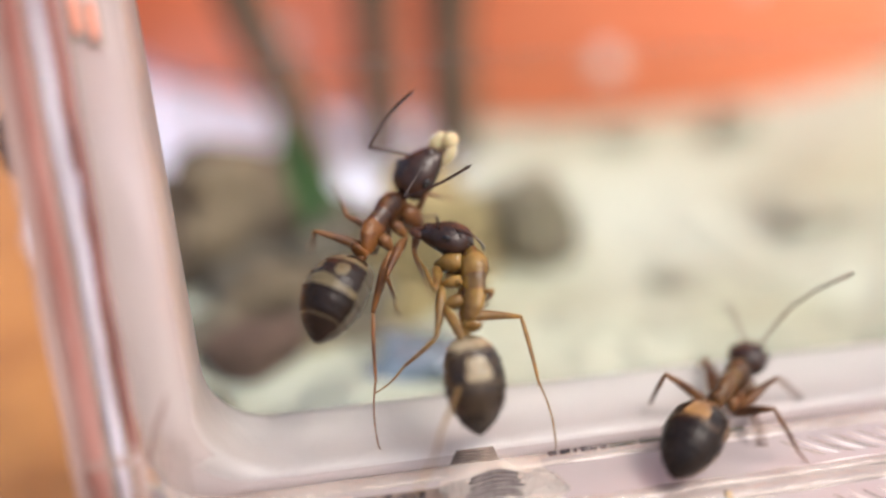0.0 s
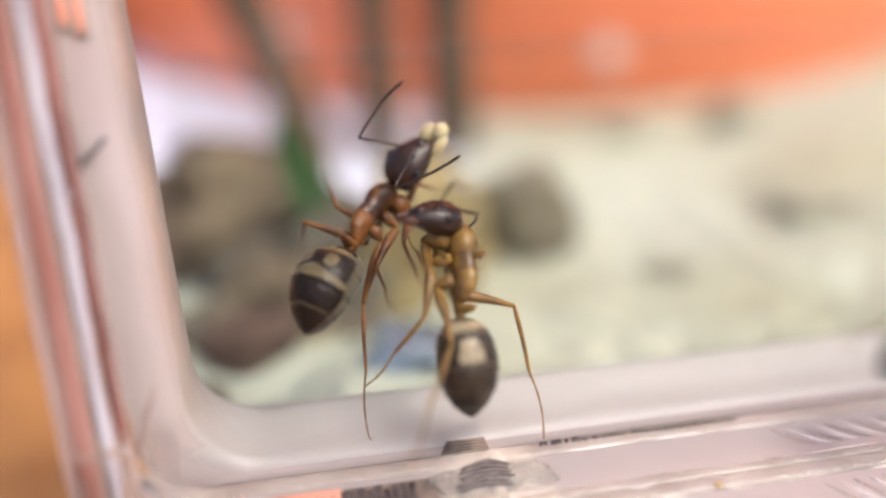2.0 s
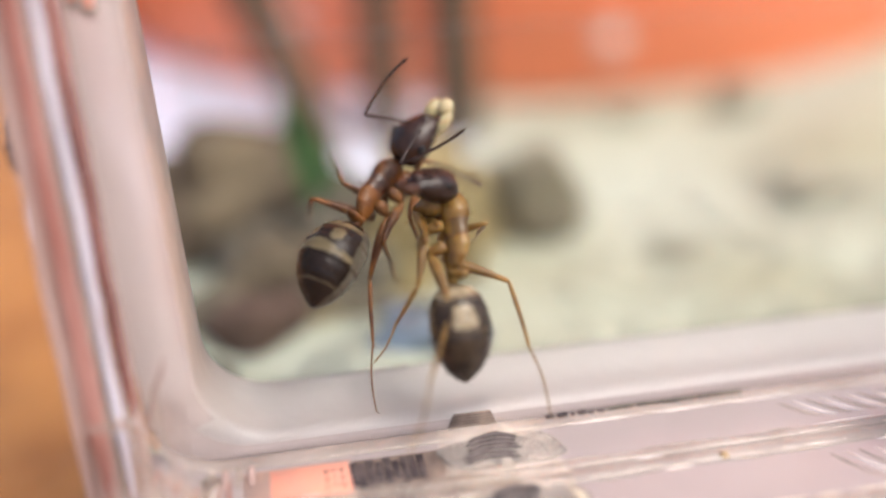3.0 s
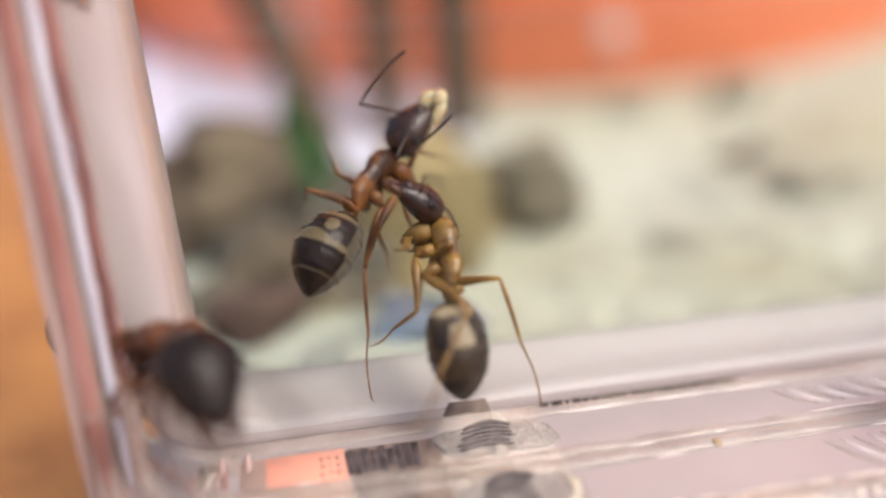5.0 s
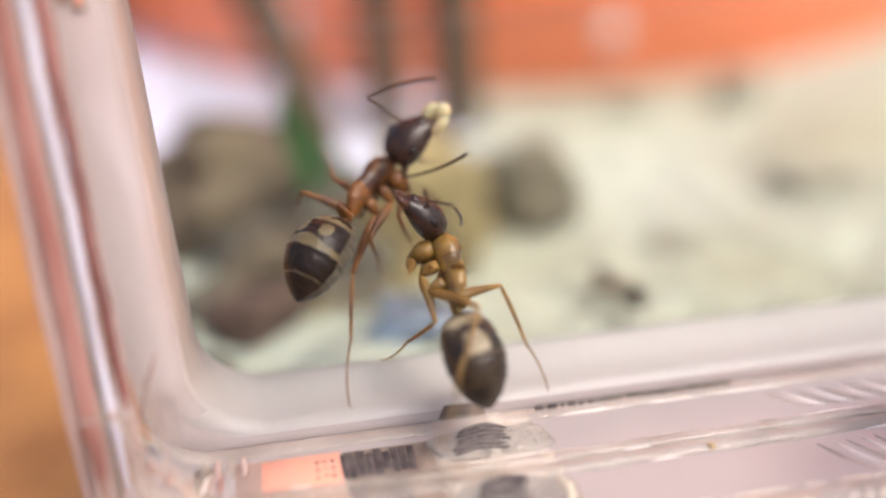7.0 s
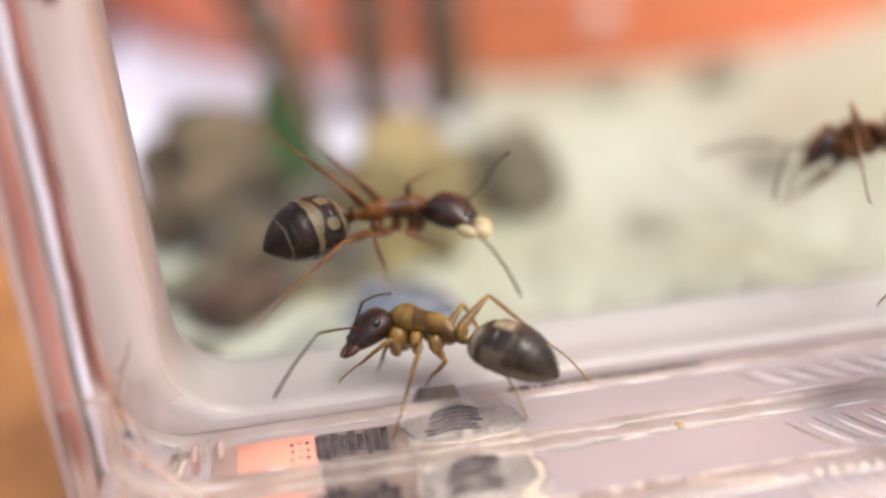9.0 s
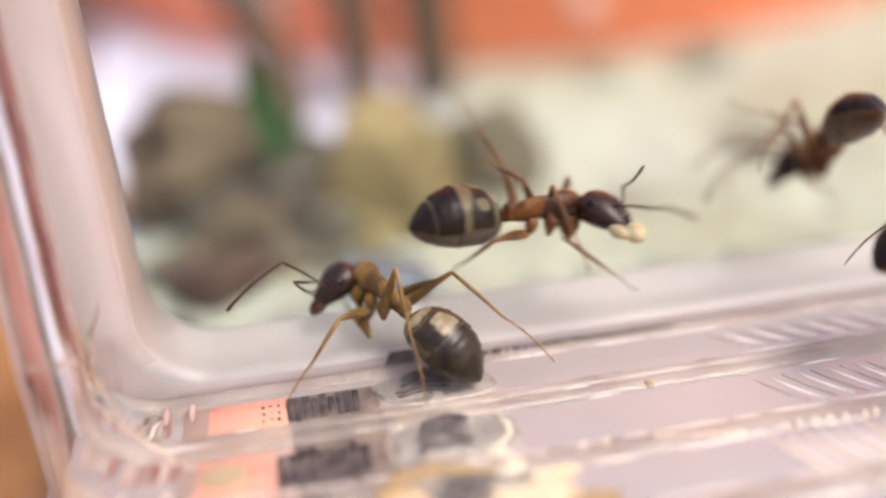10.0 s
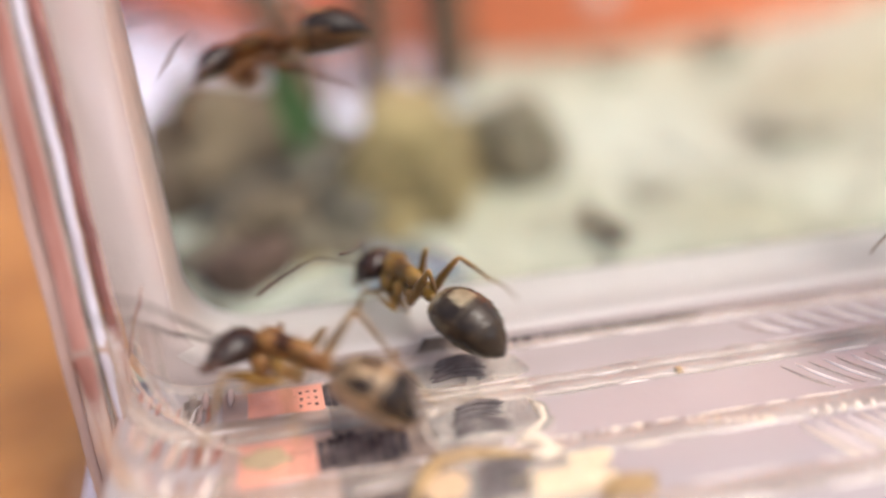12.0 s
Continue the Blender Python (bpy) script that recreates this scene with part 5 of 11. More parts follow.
    walk(p["leg_l2"], [(0, mm(-0.62, 0.34, -0.58, 4.0, -55.0, 123.0)), (2.5, mm(-0.62, 0.34, -0.58, 4.0, -55.0, 123.0)), (5, mm(-0.62, 0.34, -0.58, 4.0, -55.0, 123.0)), (6, mm(-0.62, 0.34, -0.58, 4.0, -55.0, 123.0)), (6.7, mm(-0.62, 0.34, -0.58, 4.0, -55.0, 123.0)), (8.4, mm(-0.62, 0.34, -0.58, -22.0, -47.0, 174.0)), (9, mm(-0.62, 0.34, -0.58, -24.0, -55.0, 172.0)), (9.5, mm(-0.62, 0.34, -0.58, -2.0, -6.0, 145.0)), (10, mm(-0.62, 0.34, -0.58, 9.0, -15.0, 82.0)), (10.5, mm(-0.62, 0.34, -0.58, -1.0, -55.0, 132.0)), (10.7, mm(-0.62, 0.34, -0.58, 16.5, -73.9, 109.2)), (11, mm(-0.62, 0.34, -0.58, 130.0, -70.0, -12.0)), (11.5, mm(-0.62, 0.34, -0.58, 120.0, -73.0, -1.0)), (12, mm(-0.62, 0.34, -0.58, 118.0, -73.0, 0.0))])
    walk(p["low_l2"], [(0, mm(1.75, 0.00, 0.00, -81.0, 37.0, -96.0)), (2.5, mm(1.75, 0.00, 0.00, -81.0, 37.0, -96.0)), (5, mm(1.75, 0.00, 0.00, -81.0, 37.0, -96.0)), (6, mm(1.75, 0.00, 0.00, -81.0, 37.0, -96.0)), (6.7, mm(1.75, 0.00, 0.00, -81.0, 37.0, -96.0)), (8.4, mm(1.75, 0.00, 0.00, -108.0, 35.0, -122.0)), (9, mm(1.75, 0.00, 0.00, -69.0, 65.0, -76.0)), (9.267, mm(1.75, 0.00, 0.00, -2.0, 43.0, -2.0)), (9.5, mm(1.75, 0.00, 0.00, 11.0, 2.0, 19.0)), (10, mm(1.75, 0.00, 0.00, 7.0, 10.0, 11.0)), (10.27, mm(1.75, 0.00, 0.00, -28.0, 48.0, -34.0)), (10.5, mm(1.75, 0.00, 0.00, -95.0, 39.0, -110.0)), (10.7, mm(1.75, 0.00, 0.00, -132.1, 53.4, -139.4)), (11, mm(1.75, 0.00, 0.00, 163.0, 42.0, 167.0)), (11.5, mm(1.75, 0.00, 0.00, 160.0, 44.0, 164.0)), (12, mm(1.75, 0.00, 0.00, 159.0, 44.0, 164.0))])
    walk(p["leg_r2"], [(0, mm(-0.62, -0.34, -0.58, -17.0, 31.0, 163.0)), (2.5, mm(-0.62, -0.34, -0.58, -17.0, 31.0, 163.0)), (5, mm(-0.62, -0.34, -0.58, -17.0, 31.0, 163.0)), (6, mm(-0.62, -0.34, -0.58, -17.0, 31.0, 163.0)), (6.7, mm(-0.62, -0.34, -0.58, -17.0, 31.0, 163.0)), (8.4, mm(-0.62, -0.34, -0.58, 10.0, -29.0, -163.0)), (9, mm(-0.62, -0.34, -0.58, 7.0, -34.0, -150.0)), (9.5, mm(-0.62, -0.34, -0.58, 6.0, -36.0, -148.0)), (10, mm(-0.62, -0.34, -0.58, 6.0, -20.0, -155.0)), (10.5, mm(-0.62, -0.34, -0.58, -1.0, 8.0, 167.0)), (10.7, mm(-0.62, -0.34, -0.58, 10.1, -8.5, 159.7)), (11, mm(-0.62, -0.34, -0.58, 33.0, -29.0, 141.0)), (11.27, mm(-0.62, -0.34, -0.58, 35.0, -58.0, 173.0)), (11.5, mm(-0.62, -0.34, -0.58, -30.0, -74.0, -92.0)), (12, mm(-0.62, -0.34, -0.58, -27.0, -73.0, -96.0))])
    walk(p["low_r2"], [(0, mm(1.75, 0.00, 0.00, 12.0, 8.0, 19.0)), (2.5, mm(1.75, 0.00, 0.00, 12.0, 8.0, 19.0)), (5, mm(1.75, 0.00, 0.00, 12.0, 8.0, 19.0)), (6, mm(1.75, 0.00, 0.00, 12.0, 8.0, 19.0)), (6.7, mm(1.75, 0.00, 0.00, 12.0, 8.0, 19.0)), (8.4, mm(1.75, 0.00, 0.00, 16.0, 32.0, 21.0)), (9, mm(1.75, 0.00, 0.00, 4.0, 24.0, 6.0)), (9.267, mm(1.75, 0.00, 0.00, -26.0, 73.0, -28.0)), (9.5, mm(1.75, 0.00, 0.00, -148.0, 50.0, -154.0)), (10, mm(1.75, 0.00, 0.00, -125.0, 39.0, -136.0)), (10.27, mm(1.75, 0.00, 0.00, 41.0, 64.0, 46.0)), (10.5, mm(1.75, 0.00, 0.00, 33.0, -13.0, 61.0)), (10.7, mm(1.75, 0.00, 0.00, 35.7, 13.0, 52.6)), (11, mm(1.75, 0.00, 0.00, 31.0, 52.0, 37.0)), (11.5, mm(1.75, 0.00, 0.00, -163.0, 55.0, -166.0)), (12, mm(1.75, 0.00, 0.00, -162.0, 55.0, -165.0))])
    p = ant_b
    walk(p["root"], [(0, mm(0.729, 2.267, 4.601, 54.5, -31.1, 89.2)), (0.5, mm(0.713, 2.313, 4.862, 60.7, -35.1, 91.9)), (1, mm(0.760, 2.293, 4.913, 49.7, -41.6, 93.9)), (1.5, mm(0.794, 2.182, 5.007, 54.9, -42.8, 94.5)), (2, mm(0.732, 2.189, 5.001, 54.8, -41.1, 95.3)), (2.5, mm(0.531, 2.228, 5.044, 52.4, -37.5, 98.0)), (3, mm(0.390, 2.128, 5.225, 53.4, -41.1, 96.6)), (5, mm(0.310, 1.842, 4.419, 52.9, -29.6, 102.0)), (6, mm(0.052, 1.879, 4.379, 49.6, -28.2, 103.9)), (6.5, mm(0.166, 1.888, 4.291, 53.4, -26.6, 101.0)), (8.4, mm(1.482, 1.585, 2.854, -9.0, -1.1, 124.0)), (9, mm(0.542, 1.190, 2.241, 6.7, 5.3, 147.9)), (9.5, mm(0.435, 1.583, 2.159, -8.0, -7.2, 122.6)), (10, mm(0.107, 1.508, 2.112, -8.9, -6.2, 128.0)), (10.5, mm(0.413, 1.367, 2.402, -9.2, -22.0, 130.0)), (10.7, mm(0.399, 1.254, 2.498, 0.5, -25.0, 136.0)), (11, mm(0.332, 1.104, 2.484, 1.6, -28.8, 133.7)), (11.5, mm(0.732, 1.587, 2.180, -5.5, -16.4, 117.5)), (11.7, mm(0.683, 2.283, 1.996, 8.8, -12.9, 113.8)), (12, mm(-0.053, 1.670, 2.032, -7.4, 1.3, 122.8))])
    walk(p["head"], [(0, mm(1.08, 0.00, 0.02, 6.5, 45.7, 54.6)), (0.5, mm(1.08, 0.00, 0.02, 35.1, 39.7, 90.0)), (1, mm(1.08, 0.00, 0.02, 25.3, 56.3, 66.0)), (1.5, mm(1.08, 0.00, 0.02, 47.8, 26.0, 95.2)), (2, mm(1.08, 0.00, 0.02, 43.9, 24.5, 91.2)), (2.5, mm(1.08, 0.00, 0.02, 42.2, 13.8, 96.1)), (3, mm(1.08, 0.00, 0.02, 47.8, 10.9, 97.6)), (5, mm(1.08, 0.00, 0.02, 16.2, 7.6, 71.2)), (6, mm(1.08, 0.00, 0.02, 24.1, -8.4, 77.9)), (6.5, mm(1.08, 0.00, 0.02, 9.0, -10.6, 67.4)), (8.4, mm(1.08, 0.00, 0.02, 17.0, -3.0, 84.0)), (9, mm(1.08, 0.00, 0.02, 16.0, 18.0, 71.0)), (9.5, mm(1.08, 0.00, 0.02, 12.0, 52.0, 34.0)), (10, mm(1.08, 0.00, 0.02, 17.0, 20.0, 85.0)), (10.5, mm(1.08, 0.00, 0.02, 16.0, 9.0, 73.0)), (10.7, mm(1.08, 0.00, 0.02, 14.5, 6.8, 57.6)), (11, mm(1.08, 0.00, 0.02, 14.1, 5.0, 49.1)), (11.5, mm(1.08, 0.00, 0.02, 22.0, 57.0, 63.0)), (11.7, mm(1.08, 0.00, 0.02, 3.8, 34.6, 25.8)), (12, mm(1.08, 0.00, 0.02, 8.0, 32.0, 27.0))])
    walk(p["gaster"], [(0, mm(-1.45, 0.00, -0.16, -48.1, -10.4, 30.5)), (0.5, mm(-1.45, 0.00, -0.16, -55.3, -5.6, 27.6)), (1, mm(-1.45, 0.00, -0.16, -44.3, -9.6, 18.3)), (1.5, mm(-1.45, 0.00, -0.16, -49.7, -7.3, 19.0)), (2, mm(-1.45, 0.00, -0.16, -50.3, -8.7, 19.9)), (2.5, mm(-1.45, 0.00, -0.16, -51.5, -12.4, 24.4)), (3, mm(-1.45, 0.00, -0.16, -49.9, -10.5, 20.7)), (5, mm(-1.45, 0.00, -0.16, -56.3, -17.4, 28.8)), (6, mm(-1.45, 0.00, -0.16, -56.5, -15.4, 31.8)), (6.5, mm(-1.45, 0.00, -0.16, -57.5, -14.6, 33.7)), (8.4, mm(-1.45, 0.00, -0.16, 0.0, -5.0, 2.0)), (9, mm(-1.45, 0.00, -0.16, 0.0, -17.0, 12.0)), (9.5, mm(-1.45, 0.00, -0.16, 0.0, -10.0, 9.0)), (10, mm(-1.45, 0.00, -0.16, 0.0, -32.0, 17.0)), (10.5, mm(-1.45, 0.00, -0.16, 0.0, -15.0, 15.0)), (10.7, mm(-1.45, 0.00, -0.16, -15.7, -5.1, 8.8)), (11, mm(-1.45, 0.00, -0.16, -15.8, 1.5, 12.4)), (11.5, mm(-1.45, 0.00, -0.16, 0.0, -24.0, 22.0)), (11.7, mm(-1.45, 0.00, -0.16, -8.1, -30.1, 55.6)), (12, mm(-1.45, 0.00, -0.16, 0.0, -24.0, 15.0))])
    walk(p["antenna_l"], [(0, mm(1.48, 0.85, -0.47, -41.9, -30.9, 117.3)), (0.5, mm(1.09, 1.00, -0.34, -32.1, -24.7, 94.5)), (1, mm(1.38, 0.80, -0.61, -28.9, -42.0, 87.9)), (1.5, mm(1.07, 1.06, -0.10, -36.9, -52.5, 84.6)), (2, mm(1.12, 1.06, -0.07, -39.5, -53.4, 86.8)), (2.5, mm(1.02, 1.06, 0.13, -41.6, -35.8, 105.6)), (3, mm(1.03, 1.05, 0.17, -44.9, -32.6, 111.7)), (5, mm(1.31, 1.02, 0.23, -47.3, -29.8, 117.5)), (6, mm(1.22, 0.93, 0.52, -37.7, -26.1, 110.4)), (6.5, mm(1.30, 0.91, 0.53, -36.1, -20.7, 111.3)), (8.4, mm(1.08, 0.99, 0.41, -115.0, -53.0, 173.0)), (8.7, mm(1.20, 1.01, 0.23, -45.0, -48.0, 108.0)), (9, mm(1.33, 1.03, 0.04, -14.0, -13.0, 82.0)), (9.267, mm(1.53, 0.82, -0.26, -1.0, -4.0, 42.0)), (9.5, mm(1.73, 0.61, -0.56, 3.0, 11.0, 5.0)), (10, mm(1.07, 1.06, 0.01, -17.0, -49.0, 64.0)), (10.5, mm(1.28, 1.03, 0.20, 0.0, -22.0, 36.0)), (10.7, mm(1.53, 0.94, 0.24, -31.8, -32.3, 108.9)), (11, mm(1.66, 0.85, 0.27, -3.0, -4.0, 50.0)), (11.5, mm(1.39, 0.79, -0.62, -7.0, -4.0, 69.0)), (11.7, mm(1.90, 0.60, -0.29, -4.8, 21.1, 83.2)), (12, mm(1.92, 0.61, -0.23, -27.0, -33.0, 93.0))])
    walk(p["whip_l"], [(0, mm(1.40, 0.00, 0.00, 14.9, 6.8, 20.5)), (0.5, mm(1.40, 0.00, 0.00, 29.4, -4.4, 38.7)), (1, mm(1.40, -0.00, 0.00, 28.1, -0.5, 42.4)), (1.5, mm(1.40, 0.00, -0.00, 24.0, -17.7, 37.9)), (2, mm(1.40, 0.00, 0.00, 25.0, -15.0, 38.5)), (2.5, mm(1.40, 0.00, 0.00, 7.2, -27.6, 14.6)), (3, mm(1.40, 0.00, 0.00, 2.0, -34.1, 5.0)), (5, mm(1.40, 0.00, 0.00, 10.7, -18.7, 14.9)), (6, mm(1.40, 0.00, -0.00, 11.4, -25.4, 22.2)), (6.5, mm(1.40, 0.00, 0.00, 12.3, -32.0, 25.4)), (7.467, mm(1.40, 0.00, 0.00, 15.0, 16.0, 21.0)), (8.4, mm(1.40, 0.00, 0.00, 16.0, 63.0, 18.0)), (9, mm(1.40, 0.00, 0.00, 8.0, 55.0, 9.0)), (9.5, mm(1.40, 0.00, 0.00, 2.0, 27.0, 3.0)), (10, mm(1.40, 0.00, 0.00, 57.0, 54.0, 64.0)), (10.5, mm(1.40, 0.00, 0.00, -5.0, 53.0, -6.0)), (10.7, mm(1.40, -0.00, 0.00, 9.9, -1.7, 15.8)), (11, mm(1.40, -0.00, 0.00, 16.0, 9.0, 24.0)), (11.27, mm(1.40, 0.00, 0.00, 18.0, 49.0, 21.0)), (11.5, mm(1.40, 0.00, 0.00, -96.0, 89.0, -96.0)), (11.7, mm(1.40, 0.00, -0.00, -70.4, 60.2, -70.3)), (12, mm(1.40, 0.00, 0.00, 14.0, 43.0, 17.0))])
    walk(p["antenna_r"], [(0, mm(1.79, 0.60, -0.50, 127.6, -49.3, 176.4)), (0.5, mm(1.42, 0.85, -0.52, 130.5, -57.1, 172.3)), (1, mm(1.65, 0.52, -0.71, 126.0, -63.2, -175.0)), (1.5, mm(1.35, 0.95, -0.37, 74.6, -63.9, -134.3)), (2, mm(1.41, 0.95, -0.32, 79.3, -60.9, -142.6)), (2.5, mm(1.32, 1.02, -0.13, -154.8, -53.1, 126.1)), (3, mm(1.30, 1.03, -0.12, -165.7, -50.9, 133.7)), (5, mm(1.67, 0.88, 0.12, 93.8, -26.6, -175.9)), (6, mm(1.58, 0.88, 0.36, 143.4, -37.7, 160.8)), (6.5, mm(1.66, 0.77, 0.46, 151.3, -32.9, 156.1)), (7.45, mm(1.56, 0.86, 0.38, 100.0, -42.5, -168.6)), (8.4, mm(1.46, 0.95, 0.30, 53.0, -27.0, -138.0)), (8.7, mm(1.57, 0.91, 0.12, 102.0, -52.0, -163.0)), (9, mm(1.68, 0.87, -0.07, 173.0, -47.0, 148.0)), (9.5, mm(1.90, 0.25, -0.61, 79.0, -49.0, -145.0)), (9.733, mm(1.68, 0.62, -0.35, 164.0, -65.0, 156.0)), (10, mm(1.45, 0.99, -0.10, -133.0, -38.0, 120.0)), (10.5, mm(1.64, 0.90, 0.09, -145.0, -62.0, 119.0)), (10.7, mm(1.85, 0.72, 0.14, -128.0, -24.8, 122.2)), (11, mm(1.95, 0.59, 0.17, -74.0, -38.0, 77.0)), (11.27, mm(1.69, 0.68, -0.31, -6.0, -62.0, -28.0)), (11.5, mm(1.67, 0.51, -0.71, 23.0, -19.0, -98.0)), (11.7, mm(2.06, 0.23, -0.31, 22.9, -31.5, -97.8)), (11.73, mm(1.87, 0.37, -0.49, 67.0, -57.0, -126.0)), (12, mm(2.07, 0.24, -0.28, 156.0, -50.0, 158.0))])
    walk(p["whip_r"], [(0, mm(1.40, 0.00, -0.00, -137.9, 42.6, -145.8)), (0.5, mm(1.40, 0.00, 0.00, -126.7, 50.7, -136.5)), (1, mm(1.40, 0.00, 0.00, -115.5, 41.6, -126.8)), (1.5, mm(1.40, 0.00, 0.00, -125.3, 50.4, -135.4)), (2, mm(1.40, 0.00, 0.00, -127.2, 50.5, -137.5)), (2.5, mm(1.40, -0.00, 0.00, -137.5, 34.4, -145.8)), (3, mm(1.40, 0.00, -0.00, -115.6, 26.3, -130.4)), (5, mm(1.40, 0.00, -0.00, -135.8, 64.2, -142.1)), (6, mm(1.40, 0.00, 0.00, -129.4, 37.1, -139.3)), (6.5, mm(1.40, 0.00, 0.00, -133.2, 19.8, -144.8)), (8.4, mm(1.40, 0.00, 0.00, 154.0, 70.0, 156.0)), (9, mm(1.40, 0.00, 0.00, -127.0, 25.0, -138.0)), (9.267, mm(1.40, 0.00, 0.00, -46.0, 41.0, -55.0)), (9.5, mm(1.40, 0.00, 0.00, -6.0, -15.0, -11.0)), (10, mm(1.40, 0.00, 0.00, -16.0, -33.0, -36.0)), (10.5, mm(1.40, 0.00, 0.00, -3.0, -17.0, -6.0)), (10.7, mm(1.40, 0.00, 0.00, -15.4, -4.4, -1.1)), (11, mm(1.40, 0.00, 0.00, -16.0, -42.0, -44.0)), (11.5, mm(1.40, 0.00, 0.00, 2.0, -67.0, -95.0)), (11.7, mm(1.40, -0.00, 0.00, -16.6, -41.0, -72.7)), (11.73, mm(1.40, 0.00, 0.00, -10.0, -48.0, -34.0)), (12, mm(1.40, 0.00, 0.00, 4.0, -31.0, 8.0))])
    walk(p["leg_l0"], [(0, mm(0.72, 0.30, -0.92, -36.4, -17.4, 155.0)), (0.5, mm(0.72, 0.30, -0.92, -39.6, -15.6, 155.6)), (1, mm(0.72, 0.30, -0.92, -38.4, -20.0, 151.3)), (1.5, mm(0.72, 0.30, -0.92, -43.3, -19.9, 155.1)), (2, mm(0.72, 0.30, -0.92, -44.2, -19.3, 156.8)), (2.5, mm(0.72, 0.30, -0.92, -47.9, -20.5, 162.0)), (3, mm(0.72, 0.30, -0.92, -51.7, -22.4, 162.8)), (5, mm(0.72, 0.30, -0.92, -30.7, -18.3, 137.1)), (6, mm(0.72, 0.30, -0.92, -32.4, -20.6, 137.4)), (6.5, mm(0.72, 0.30, -0.92, -25.7, -10.7, 145.7)), (8.4, mm(0.72, 0.30, -0.92, -71.0, -58.0, 146.0)), (9, mm(0.72, 0.30, -0.92, -36.0, -41.0, 120.0)), (9.5, mm(0.72, 0.30, -0.92, -15.0, -33.0, 85.0)), (9.733, mm(0.72, 0.30, -0.92, -15.0, -13.0, 122.0)), (10, mm(0.72, 0.30, -0.92, -4.0, 4.0, 158.0)), (10.5, mm(0.72, 0.30, -0.92, -42.0, -27.0, 150.0)), (10.7, mm(0.72, 0.30, -0.92, -47.2, -27.4, 156.4)), (11, mm(0.72, 0.30, -0.92, -55.0, -27.0, 166.0)), (11.5, mm(0.72, 0.30, -0.92, -42.0, -21.0, 160.0)), (11.7, mm(0.72, 0.30, -0.92, -6.6, -38.8, 95.4)), (12, mm(0.72, 0.30, -0.92, -31.0, -14.0, 159.0))])
    walk(p["low_l0"], [(0, mm(1.35, 0.00, 0.00, -178.3, 15.3, -176.5)), (0.5, mm(1.35, 0.00, -0.00, 172.7, 9.4, 174.6)), (1, mm(1.35, 0.00, 0.00, 171.0, 12.6, 178.2)), (1.5, mm(1.35, 0.00, 0.00, 165.5, 8.4, 172.6)), (2, mm(1.35, -0.00, 0.00, 163.3, 6.2, 171.3)), (2.5, mm(1.35, 0.00, 0.00, 167.0, -0.9, 174.1)), (3, mm(1.35, 0.00, 0.00, 154.7, -6.1, 169.6)), (5, mm(1.35, 0.00, 0.00, -168.1, -11.8, -173.5)), (6, mm(1.35, 0.00, 0.00, -161.2, -14.2, -170.1)), (6.5, mm(1.35, 0.00, 0.00, 162.8, -11.2, 172.0)), (8.4, mm(1.35, 0.00, 0.00, -155.0, 26.0, -162.0)), (9, mm(1.35, 0.00, 0.00, -141.0, 43.0, -149.0)), (9.267, mm(1.35, 0.00, 0.00, 144.0, 73.0, 146.0)), (9.5, mm(1.35, 0.00, 0.00, 69.0, 43.0, 82.0)), (9.733, mm(1.35, 0.00, 0.00, 155.0, 51.0, 159.0)), (10, mm(1.35, 0.00, 0.00, -164.0, 7.0, -170.0)), (10.5, mm(1.35, 0.00, 0.00, -148.0, 24.0, -157.0)), (10.7, mm(1.35, -0.00, 0.00, -143.0, 21.0, -153.9)), (11, mm(1.35, -0.00, 0.00, -136.0, 16.0, -150.0)), (11.5, mm(1.35, 0.00, 0.00, -136.0, 29.0, -148.0)), (11.7, mm(1.35, -0.00, 0.00, -147.4, 41.0, -167.6)), (12, mm(1.35, 0.00, 0.00, -142.0, 0.0, -158.0))])
    walk(p["leg_r0"], [(0, mm(0.72, -0.30, -0.92, 162.1, -38.1, 141.2)), (0.5, mm(0.72, -0.30, -0.92, 170.1, -36.0, 138.2)), (1, mm(0.72, -0.30, -0.92, -174.5, -39.9, 132.3)), (1.5, mm(0.72, -0.30, -0.92, -172.5, -38.4, 131.2)), (2, mm(0.72, -0.30, -0.92, -175.3, -37.5, 131.9)), (2.5, mm(0.72, -0.30, -0.92, 179.0, -35.3, 134.4)), (3, mm(0.72, -0.30, -0.92, -176.2, -36.9, 132.7)), (5, mm(0.72, -0.30, -0.92, 172.9, -30.4, 136.3)), (6, mm(0.72, -0.30, -0.92, 174.0, -29.0, 135.1)), (6.5, mm(0.72, -0.30, -0.92, 165.0, -29.7, 138.1)), (8.4, mm(0.72, -0.30, -0.92, -110.0, -34.0, 107.0)), (9, mm(0.72, -0.30, -0.92, -82.0, -25.0, 99.0)), (9.5, mm(0.72, -0.30, -0.92, -19.0, -7.0, 64.0)), (10, mm(0.72, -0.30, -0.92, -72.0, 1.0, 127.0)), (10.5, mm(0.72, -0.30, -0.92, -129.0, -16.0, 124.0)), (10.7, mm(0.72, -0.30, -0.92, -166.3, -20.7, 131.6)), (10.73, mm(0.72, -0.30, -0.92, -172.0, -21.0, 133.0)), (11, mm(0.72, -0.30, -0.92, 144.0, -19.0, 143.0)), (11.27, mm(0.72, -0.30, -0.92, -143.0, -49.0, 116.0)), (11.5, mm(0.72, -0.30, -0.92, -58.0, -31.0, 73.0)), (11.7, mm(0.72, -0.30, -0.92, -58.0, -31.0, 73.0)), (12, mm(0.72, -0.30, -0.92, -18.0, -6.0, 66.0))])
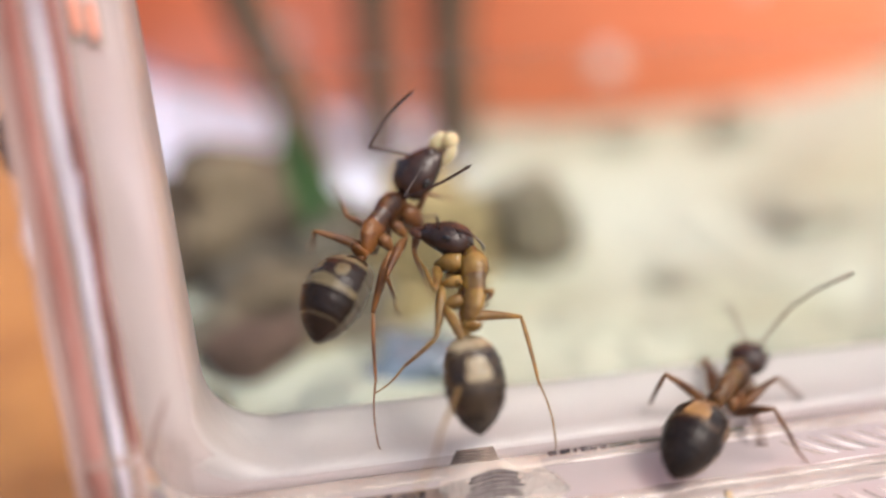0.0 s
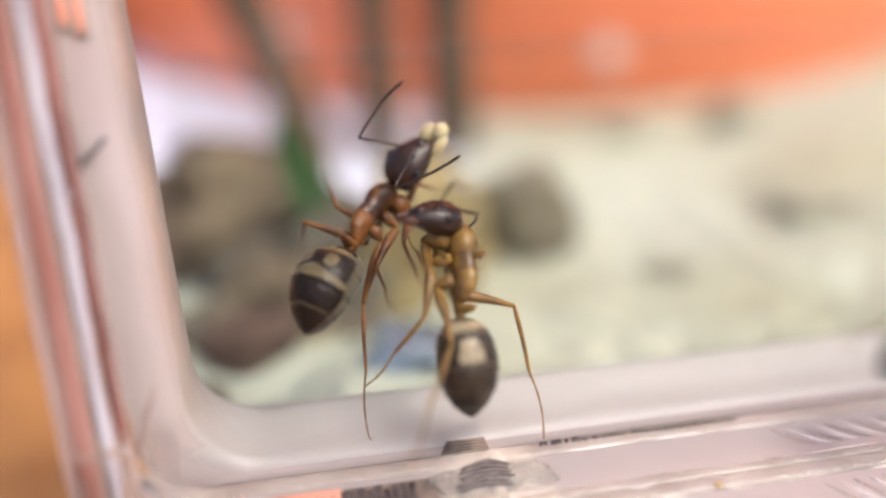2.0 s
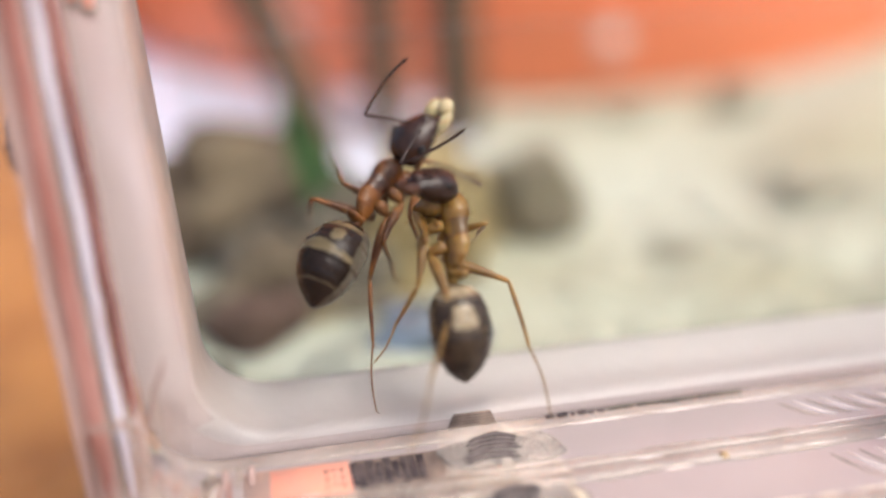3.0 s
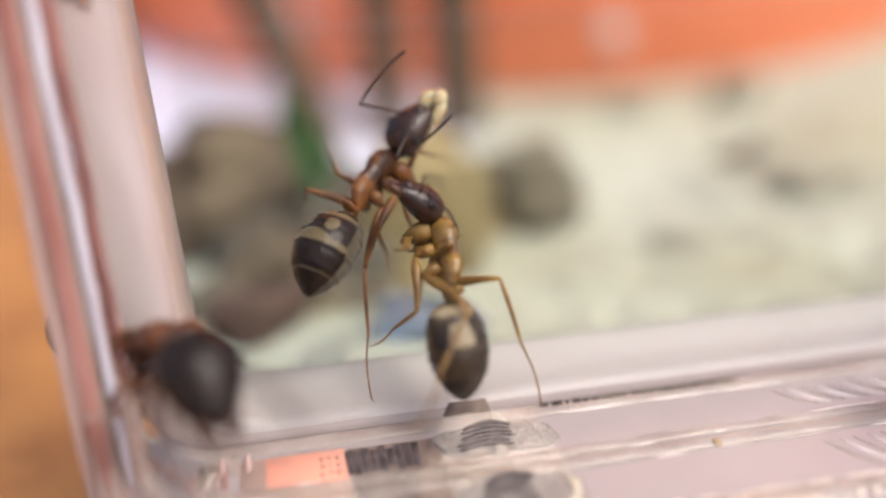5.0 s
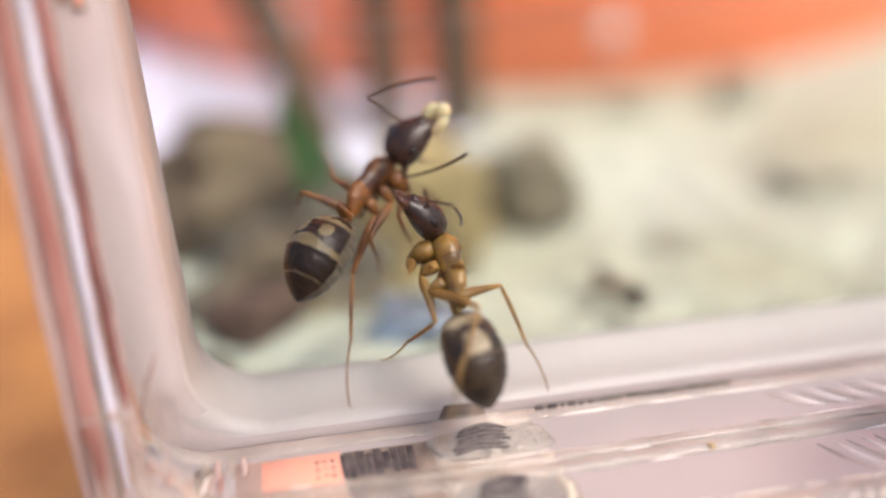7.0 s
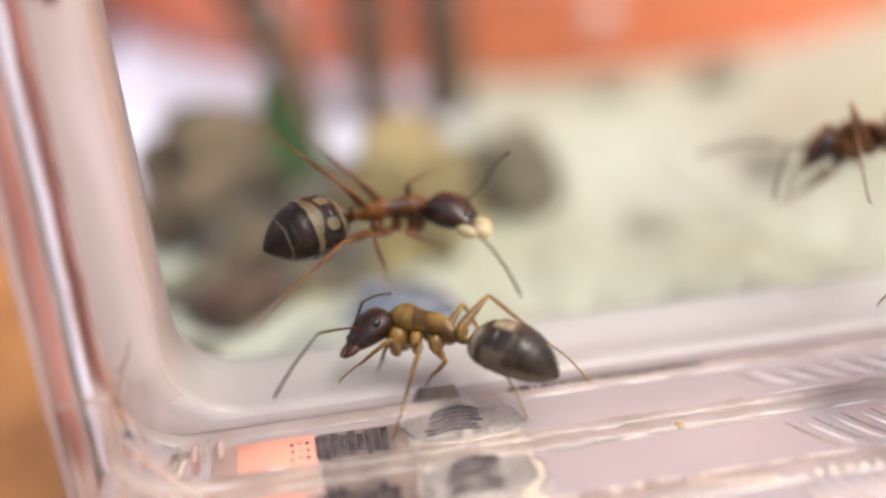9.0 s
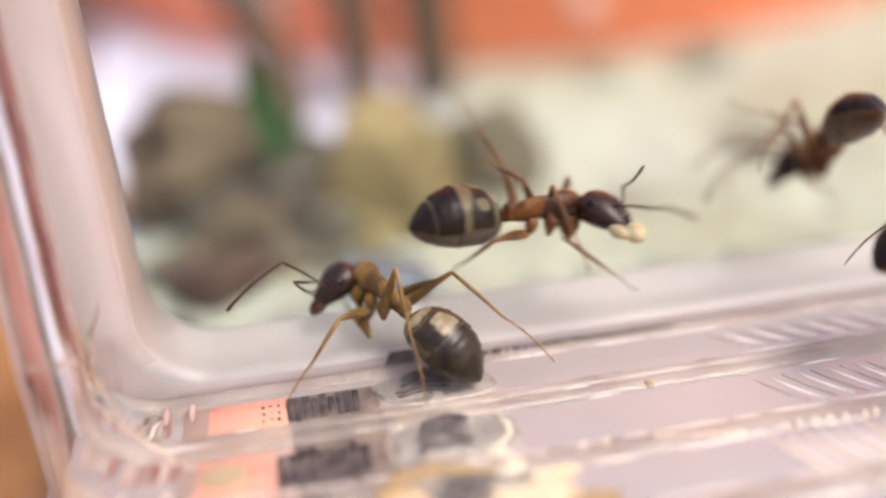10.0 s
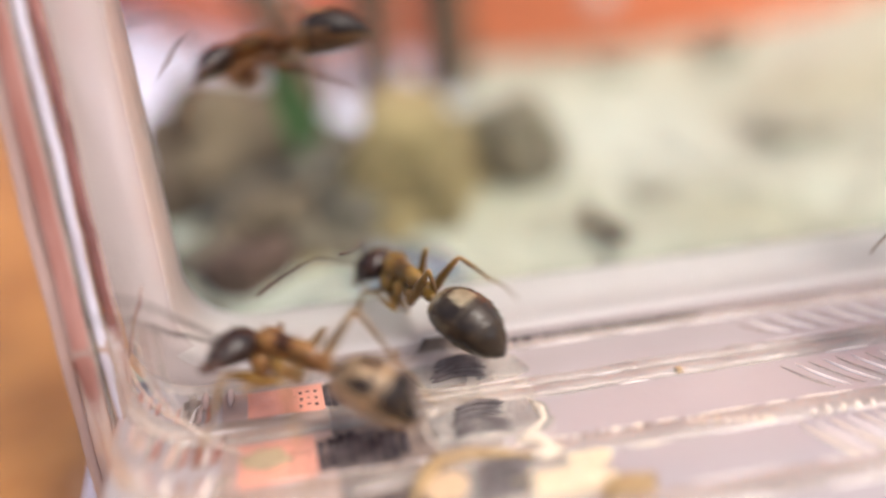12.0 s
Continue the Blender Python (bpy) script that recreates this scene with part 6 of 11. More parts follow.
    walk(p["low_r0"], [(0, mm(1.35, 0.00, 0.00, -162.2, -11.3, -174.6)), (0.5, mm(1.35, 0.00, 0.00, -167.2, -7.6, -172.9)), (1, mm(1.35, 0.00, 0.00, -170.9, -15.4, -179.5)), (1.5, mm(1.35, 0.00, -0.00, -171.9, -12.3, -176.3)), (2, mm(1.35, 0.00, -0.00, -174.0, -11.7, -177.0)), (2.5, mm(1.35, 0.00, 0.00, 180.0, -12.1, -180.0)), (3, mm(1.35, 0.00, 0.00, -178.0, -12.5, -179.0)), (5, mm(1.35, 0.00, 0.00, 172.8, -12.5, 177.9)), (6, mm(1.35, -0.00, 0.00, 169.0, -13.6, 175.0)), (6.5, mm(1.35, 0.00, 0.00, 178.0, -12.2, 178.9)), (7.467, mm(1.35, 0.00, 0.00, 151.0, 17.0, 161.0)), (8.4, mm(1.35, 0.00, 0.00, 106.0, 35.0, 121.0)), (9, mm(1.35, 0.00, 0.00, 146.0, 31.0, 155.0)), (9.5, mm(1.35, 0.00, 0.00, 17.0, 80.0, 17.0)), (10, mm(1.35, 0.00, 0.00, -177.0, 40.0, -177.0)), (10.27, mm(1.35, 0.00, 0.00, 127.0, 33.0, 139.0)), (10.5, mm(1.35, 0.00, 0.00, 90.0, 4.0, 119.0)), (10.7, mm(1.35, 0.00, -0.00, 99.7, -9.9, 133.5)), (11, mm(1.35, 0.00, -0.00, 108.0, -34.0, 153.0)), (11.27, mm(1.35, 0.00, 0.00, 119.0, 10.0, 139.0)), (11.5, mm(1.35, 0.00, 0.00, 122.0, 55.0, 130.0)), (11.7, mm(1.35, -0.00, 0.00, 122.0, 55.0, 130.0)), (12, mm(1.35, 0.00, 0.00, 8.0, 78.0, 8.0))])
    walk(p["leg_l1"], [(0, mm(0.02, 0.36, -0.68, 9.0, 8.8, -176.3)), (0.5, mm(0.02, 0.36, -0.68, 9.2, 11.2, -175.1)), (1, mm(0.02, 0.36, -0.68, 4.0, 6.5, 171.4)), (1.5, mm(0.02, 0.36, -0.68, 3.3, 7.3, 172.5)), (2, mm(0.02, 0.36, -0.68, 5.0, 8.8, 174.3)), (2.5, mm(0.02, 0.36, -0.68, 10.9, 12.4, 178.3)), (3, mm(0.02, 0.36, -0.68, 6.7, 9.2, 175.8)), (5, mm(0.02, 0.36, -0.68, 15.5, 13.1, -172.6)), (6, mm(0.02, 0.36, -0.68, 10.8, 8.8, -171.4)), (6.5, mm(0.02, 0.36, -0.68, 9.1, 7.5, -167.2)), (7.467, mm(0.02, 0.36, -0.68, -14.0, -10.0, 173.0)), (8.4, mm(0.02, 0.36, -0.68, -27.0, -44.0, 145.0)), (9, mm(0.02, 0.36, -0.68, -15.0, -31.0, 133.0)), (9.5, mm(0.02, 0.36, -0.68, -22.0, -32.0, 150.0)), (10, mm(0.02, 0.36, -0.68, -7.0, -30.0, 112.0)), (10.5, mm(0.02, 0.36, -0.68, -2.0, -13.0, 101.0)), (10.7, mm(0.02, 0.36, -0.68, -2.1, -10.0, 103.7)), (11, mm(0.02, 0.36, -0.68, -3.0, -13.0, 111.0)), (11.5, mm(0.02, 0.36, -0.68, -5.0, 28.0, 67.0)), (11.7, mm(0.02, 0.36, -0.68, -8.8, 48.2, 60.9)), (12, mm(0.02, 0.36, -0.68, -75.0, 47.0, -36.0))])
    walk(p["low_l1"], [(0, mm(1.45, 0.00, -0.00, 7.1, 65.3, 7.7)), (0.5, mm(1.45, 0.00, -0.00, 14.1, 54.0, 18.6)), (1, mm(1.45, 0.00, 0.00, 10.7, 55.2, 14.9)), (1.5, mm(1.45, 0.00, -0.00, 14.1, 53.1, 20.3)), (2, mm(1.45, 0.00, 0.00, 12.6, 53.8, 17.4)), (2.5, mm(1.45, 0.00, 0.00, 15.6, 54.3, 21.5)), (3, mm(1.45, 0.00, -0.00, 14.6, 47.9, 22.7)), (5, mm(1.45, 0.00, 0.00, 64.4, 75.9, 66.6)), (6, mm(1.45, 0.00, 0.00, 86.3, 72.3, 90.7)), (6.5, mm(1.45, 0.00, 0.00, 80.4, 72.4, 84.8)), (8.4, mm(1.45, 0.00, 0.00, -179.0, 30.0, -179.0)), (9, mm(1.45, 0.00, 0.00, -164.0, 65.0, -165.0)), (9.5, mm(1.45, 0.00, 0.00, 141.0, 74.0, 144.0)), (10, mm(1.45, 0.00, 0.00, -10.0, 64.0, -11.0)), (10.5, mm(1.45, 0.00, 0.00, 4.0, 53.0, 5.0)), (10.7, mm(1.45, -0.00, 0.00, 7.5, 77.6, 8.4)), (11, mm(1.45, 0.00, 0.00, 2.0, 47.0, 2.0)), (11.27, mm(1.45, 0.00, 0.00, 32.0, 22.0, 45.0)), (11.5, mm(1.45, 0.00, 0.00, 39.0, -13.0, 70.0)), (11.7, mm(1.45, 0.00, 0.00, 39.9, 8.5, 46.7)), (11.73, mm(1.45, 0.00, 0.00, 73.0, 7.0, 100.0)), (12, mm(1.45, 0.00, 0.00, 112.0, 5.0, 136.0))])
    walk(p["leg_r1"], [(0, mm(0.02, -0.36, -0.68, 113.6, -66.3, 142.0)), (0.5, mm(0.02, -0.36, -0.68, 135.1, -61.4, 122.4)), (1, mm(0.02, -0.36, -0.68, 142.3, -66.4, 119.9)), (1.5, mm(0.02, -0.36, -0.68, -166.7, -66.7, 84.7)), (2, mm(0.02, -0.36, -0.68, -164.0, -74.4, 80.7)), (2.5, mm(0.02, -0.36, -0.68, -169.6, -85.2, 83.8)), (3, mm(0.02, -0.36, -0.68, 161.6, -89.4, 110.4)), (5, mm(0.02, -0.36, -0.68, 154.3, -53.4, 106.8)), (6, mm(0.02, -0.36, -0.68, 150.8, -55.3, 109.3)), (6.5, mm(0.02, -0.36, -0.68, 161.7, -57.0, 102.7)), (7.467, mm(0.02, -0.36, -0.68, 78.0, -48.0, 153.0)), (8.4, mm(0.02, -0.36, -0.68, 36.0, -16.0, 152.0)), (9, mm(0.02, -0.36, -0.68, 19.0, -3.0, 140.0)), (9.5, mm(0.02, -0.36, -0.68, 56.0, -26.0, 146.0)), (10, mm(0.02, -0.36, -0.68, 13.0, -27.0, -133.0)), (10.27, mm(0.02, -0.36, -0.68, 13.0, -63.0, -110.0)), (10.5, mm(0.02, -0.36, -0.68, -104.0, -75.0, 27.0)), (10.7, mm(0.02, -0.36, -0.68, -127.0, -74.8, 47.2)), (11, mm(0.02, -0.36, -0.68, -155.0, -71.0, 71.0)), (11.5, mm(0.02, -0.36, -0.68, 105.0, -80.0, 157.0)), (11.7, mm(0.02, -0.36, -0.68, 105.0, -80.0, 157.0)), (12, mm(0.02, -0.36, -0.68, 43.0, -72.0, -145.0))])
    walk(p["low_r1"], [(0, mm(1.45, 0.00, 0.00, 159.6, 28.4, 164.2)), (0.5, mm(1.45, 0.00, 0.00, 162.9, 29.5, 164.7)), (1, mm(1.45, 0.00, 0.00, 173.4, 27.1, 173.6)), (1.5, mm(1.45, 0.00, -0.00, 168.2, 34.1, 169.6)), (2, mm(1.45, -0.00, -0.00, 161.8, 40.8, 163.6)), (2.5, mm(1.45, 0.00, -0.00, 152.3, 45.9, 156.6)), (3, mm(1.45, 0.00, 0.00, 162.4, 48.0, 163.2)), (5, mm(1.45, 0.00, -0.00, 162.5, 18.8, 166.6)), (6, mm(1.45, 0.00, 0.00, 155.7, 18.9, 162.2)), (6.5, mm(1.45, -0.00, 0.00, 149.8, 20.7, 159.4)), (7.467, mm(1.45, 0.00, 0.00, -160.0, 25.0, -165.0)), (8.4, mm(1.45, 0.00, 0.00, -116.0, 5.0, -138.0)), (9, mm(1.45, 0.00, 0.00, -151.0, 32.0, -158.0)), (9.5, mm(1.45, 0.00, 0.00, -116.0, 0.0, -140.0)), (9.733, mm(1.45, 0.00, 0.00, -154.0, 35.0, -160.0)), (10, mm(1.45, 0.00, 0.00, 141.0, 42.0, 149.0)), (10.5, mm(1.45, 0.00, 0.00, 154.0, 19.0, 162.0)), (10.7, mm(1.45, -0.00, 0.00, 160.0, 14.1, 166.9)), (11, mm(1.45, 0.00, 0.00, 168.0, 6.0, 173.0)), (11.5, mm(1.45, 0.00, 0.00, 153.0, -1.0, 164.0)), (11.7, mm(1.45, 0.00, 0.00, 153.0, -1.0, 164.0)), (12, mm(1.45, 0.00, 0.00, 125.0, 9.0, 144.0))])
    walk(p["leg_l2"], [(0, mm(-0.62, 0.34, -0.58, -14.2, -19.1, -170.4)), (0.5, mm(-0.62, 0.34, -0.58, -12.9, 1.4, -134.1)), (1, mm(-0.62, 0.34, -0.58, -6.3, -11.6, -178.3)), (1.5, mm(-0.62, 0.34, -0.58, -9.4, -15.2, 172.3)), (2, mm(-0.62, 0.34, -0.58, -9.4, -14.5, 173.2)), (2.5, mm(-0.62, 0.34, -0.58, -11.5, -17.5, 179.2)), (3, mm(-0.62, 0.34, -0.58, -10.5, -17.9, 176.6)), (5, mm(-0.62, 0.34, -0.58, -20.4, -35.8, -176.6)), (6, mm(-0.62, 0.34, -0.58, -22.6, -37.7, -173.2)), (6.5, mm(-0.62, 0.34, -0.58, -21.5, -39.7, -178.4)), (8.4, mm(-0.62, 0.34, -0.58, -61.0, -61.0, -143.0)), (9, mm(-0.62, 0.34, -0.58, -84.0, -29.0, -87.0)), (9.5, mm(-0.62, 0.34, -0.58, -61.0, -53.0, -134.0)), (10, mm(-0.62, 0.34, -0.58, -90.0, -72.0, -123.0)), (10.5, mm(-0.62, 0.34, -0.58, -80.0, -76.0, -137.0)), (10.7, mm(-0.62, 0.34, -0.58, -65.3, -76.8, -153.3)), (11, mm(-0.62, 0.34, -0.58, -43.0, -76.0, -178.0)), (11.5, mm(-0.62, 0.34, -0.58, -35.0, -68.0, 180.0)), (11.7, mm(-0.62, 0.34, -0.58, -35.0, -68.0, 180.0)), (12, mm(-0.62, 0.34, -0.58, -39.0, -54.0, -163.0))])
    walk(p["low_l2"], [(0, mm(1.75, 0.00, 0.00, -7.2, 43.3, -8.5)), (0.5, mm(1.75, -0.00, 0.00, -28.9, 36.1, -38.7)), (1, mm(1.75, -0.00, 0.00, -16.7, 26.4, -19.3)), (1.5, mm(1.75, 0.00, -0.00, -7.9, 27.6, -10.7)), (2, mm(1.75, -0.00, -0.00, -7.5, 28.9, -10.5)), (2.5, mm(1.75, 0.00, 0.00, 5.8, 45.0, 9.7)), (3, mm(1.75, 0.00, 0.00, 4.8, 40.3, 9.1)), (5, mm(1.75, 0.00, 0.00, 0.7, 66.5, 1.0)), (6, mm(1.75, 0.00, 0.00, -0.1, 69.5, 0.1)), (6.5, mm(1.75, -0.00, 0.00, 16.1, 67.4, 18.7)), (8.4, mm(1.75, 0.00, 0.00, 137.0, 58.0, 142.0)), (9, mm(1.75, 0.00, 0.00, 125.0, 42.0, 135.0)), (9.5, mm(1.75, 0.00, 0.00, 157.0, 36.0, 162.0)), (10, mm(1.75, 0.00, 0.00, 147.0, 47.0, 153.0)), (10.5, mm(1.75, 0.00, 0.00, 147.0, 46.0, 153.0)), (10.7, mm(1.75, 0.00, 0.00, 143.4, 45.7, 150.2)), (11, mm(1.75, -0.00, 0.00, 138.0, 45.0, 146.0)), (11.5, mm(1.75, 0.00, 0.00, 149.0, 35.0, 156.0)), (11.7, mm(1.75, -0.00, 0.00, 149.0, 35.0, 156.0)), (12, mm(1.75, 0.00, 0.00, 139.0, 4.0, 155.0))])
    walk(p["leg_r2"], [(0, mm(-0.62, -0.34, -0.58, -24.9, -33.9, -76.2)), (0.5, mm(-0.62, -0.34, -0.58, -19.5, -50.5, -96.1)), (1, mm(-0.62, -0.34, -0.58, -18.4, -30.1, -96.8)), (1.5, mm(-0.62, -0.34, -0.58, -17.0, -40.2, -101.1)), (2, mm(-0.62, -0.34, -0.58, -16.8, -40.2, -101.3)), (2.5, mm(-0.62, -0.34, -0.58, -1.1, -48.4, -123.8)), (3, mm(-0.62, -0.34, -0.58, -0.7, -48.4, -125.9)), (5, mm(-0.62, -0.34, -0.58, 28.9, -71.3, -156.0)), (6, mm(-0.62, -0.34, -0.58, -25.2, -43.8, -86.2)), (6.5, mm(-0.62, -0.34, -0.58, -22.7, -39.2, -77.2)), (8.4, mm(-0.62, -0.34, -0.58, -7.0, -4.0, -64.0)), (9, mm(-0.62, -0.34, -0.58, -9.0, -34.0, -106.0)), (9.5, mm(-0.62, -0.34, -0.58, -2.0, -42.0, -127.0)), (10, mm(-0.62, -0.34, -0.58, -2.0, -36.0, -125.0)), (10.5, mm(-0.62, -0.34, -0.58, -7.0, -44.0, -115.0)), (10.7, mm(-0.62, -0.34, -0.58, -12.1, -38.6, -102.7)), (11, mm(-0.62, -0.34, -0.58, -7.0, -25.0, -104.0)), (11.5, mm(-0.62, -0.34, -0.58, -12.0, -53.0, -108.0)), (11.7, mm(-0.62, -0.34, -0.58, -9.2, -58.0, -111.4)), (12, mm(-0.62, -0.34, -0.58, 9.0, -51.0, -148.0))])
    walk(p["low_r2"], [(0, mm(1.75, 0.00, -0.00, -59.6, 30.3, -79.4)), (0.5, mm(1.75, 0.00, 0.00, -51.8, 35.9, -67.9)), (1, mm(1.75, 0.00, 0.00, -50.1, 26.2, -70.0)), (1.5, mm(1.75, 0.00, 0.00, -46.6, 38.1, -61.3)), (2, mm(1.75, -0.00, 0.00, -45.2, 39.4, -59.5)), (2.5, mm(1.75, -0.00, 0.00, -39.8, 35.0, -52.5)), (3, mm(1.75, -0.00, 0.00, -34.9, 33.4, -47.8)), (5, mm(1.75, 0.00, 0.00, -54.0, 76.9, -60.8)), (6, mm(1.75, -0.00, 0.00, -52.8, 50.4, -64.0)), (6.5, mm(1.75, 0.00, 0.00, -53.2, 42.6, -65.0)), (8.4, mm(1.75, 0.00, 0.00, -103.0, 43.0, -115.0)), (9, mm(1.75, 0.00, 0.00, -86.0, 48.0, -97.0)), (9.5, mm(1.75, 0.00, 0.00, -39.0, 72.0, -42.0)), (10, mm(1.75, 0.00, 0.00, -55.0, 54.0, -64.0)), (10.5, mm(1.75, 0.00, 0.00, -60.0, 43.0, -73.0)), (10.7, mm(1.75, 0.00, 0.00, -61.3, 33.3, -79.5)), (11, mm(1.75, 0.00, 0.00, -53.0, 23.0, -71.0)), (11.5, mm(1.75, 0.00, 0.00, -169.0, 69.0, -170.0)), (11.7, mm(1.75, -0.00, 0.00, 176.0, 77.2, 174.3)), (12, mm(1.75, 0.00, 0.00, 126.0, 42.0, 136.0))])
    p = ant_c
    walk(p["root"], [(0, mm(7.936, 2.668, 1.323, -0.7, 4.6, 55.2)), (0.5, mm(9.566, 2.729, 3.423, -26.4, -9.6, 57.1)), (1, mm(8.465, 2.690, 3.681, -30.5, -7.2, 51.8)), (1.5, mm(8.498, 2.597, 3.656, -20.5, -10.6, 47.9)), (1.7, mm(9.133, 2.633, 3.663, -21.2, -8.1, 49.3)), (1.8, mm(10.622, 2.281, 3.698, -12.2, 0.0, 30.3)), (1.9, mm(11.966, 2.107, 3.437, -7.0, 1.4, 23.3)), (2.1, mm(15.946, 0.678, 3.900, -7.3, 4.3, 18.3)), (12, mm(15.946, 0.678, 3.900, -7.3, 4.3, 18.3))])
    walk(p["head"], [(0, mm(1.08, 0.00, 0.02, 2.0, -3.0, 8.0)), (0.2667, mm(1.08, 0.00, 0.02, 0.0, 15.0, -47.0)), (0.5, mm(1.08, 0.00, 0.02, -18.0, 23.0, -107.0)), (1, mm(1.08, 0.00, 0.02, -17.0, 11.0, -105.0)), (1.5, mm(1.08, 0.00, 0.02, -17.0, 31.0, -127.0)), (1.6, mm(1.08, 0.00, 0.02, -18.0, 44.0, -71.0)), (1.7, mm(1.08, 0.00, 0.02, -1.0, 50.0, -3.0)), (1.733, mm(1.08, 0.00, 0.02, -20.0, 30.0, -53.0)), (1.8, mm(1.08, 0.00, 0.02, -17.0, 5.0, -89.0)), (1.9, mm(1.08, 0.00, 0.02, -17.0, -5.0, -94.0)), (2.1, mm(1.08, 0.00, 0.02, -16.0, -9.0, -103.0)), (12, mm(1.08, 0.00, 0.02, -16.0, -9.0, -103.0))])
    walk(p["gaster"], [(0, mm(-1.45, 0.00, -0.16, 0.0, -21.0, -1.0)), (0.5, mm(-1.45, 0.00, -0.16, 0.0, -11.0, -13.0)), (1, mm(-1.45, 0.00, -0.16, 0.0, -49.0, 33.0)), (1.5, mm(-1.45, 0.00, -0.16, 0.0, -39.0, 48.0)), (1.7, mm(-1.45, 0.00, -0.16, 0.0, -11.0, 11.0)), (1.8, mm(-1.45, 0.00, -0.16, 0.0, -20.0, 9.0)), (1.9, mm(-1.45, 0.00, -0.16, 0.0, -14.0, 3.0)), (2.1, mm(-1.45, 0.00, -0.16, 0.0, -16.0, 3.0)), (12, mm(-1.45, 0.00, -0.16, 0.0, -16.0, 3.0))])
    walk(p["antenna_l"], [(0, mm(2.03, 0.32, 0.37, -3.0, -24.0, 44.0)), (0.2667, mm(1.55, -0.37, 0.10, 15.0, -13.0, -14.0)), (0.5, mm(1.06, -1.05, -0.16, 16.0, 8.0, -67.0)), (1, mm(1.08, -1.06, 0.05, 27.0, -2.0, -66.0)), (1.5, mm(0.72, -0.95, -0.30, 12.0, 14.0, -86.0)), (1.6, mm(1.34, -0.39, -0.43, 16.0, -15.0, -12.0)), (1.7, mm(1.96, 0.16, -0.56, -14.0, -23.0, 72.0)), (1.8, mm(1.38, -1.01, 0.15, 8.0, -11.0, 9.0)), (1.9, mm(1.29, -0.99, 0.34, 8.0, -9.0, 6.0)), (2.1, mm(1.13, -0.99, 0.40, 11.0, -9.0, -3.0)), (12, mm(1.13, -0.99, 0.40, 11.0, -9.0, -3.0))])
    walk(p["whip_l"], [(0, mm(1.40, 0.00, 0.00, -23.0, 46.0, -28.0)), (0.5, mm(1.40, 0.00, 0.00, -34.0, 35.0, -41.0)), (1, mm(1.40, 0.00, 0.00, -37.0, 23.0, -48.0)), (1.5, mm(1.40, 0.00, 0.00, -30.0, 41.0, -36.0)), (1.6, mm(1.40, 0.00, 0.00, -8.0, 4.0, -12.0)), (1.7, mm(1.40, 0.00, 0.00, 0.0, -38.0, 0.0)), (1.8, mm(1.40, 0.00, 0.00, 21.0, -12.0, 36.0)), (1.9, mm(1.40, 0.00, 0.00, 24.0, -6.0, 37.0)), (2.1, mm(1.40, 0.00, 0.00, 25.0, -2.0, 38.0)), (12, mm(1.40, 0.00, 0.00, 25.0, -2.0, 38.0))])
    walk(p["antenna_r"], [(0, mm(2.08, -0.08, 0.36, 5.0, -56.0, -44.0)), (0.5, mm(0.69, -0.98, -0.05, 49.0, -43.0, -117.0)), (1, mm(0.71, -0.99, 0.16, 60.0, -55.0, -120.0)), (1.5, mm(0.37, -0.76, -0.20, 60.0, -35.0, -137.0)), (1.6, mm(1.16, -0.50, -0.38, 20.0, -38.0, -75.0)), (1.7, mm(1.94, -0.24, -0.55, -3.0, -14.0, -27.0)), (1.8, mm(0.99, -1.03, 0.27, 52.0, -60.0, -107.0)), (1.9, mm(0.91, -0.95, 0.46, 71.0, -70.0, -121.0)), (2.1, mm(0.76, -0.88, 0.51, 88.0, -73.0, -136.0)), (12, mm(0.76, -0.88, 0.51, 88.0, -73.0, -136.0))])
    walk(p["whip_r"], [(0, mm(1.40, 0.00, 0.00, -14.0, 12.0, -19.0)), (0.5, mm(1.40, 0.00, 0.00, -6.0, -19.0, -12.0)), (1, mm(1.40, 0.00, 0.00, -5.0, -20.0, -10.0)), (1.5, mm(1.40, 0.00, 0.00, -4.0, -21.0, -8.0)), (1.7, mm(1.40, 0.00, 0.00, -15.0, 0.0, -22.0)), (1.8, mm(1.40, 0.00, 0.00, -8.0, -18.0, -14.0)), (1.9, mm(1.40, 0.00, 0.00, -6.0, -20.0, -11.0)), (2.1, mm(1.40, 0.00, 0.00, -4.0, -21.0, -7.0)), (12, mm(1.40, 0.00, 0.00, -4.0, -21.0, -7.0))])
    walk(p["leg_l0"], [(0, mm(0.72, 0.30, -0.92, -4.0, -34.0, 56.0)), (0.5, mm(0.72, 0.30, -0.92, -7.0, -47.0, 60.0)), (1, mm(0.72, 0.30, -0.92, -7.0, -47.0, 60.0)), (1.5, mm(0.72, 0.30, -0.92, -7.0, -47.0, 60.0)), (1.7, mm(0.72, 0.30, -0.92, -7.0, -47.0, 60.0)), (1.8, mm(0.72, 0.30, -0.92, -7.0, -47.0, 60.0)), (1.9, mm(0.72, 0.30, -0.92, -7.0, -47.0, 60.0)), (2, mm(0.72, 0.30, -0.92, -1.0, -4.0, 52.0)), (2.1, mm(0.72, 0.30, -0.92, 1.0, 38.0, 49.0)), (12, mm(0.72, 0.30, -0.92, 1.0, 38.0, 49.0))])
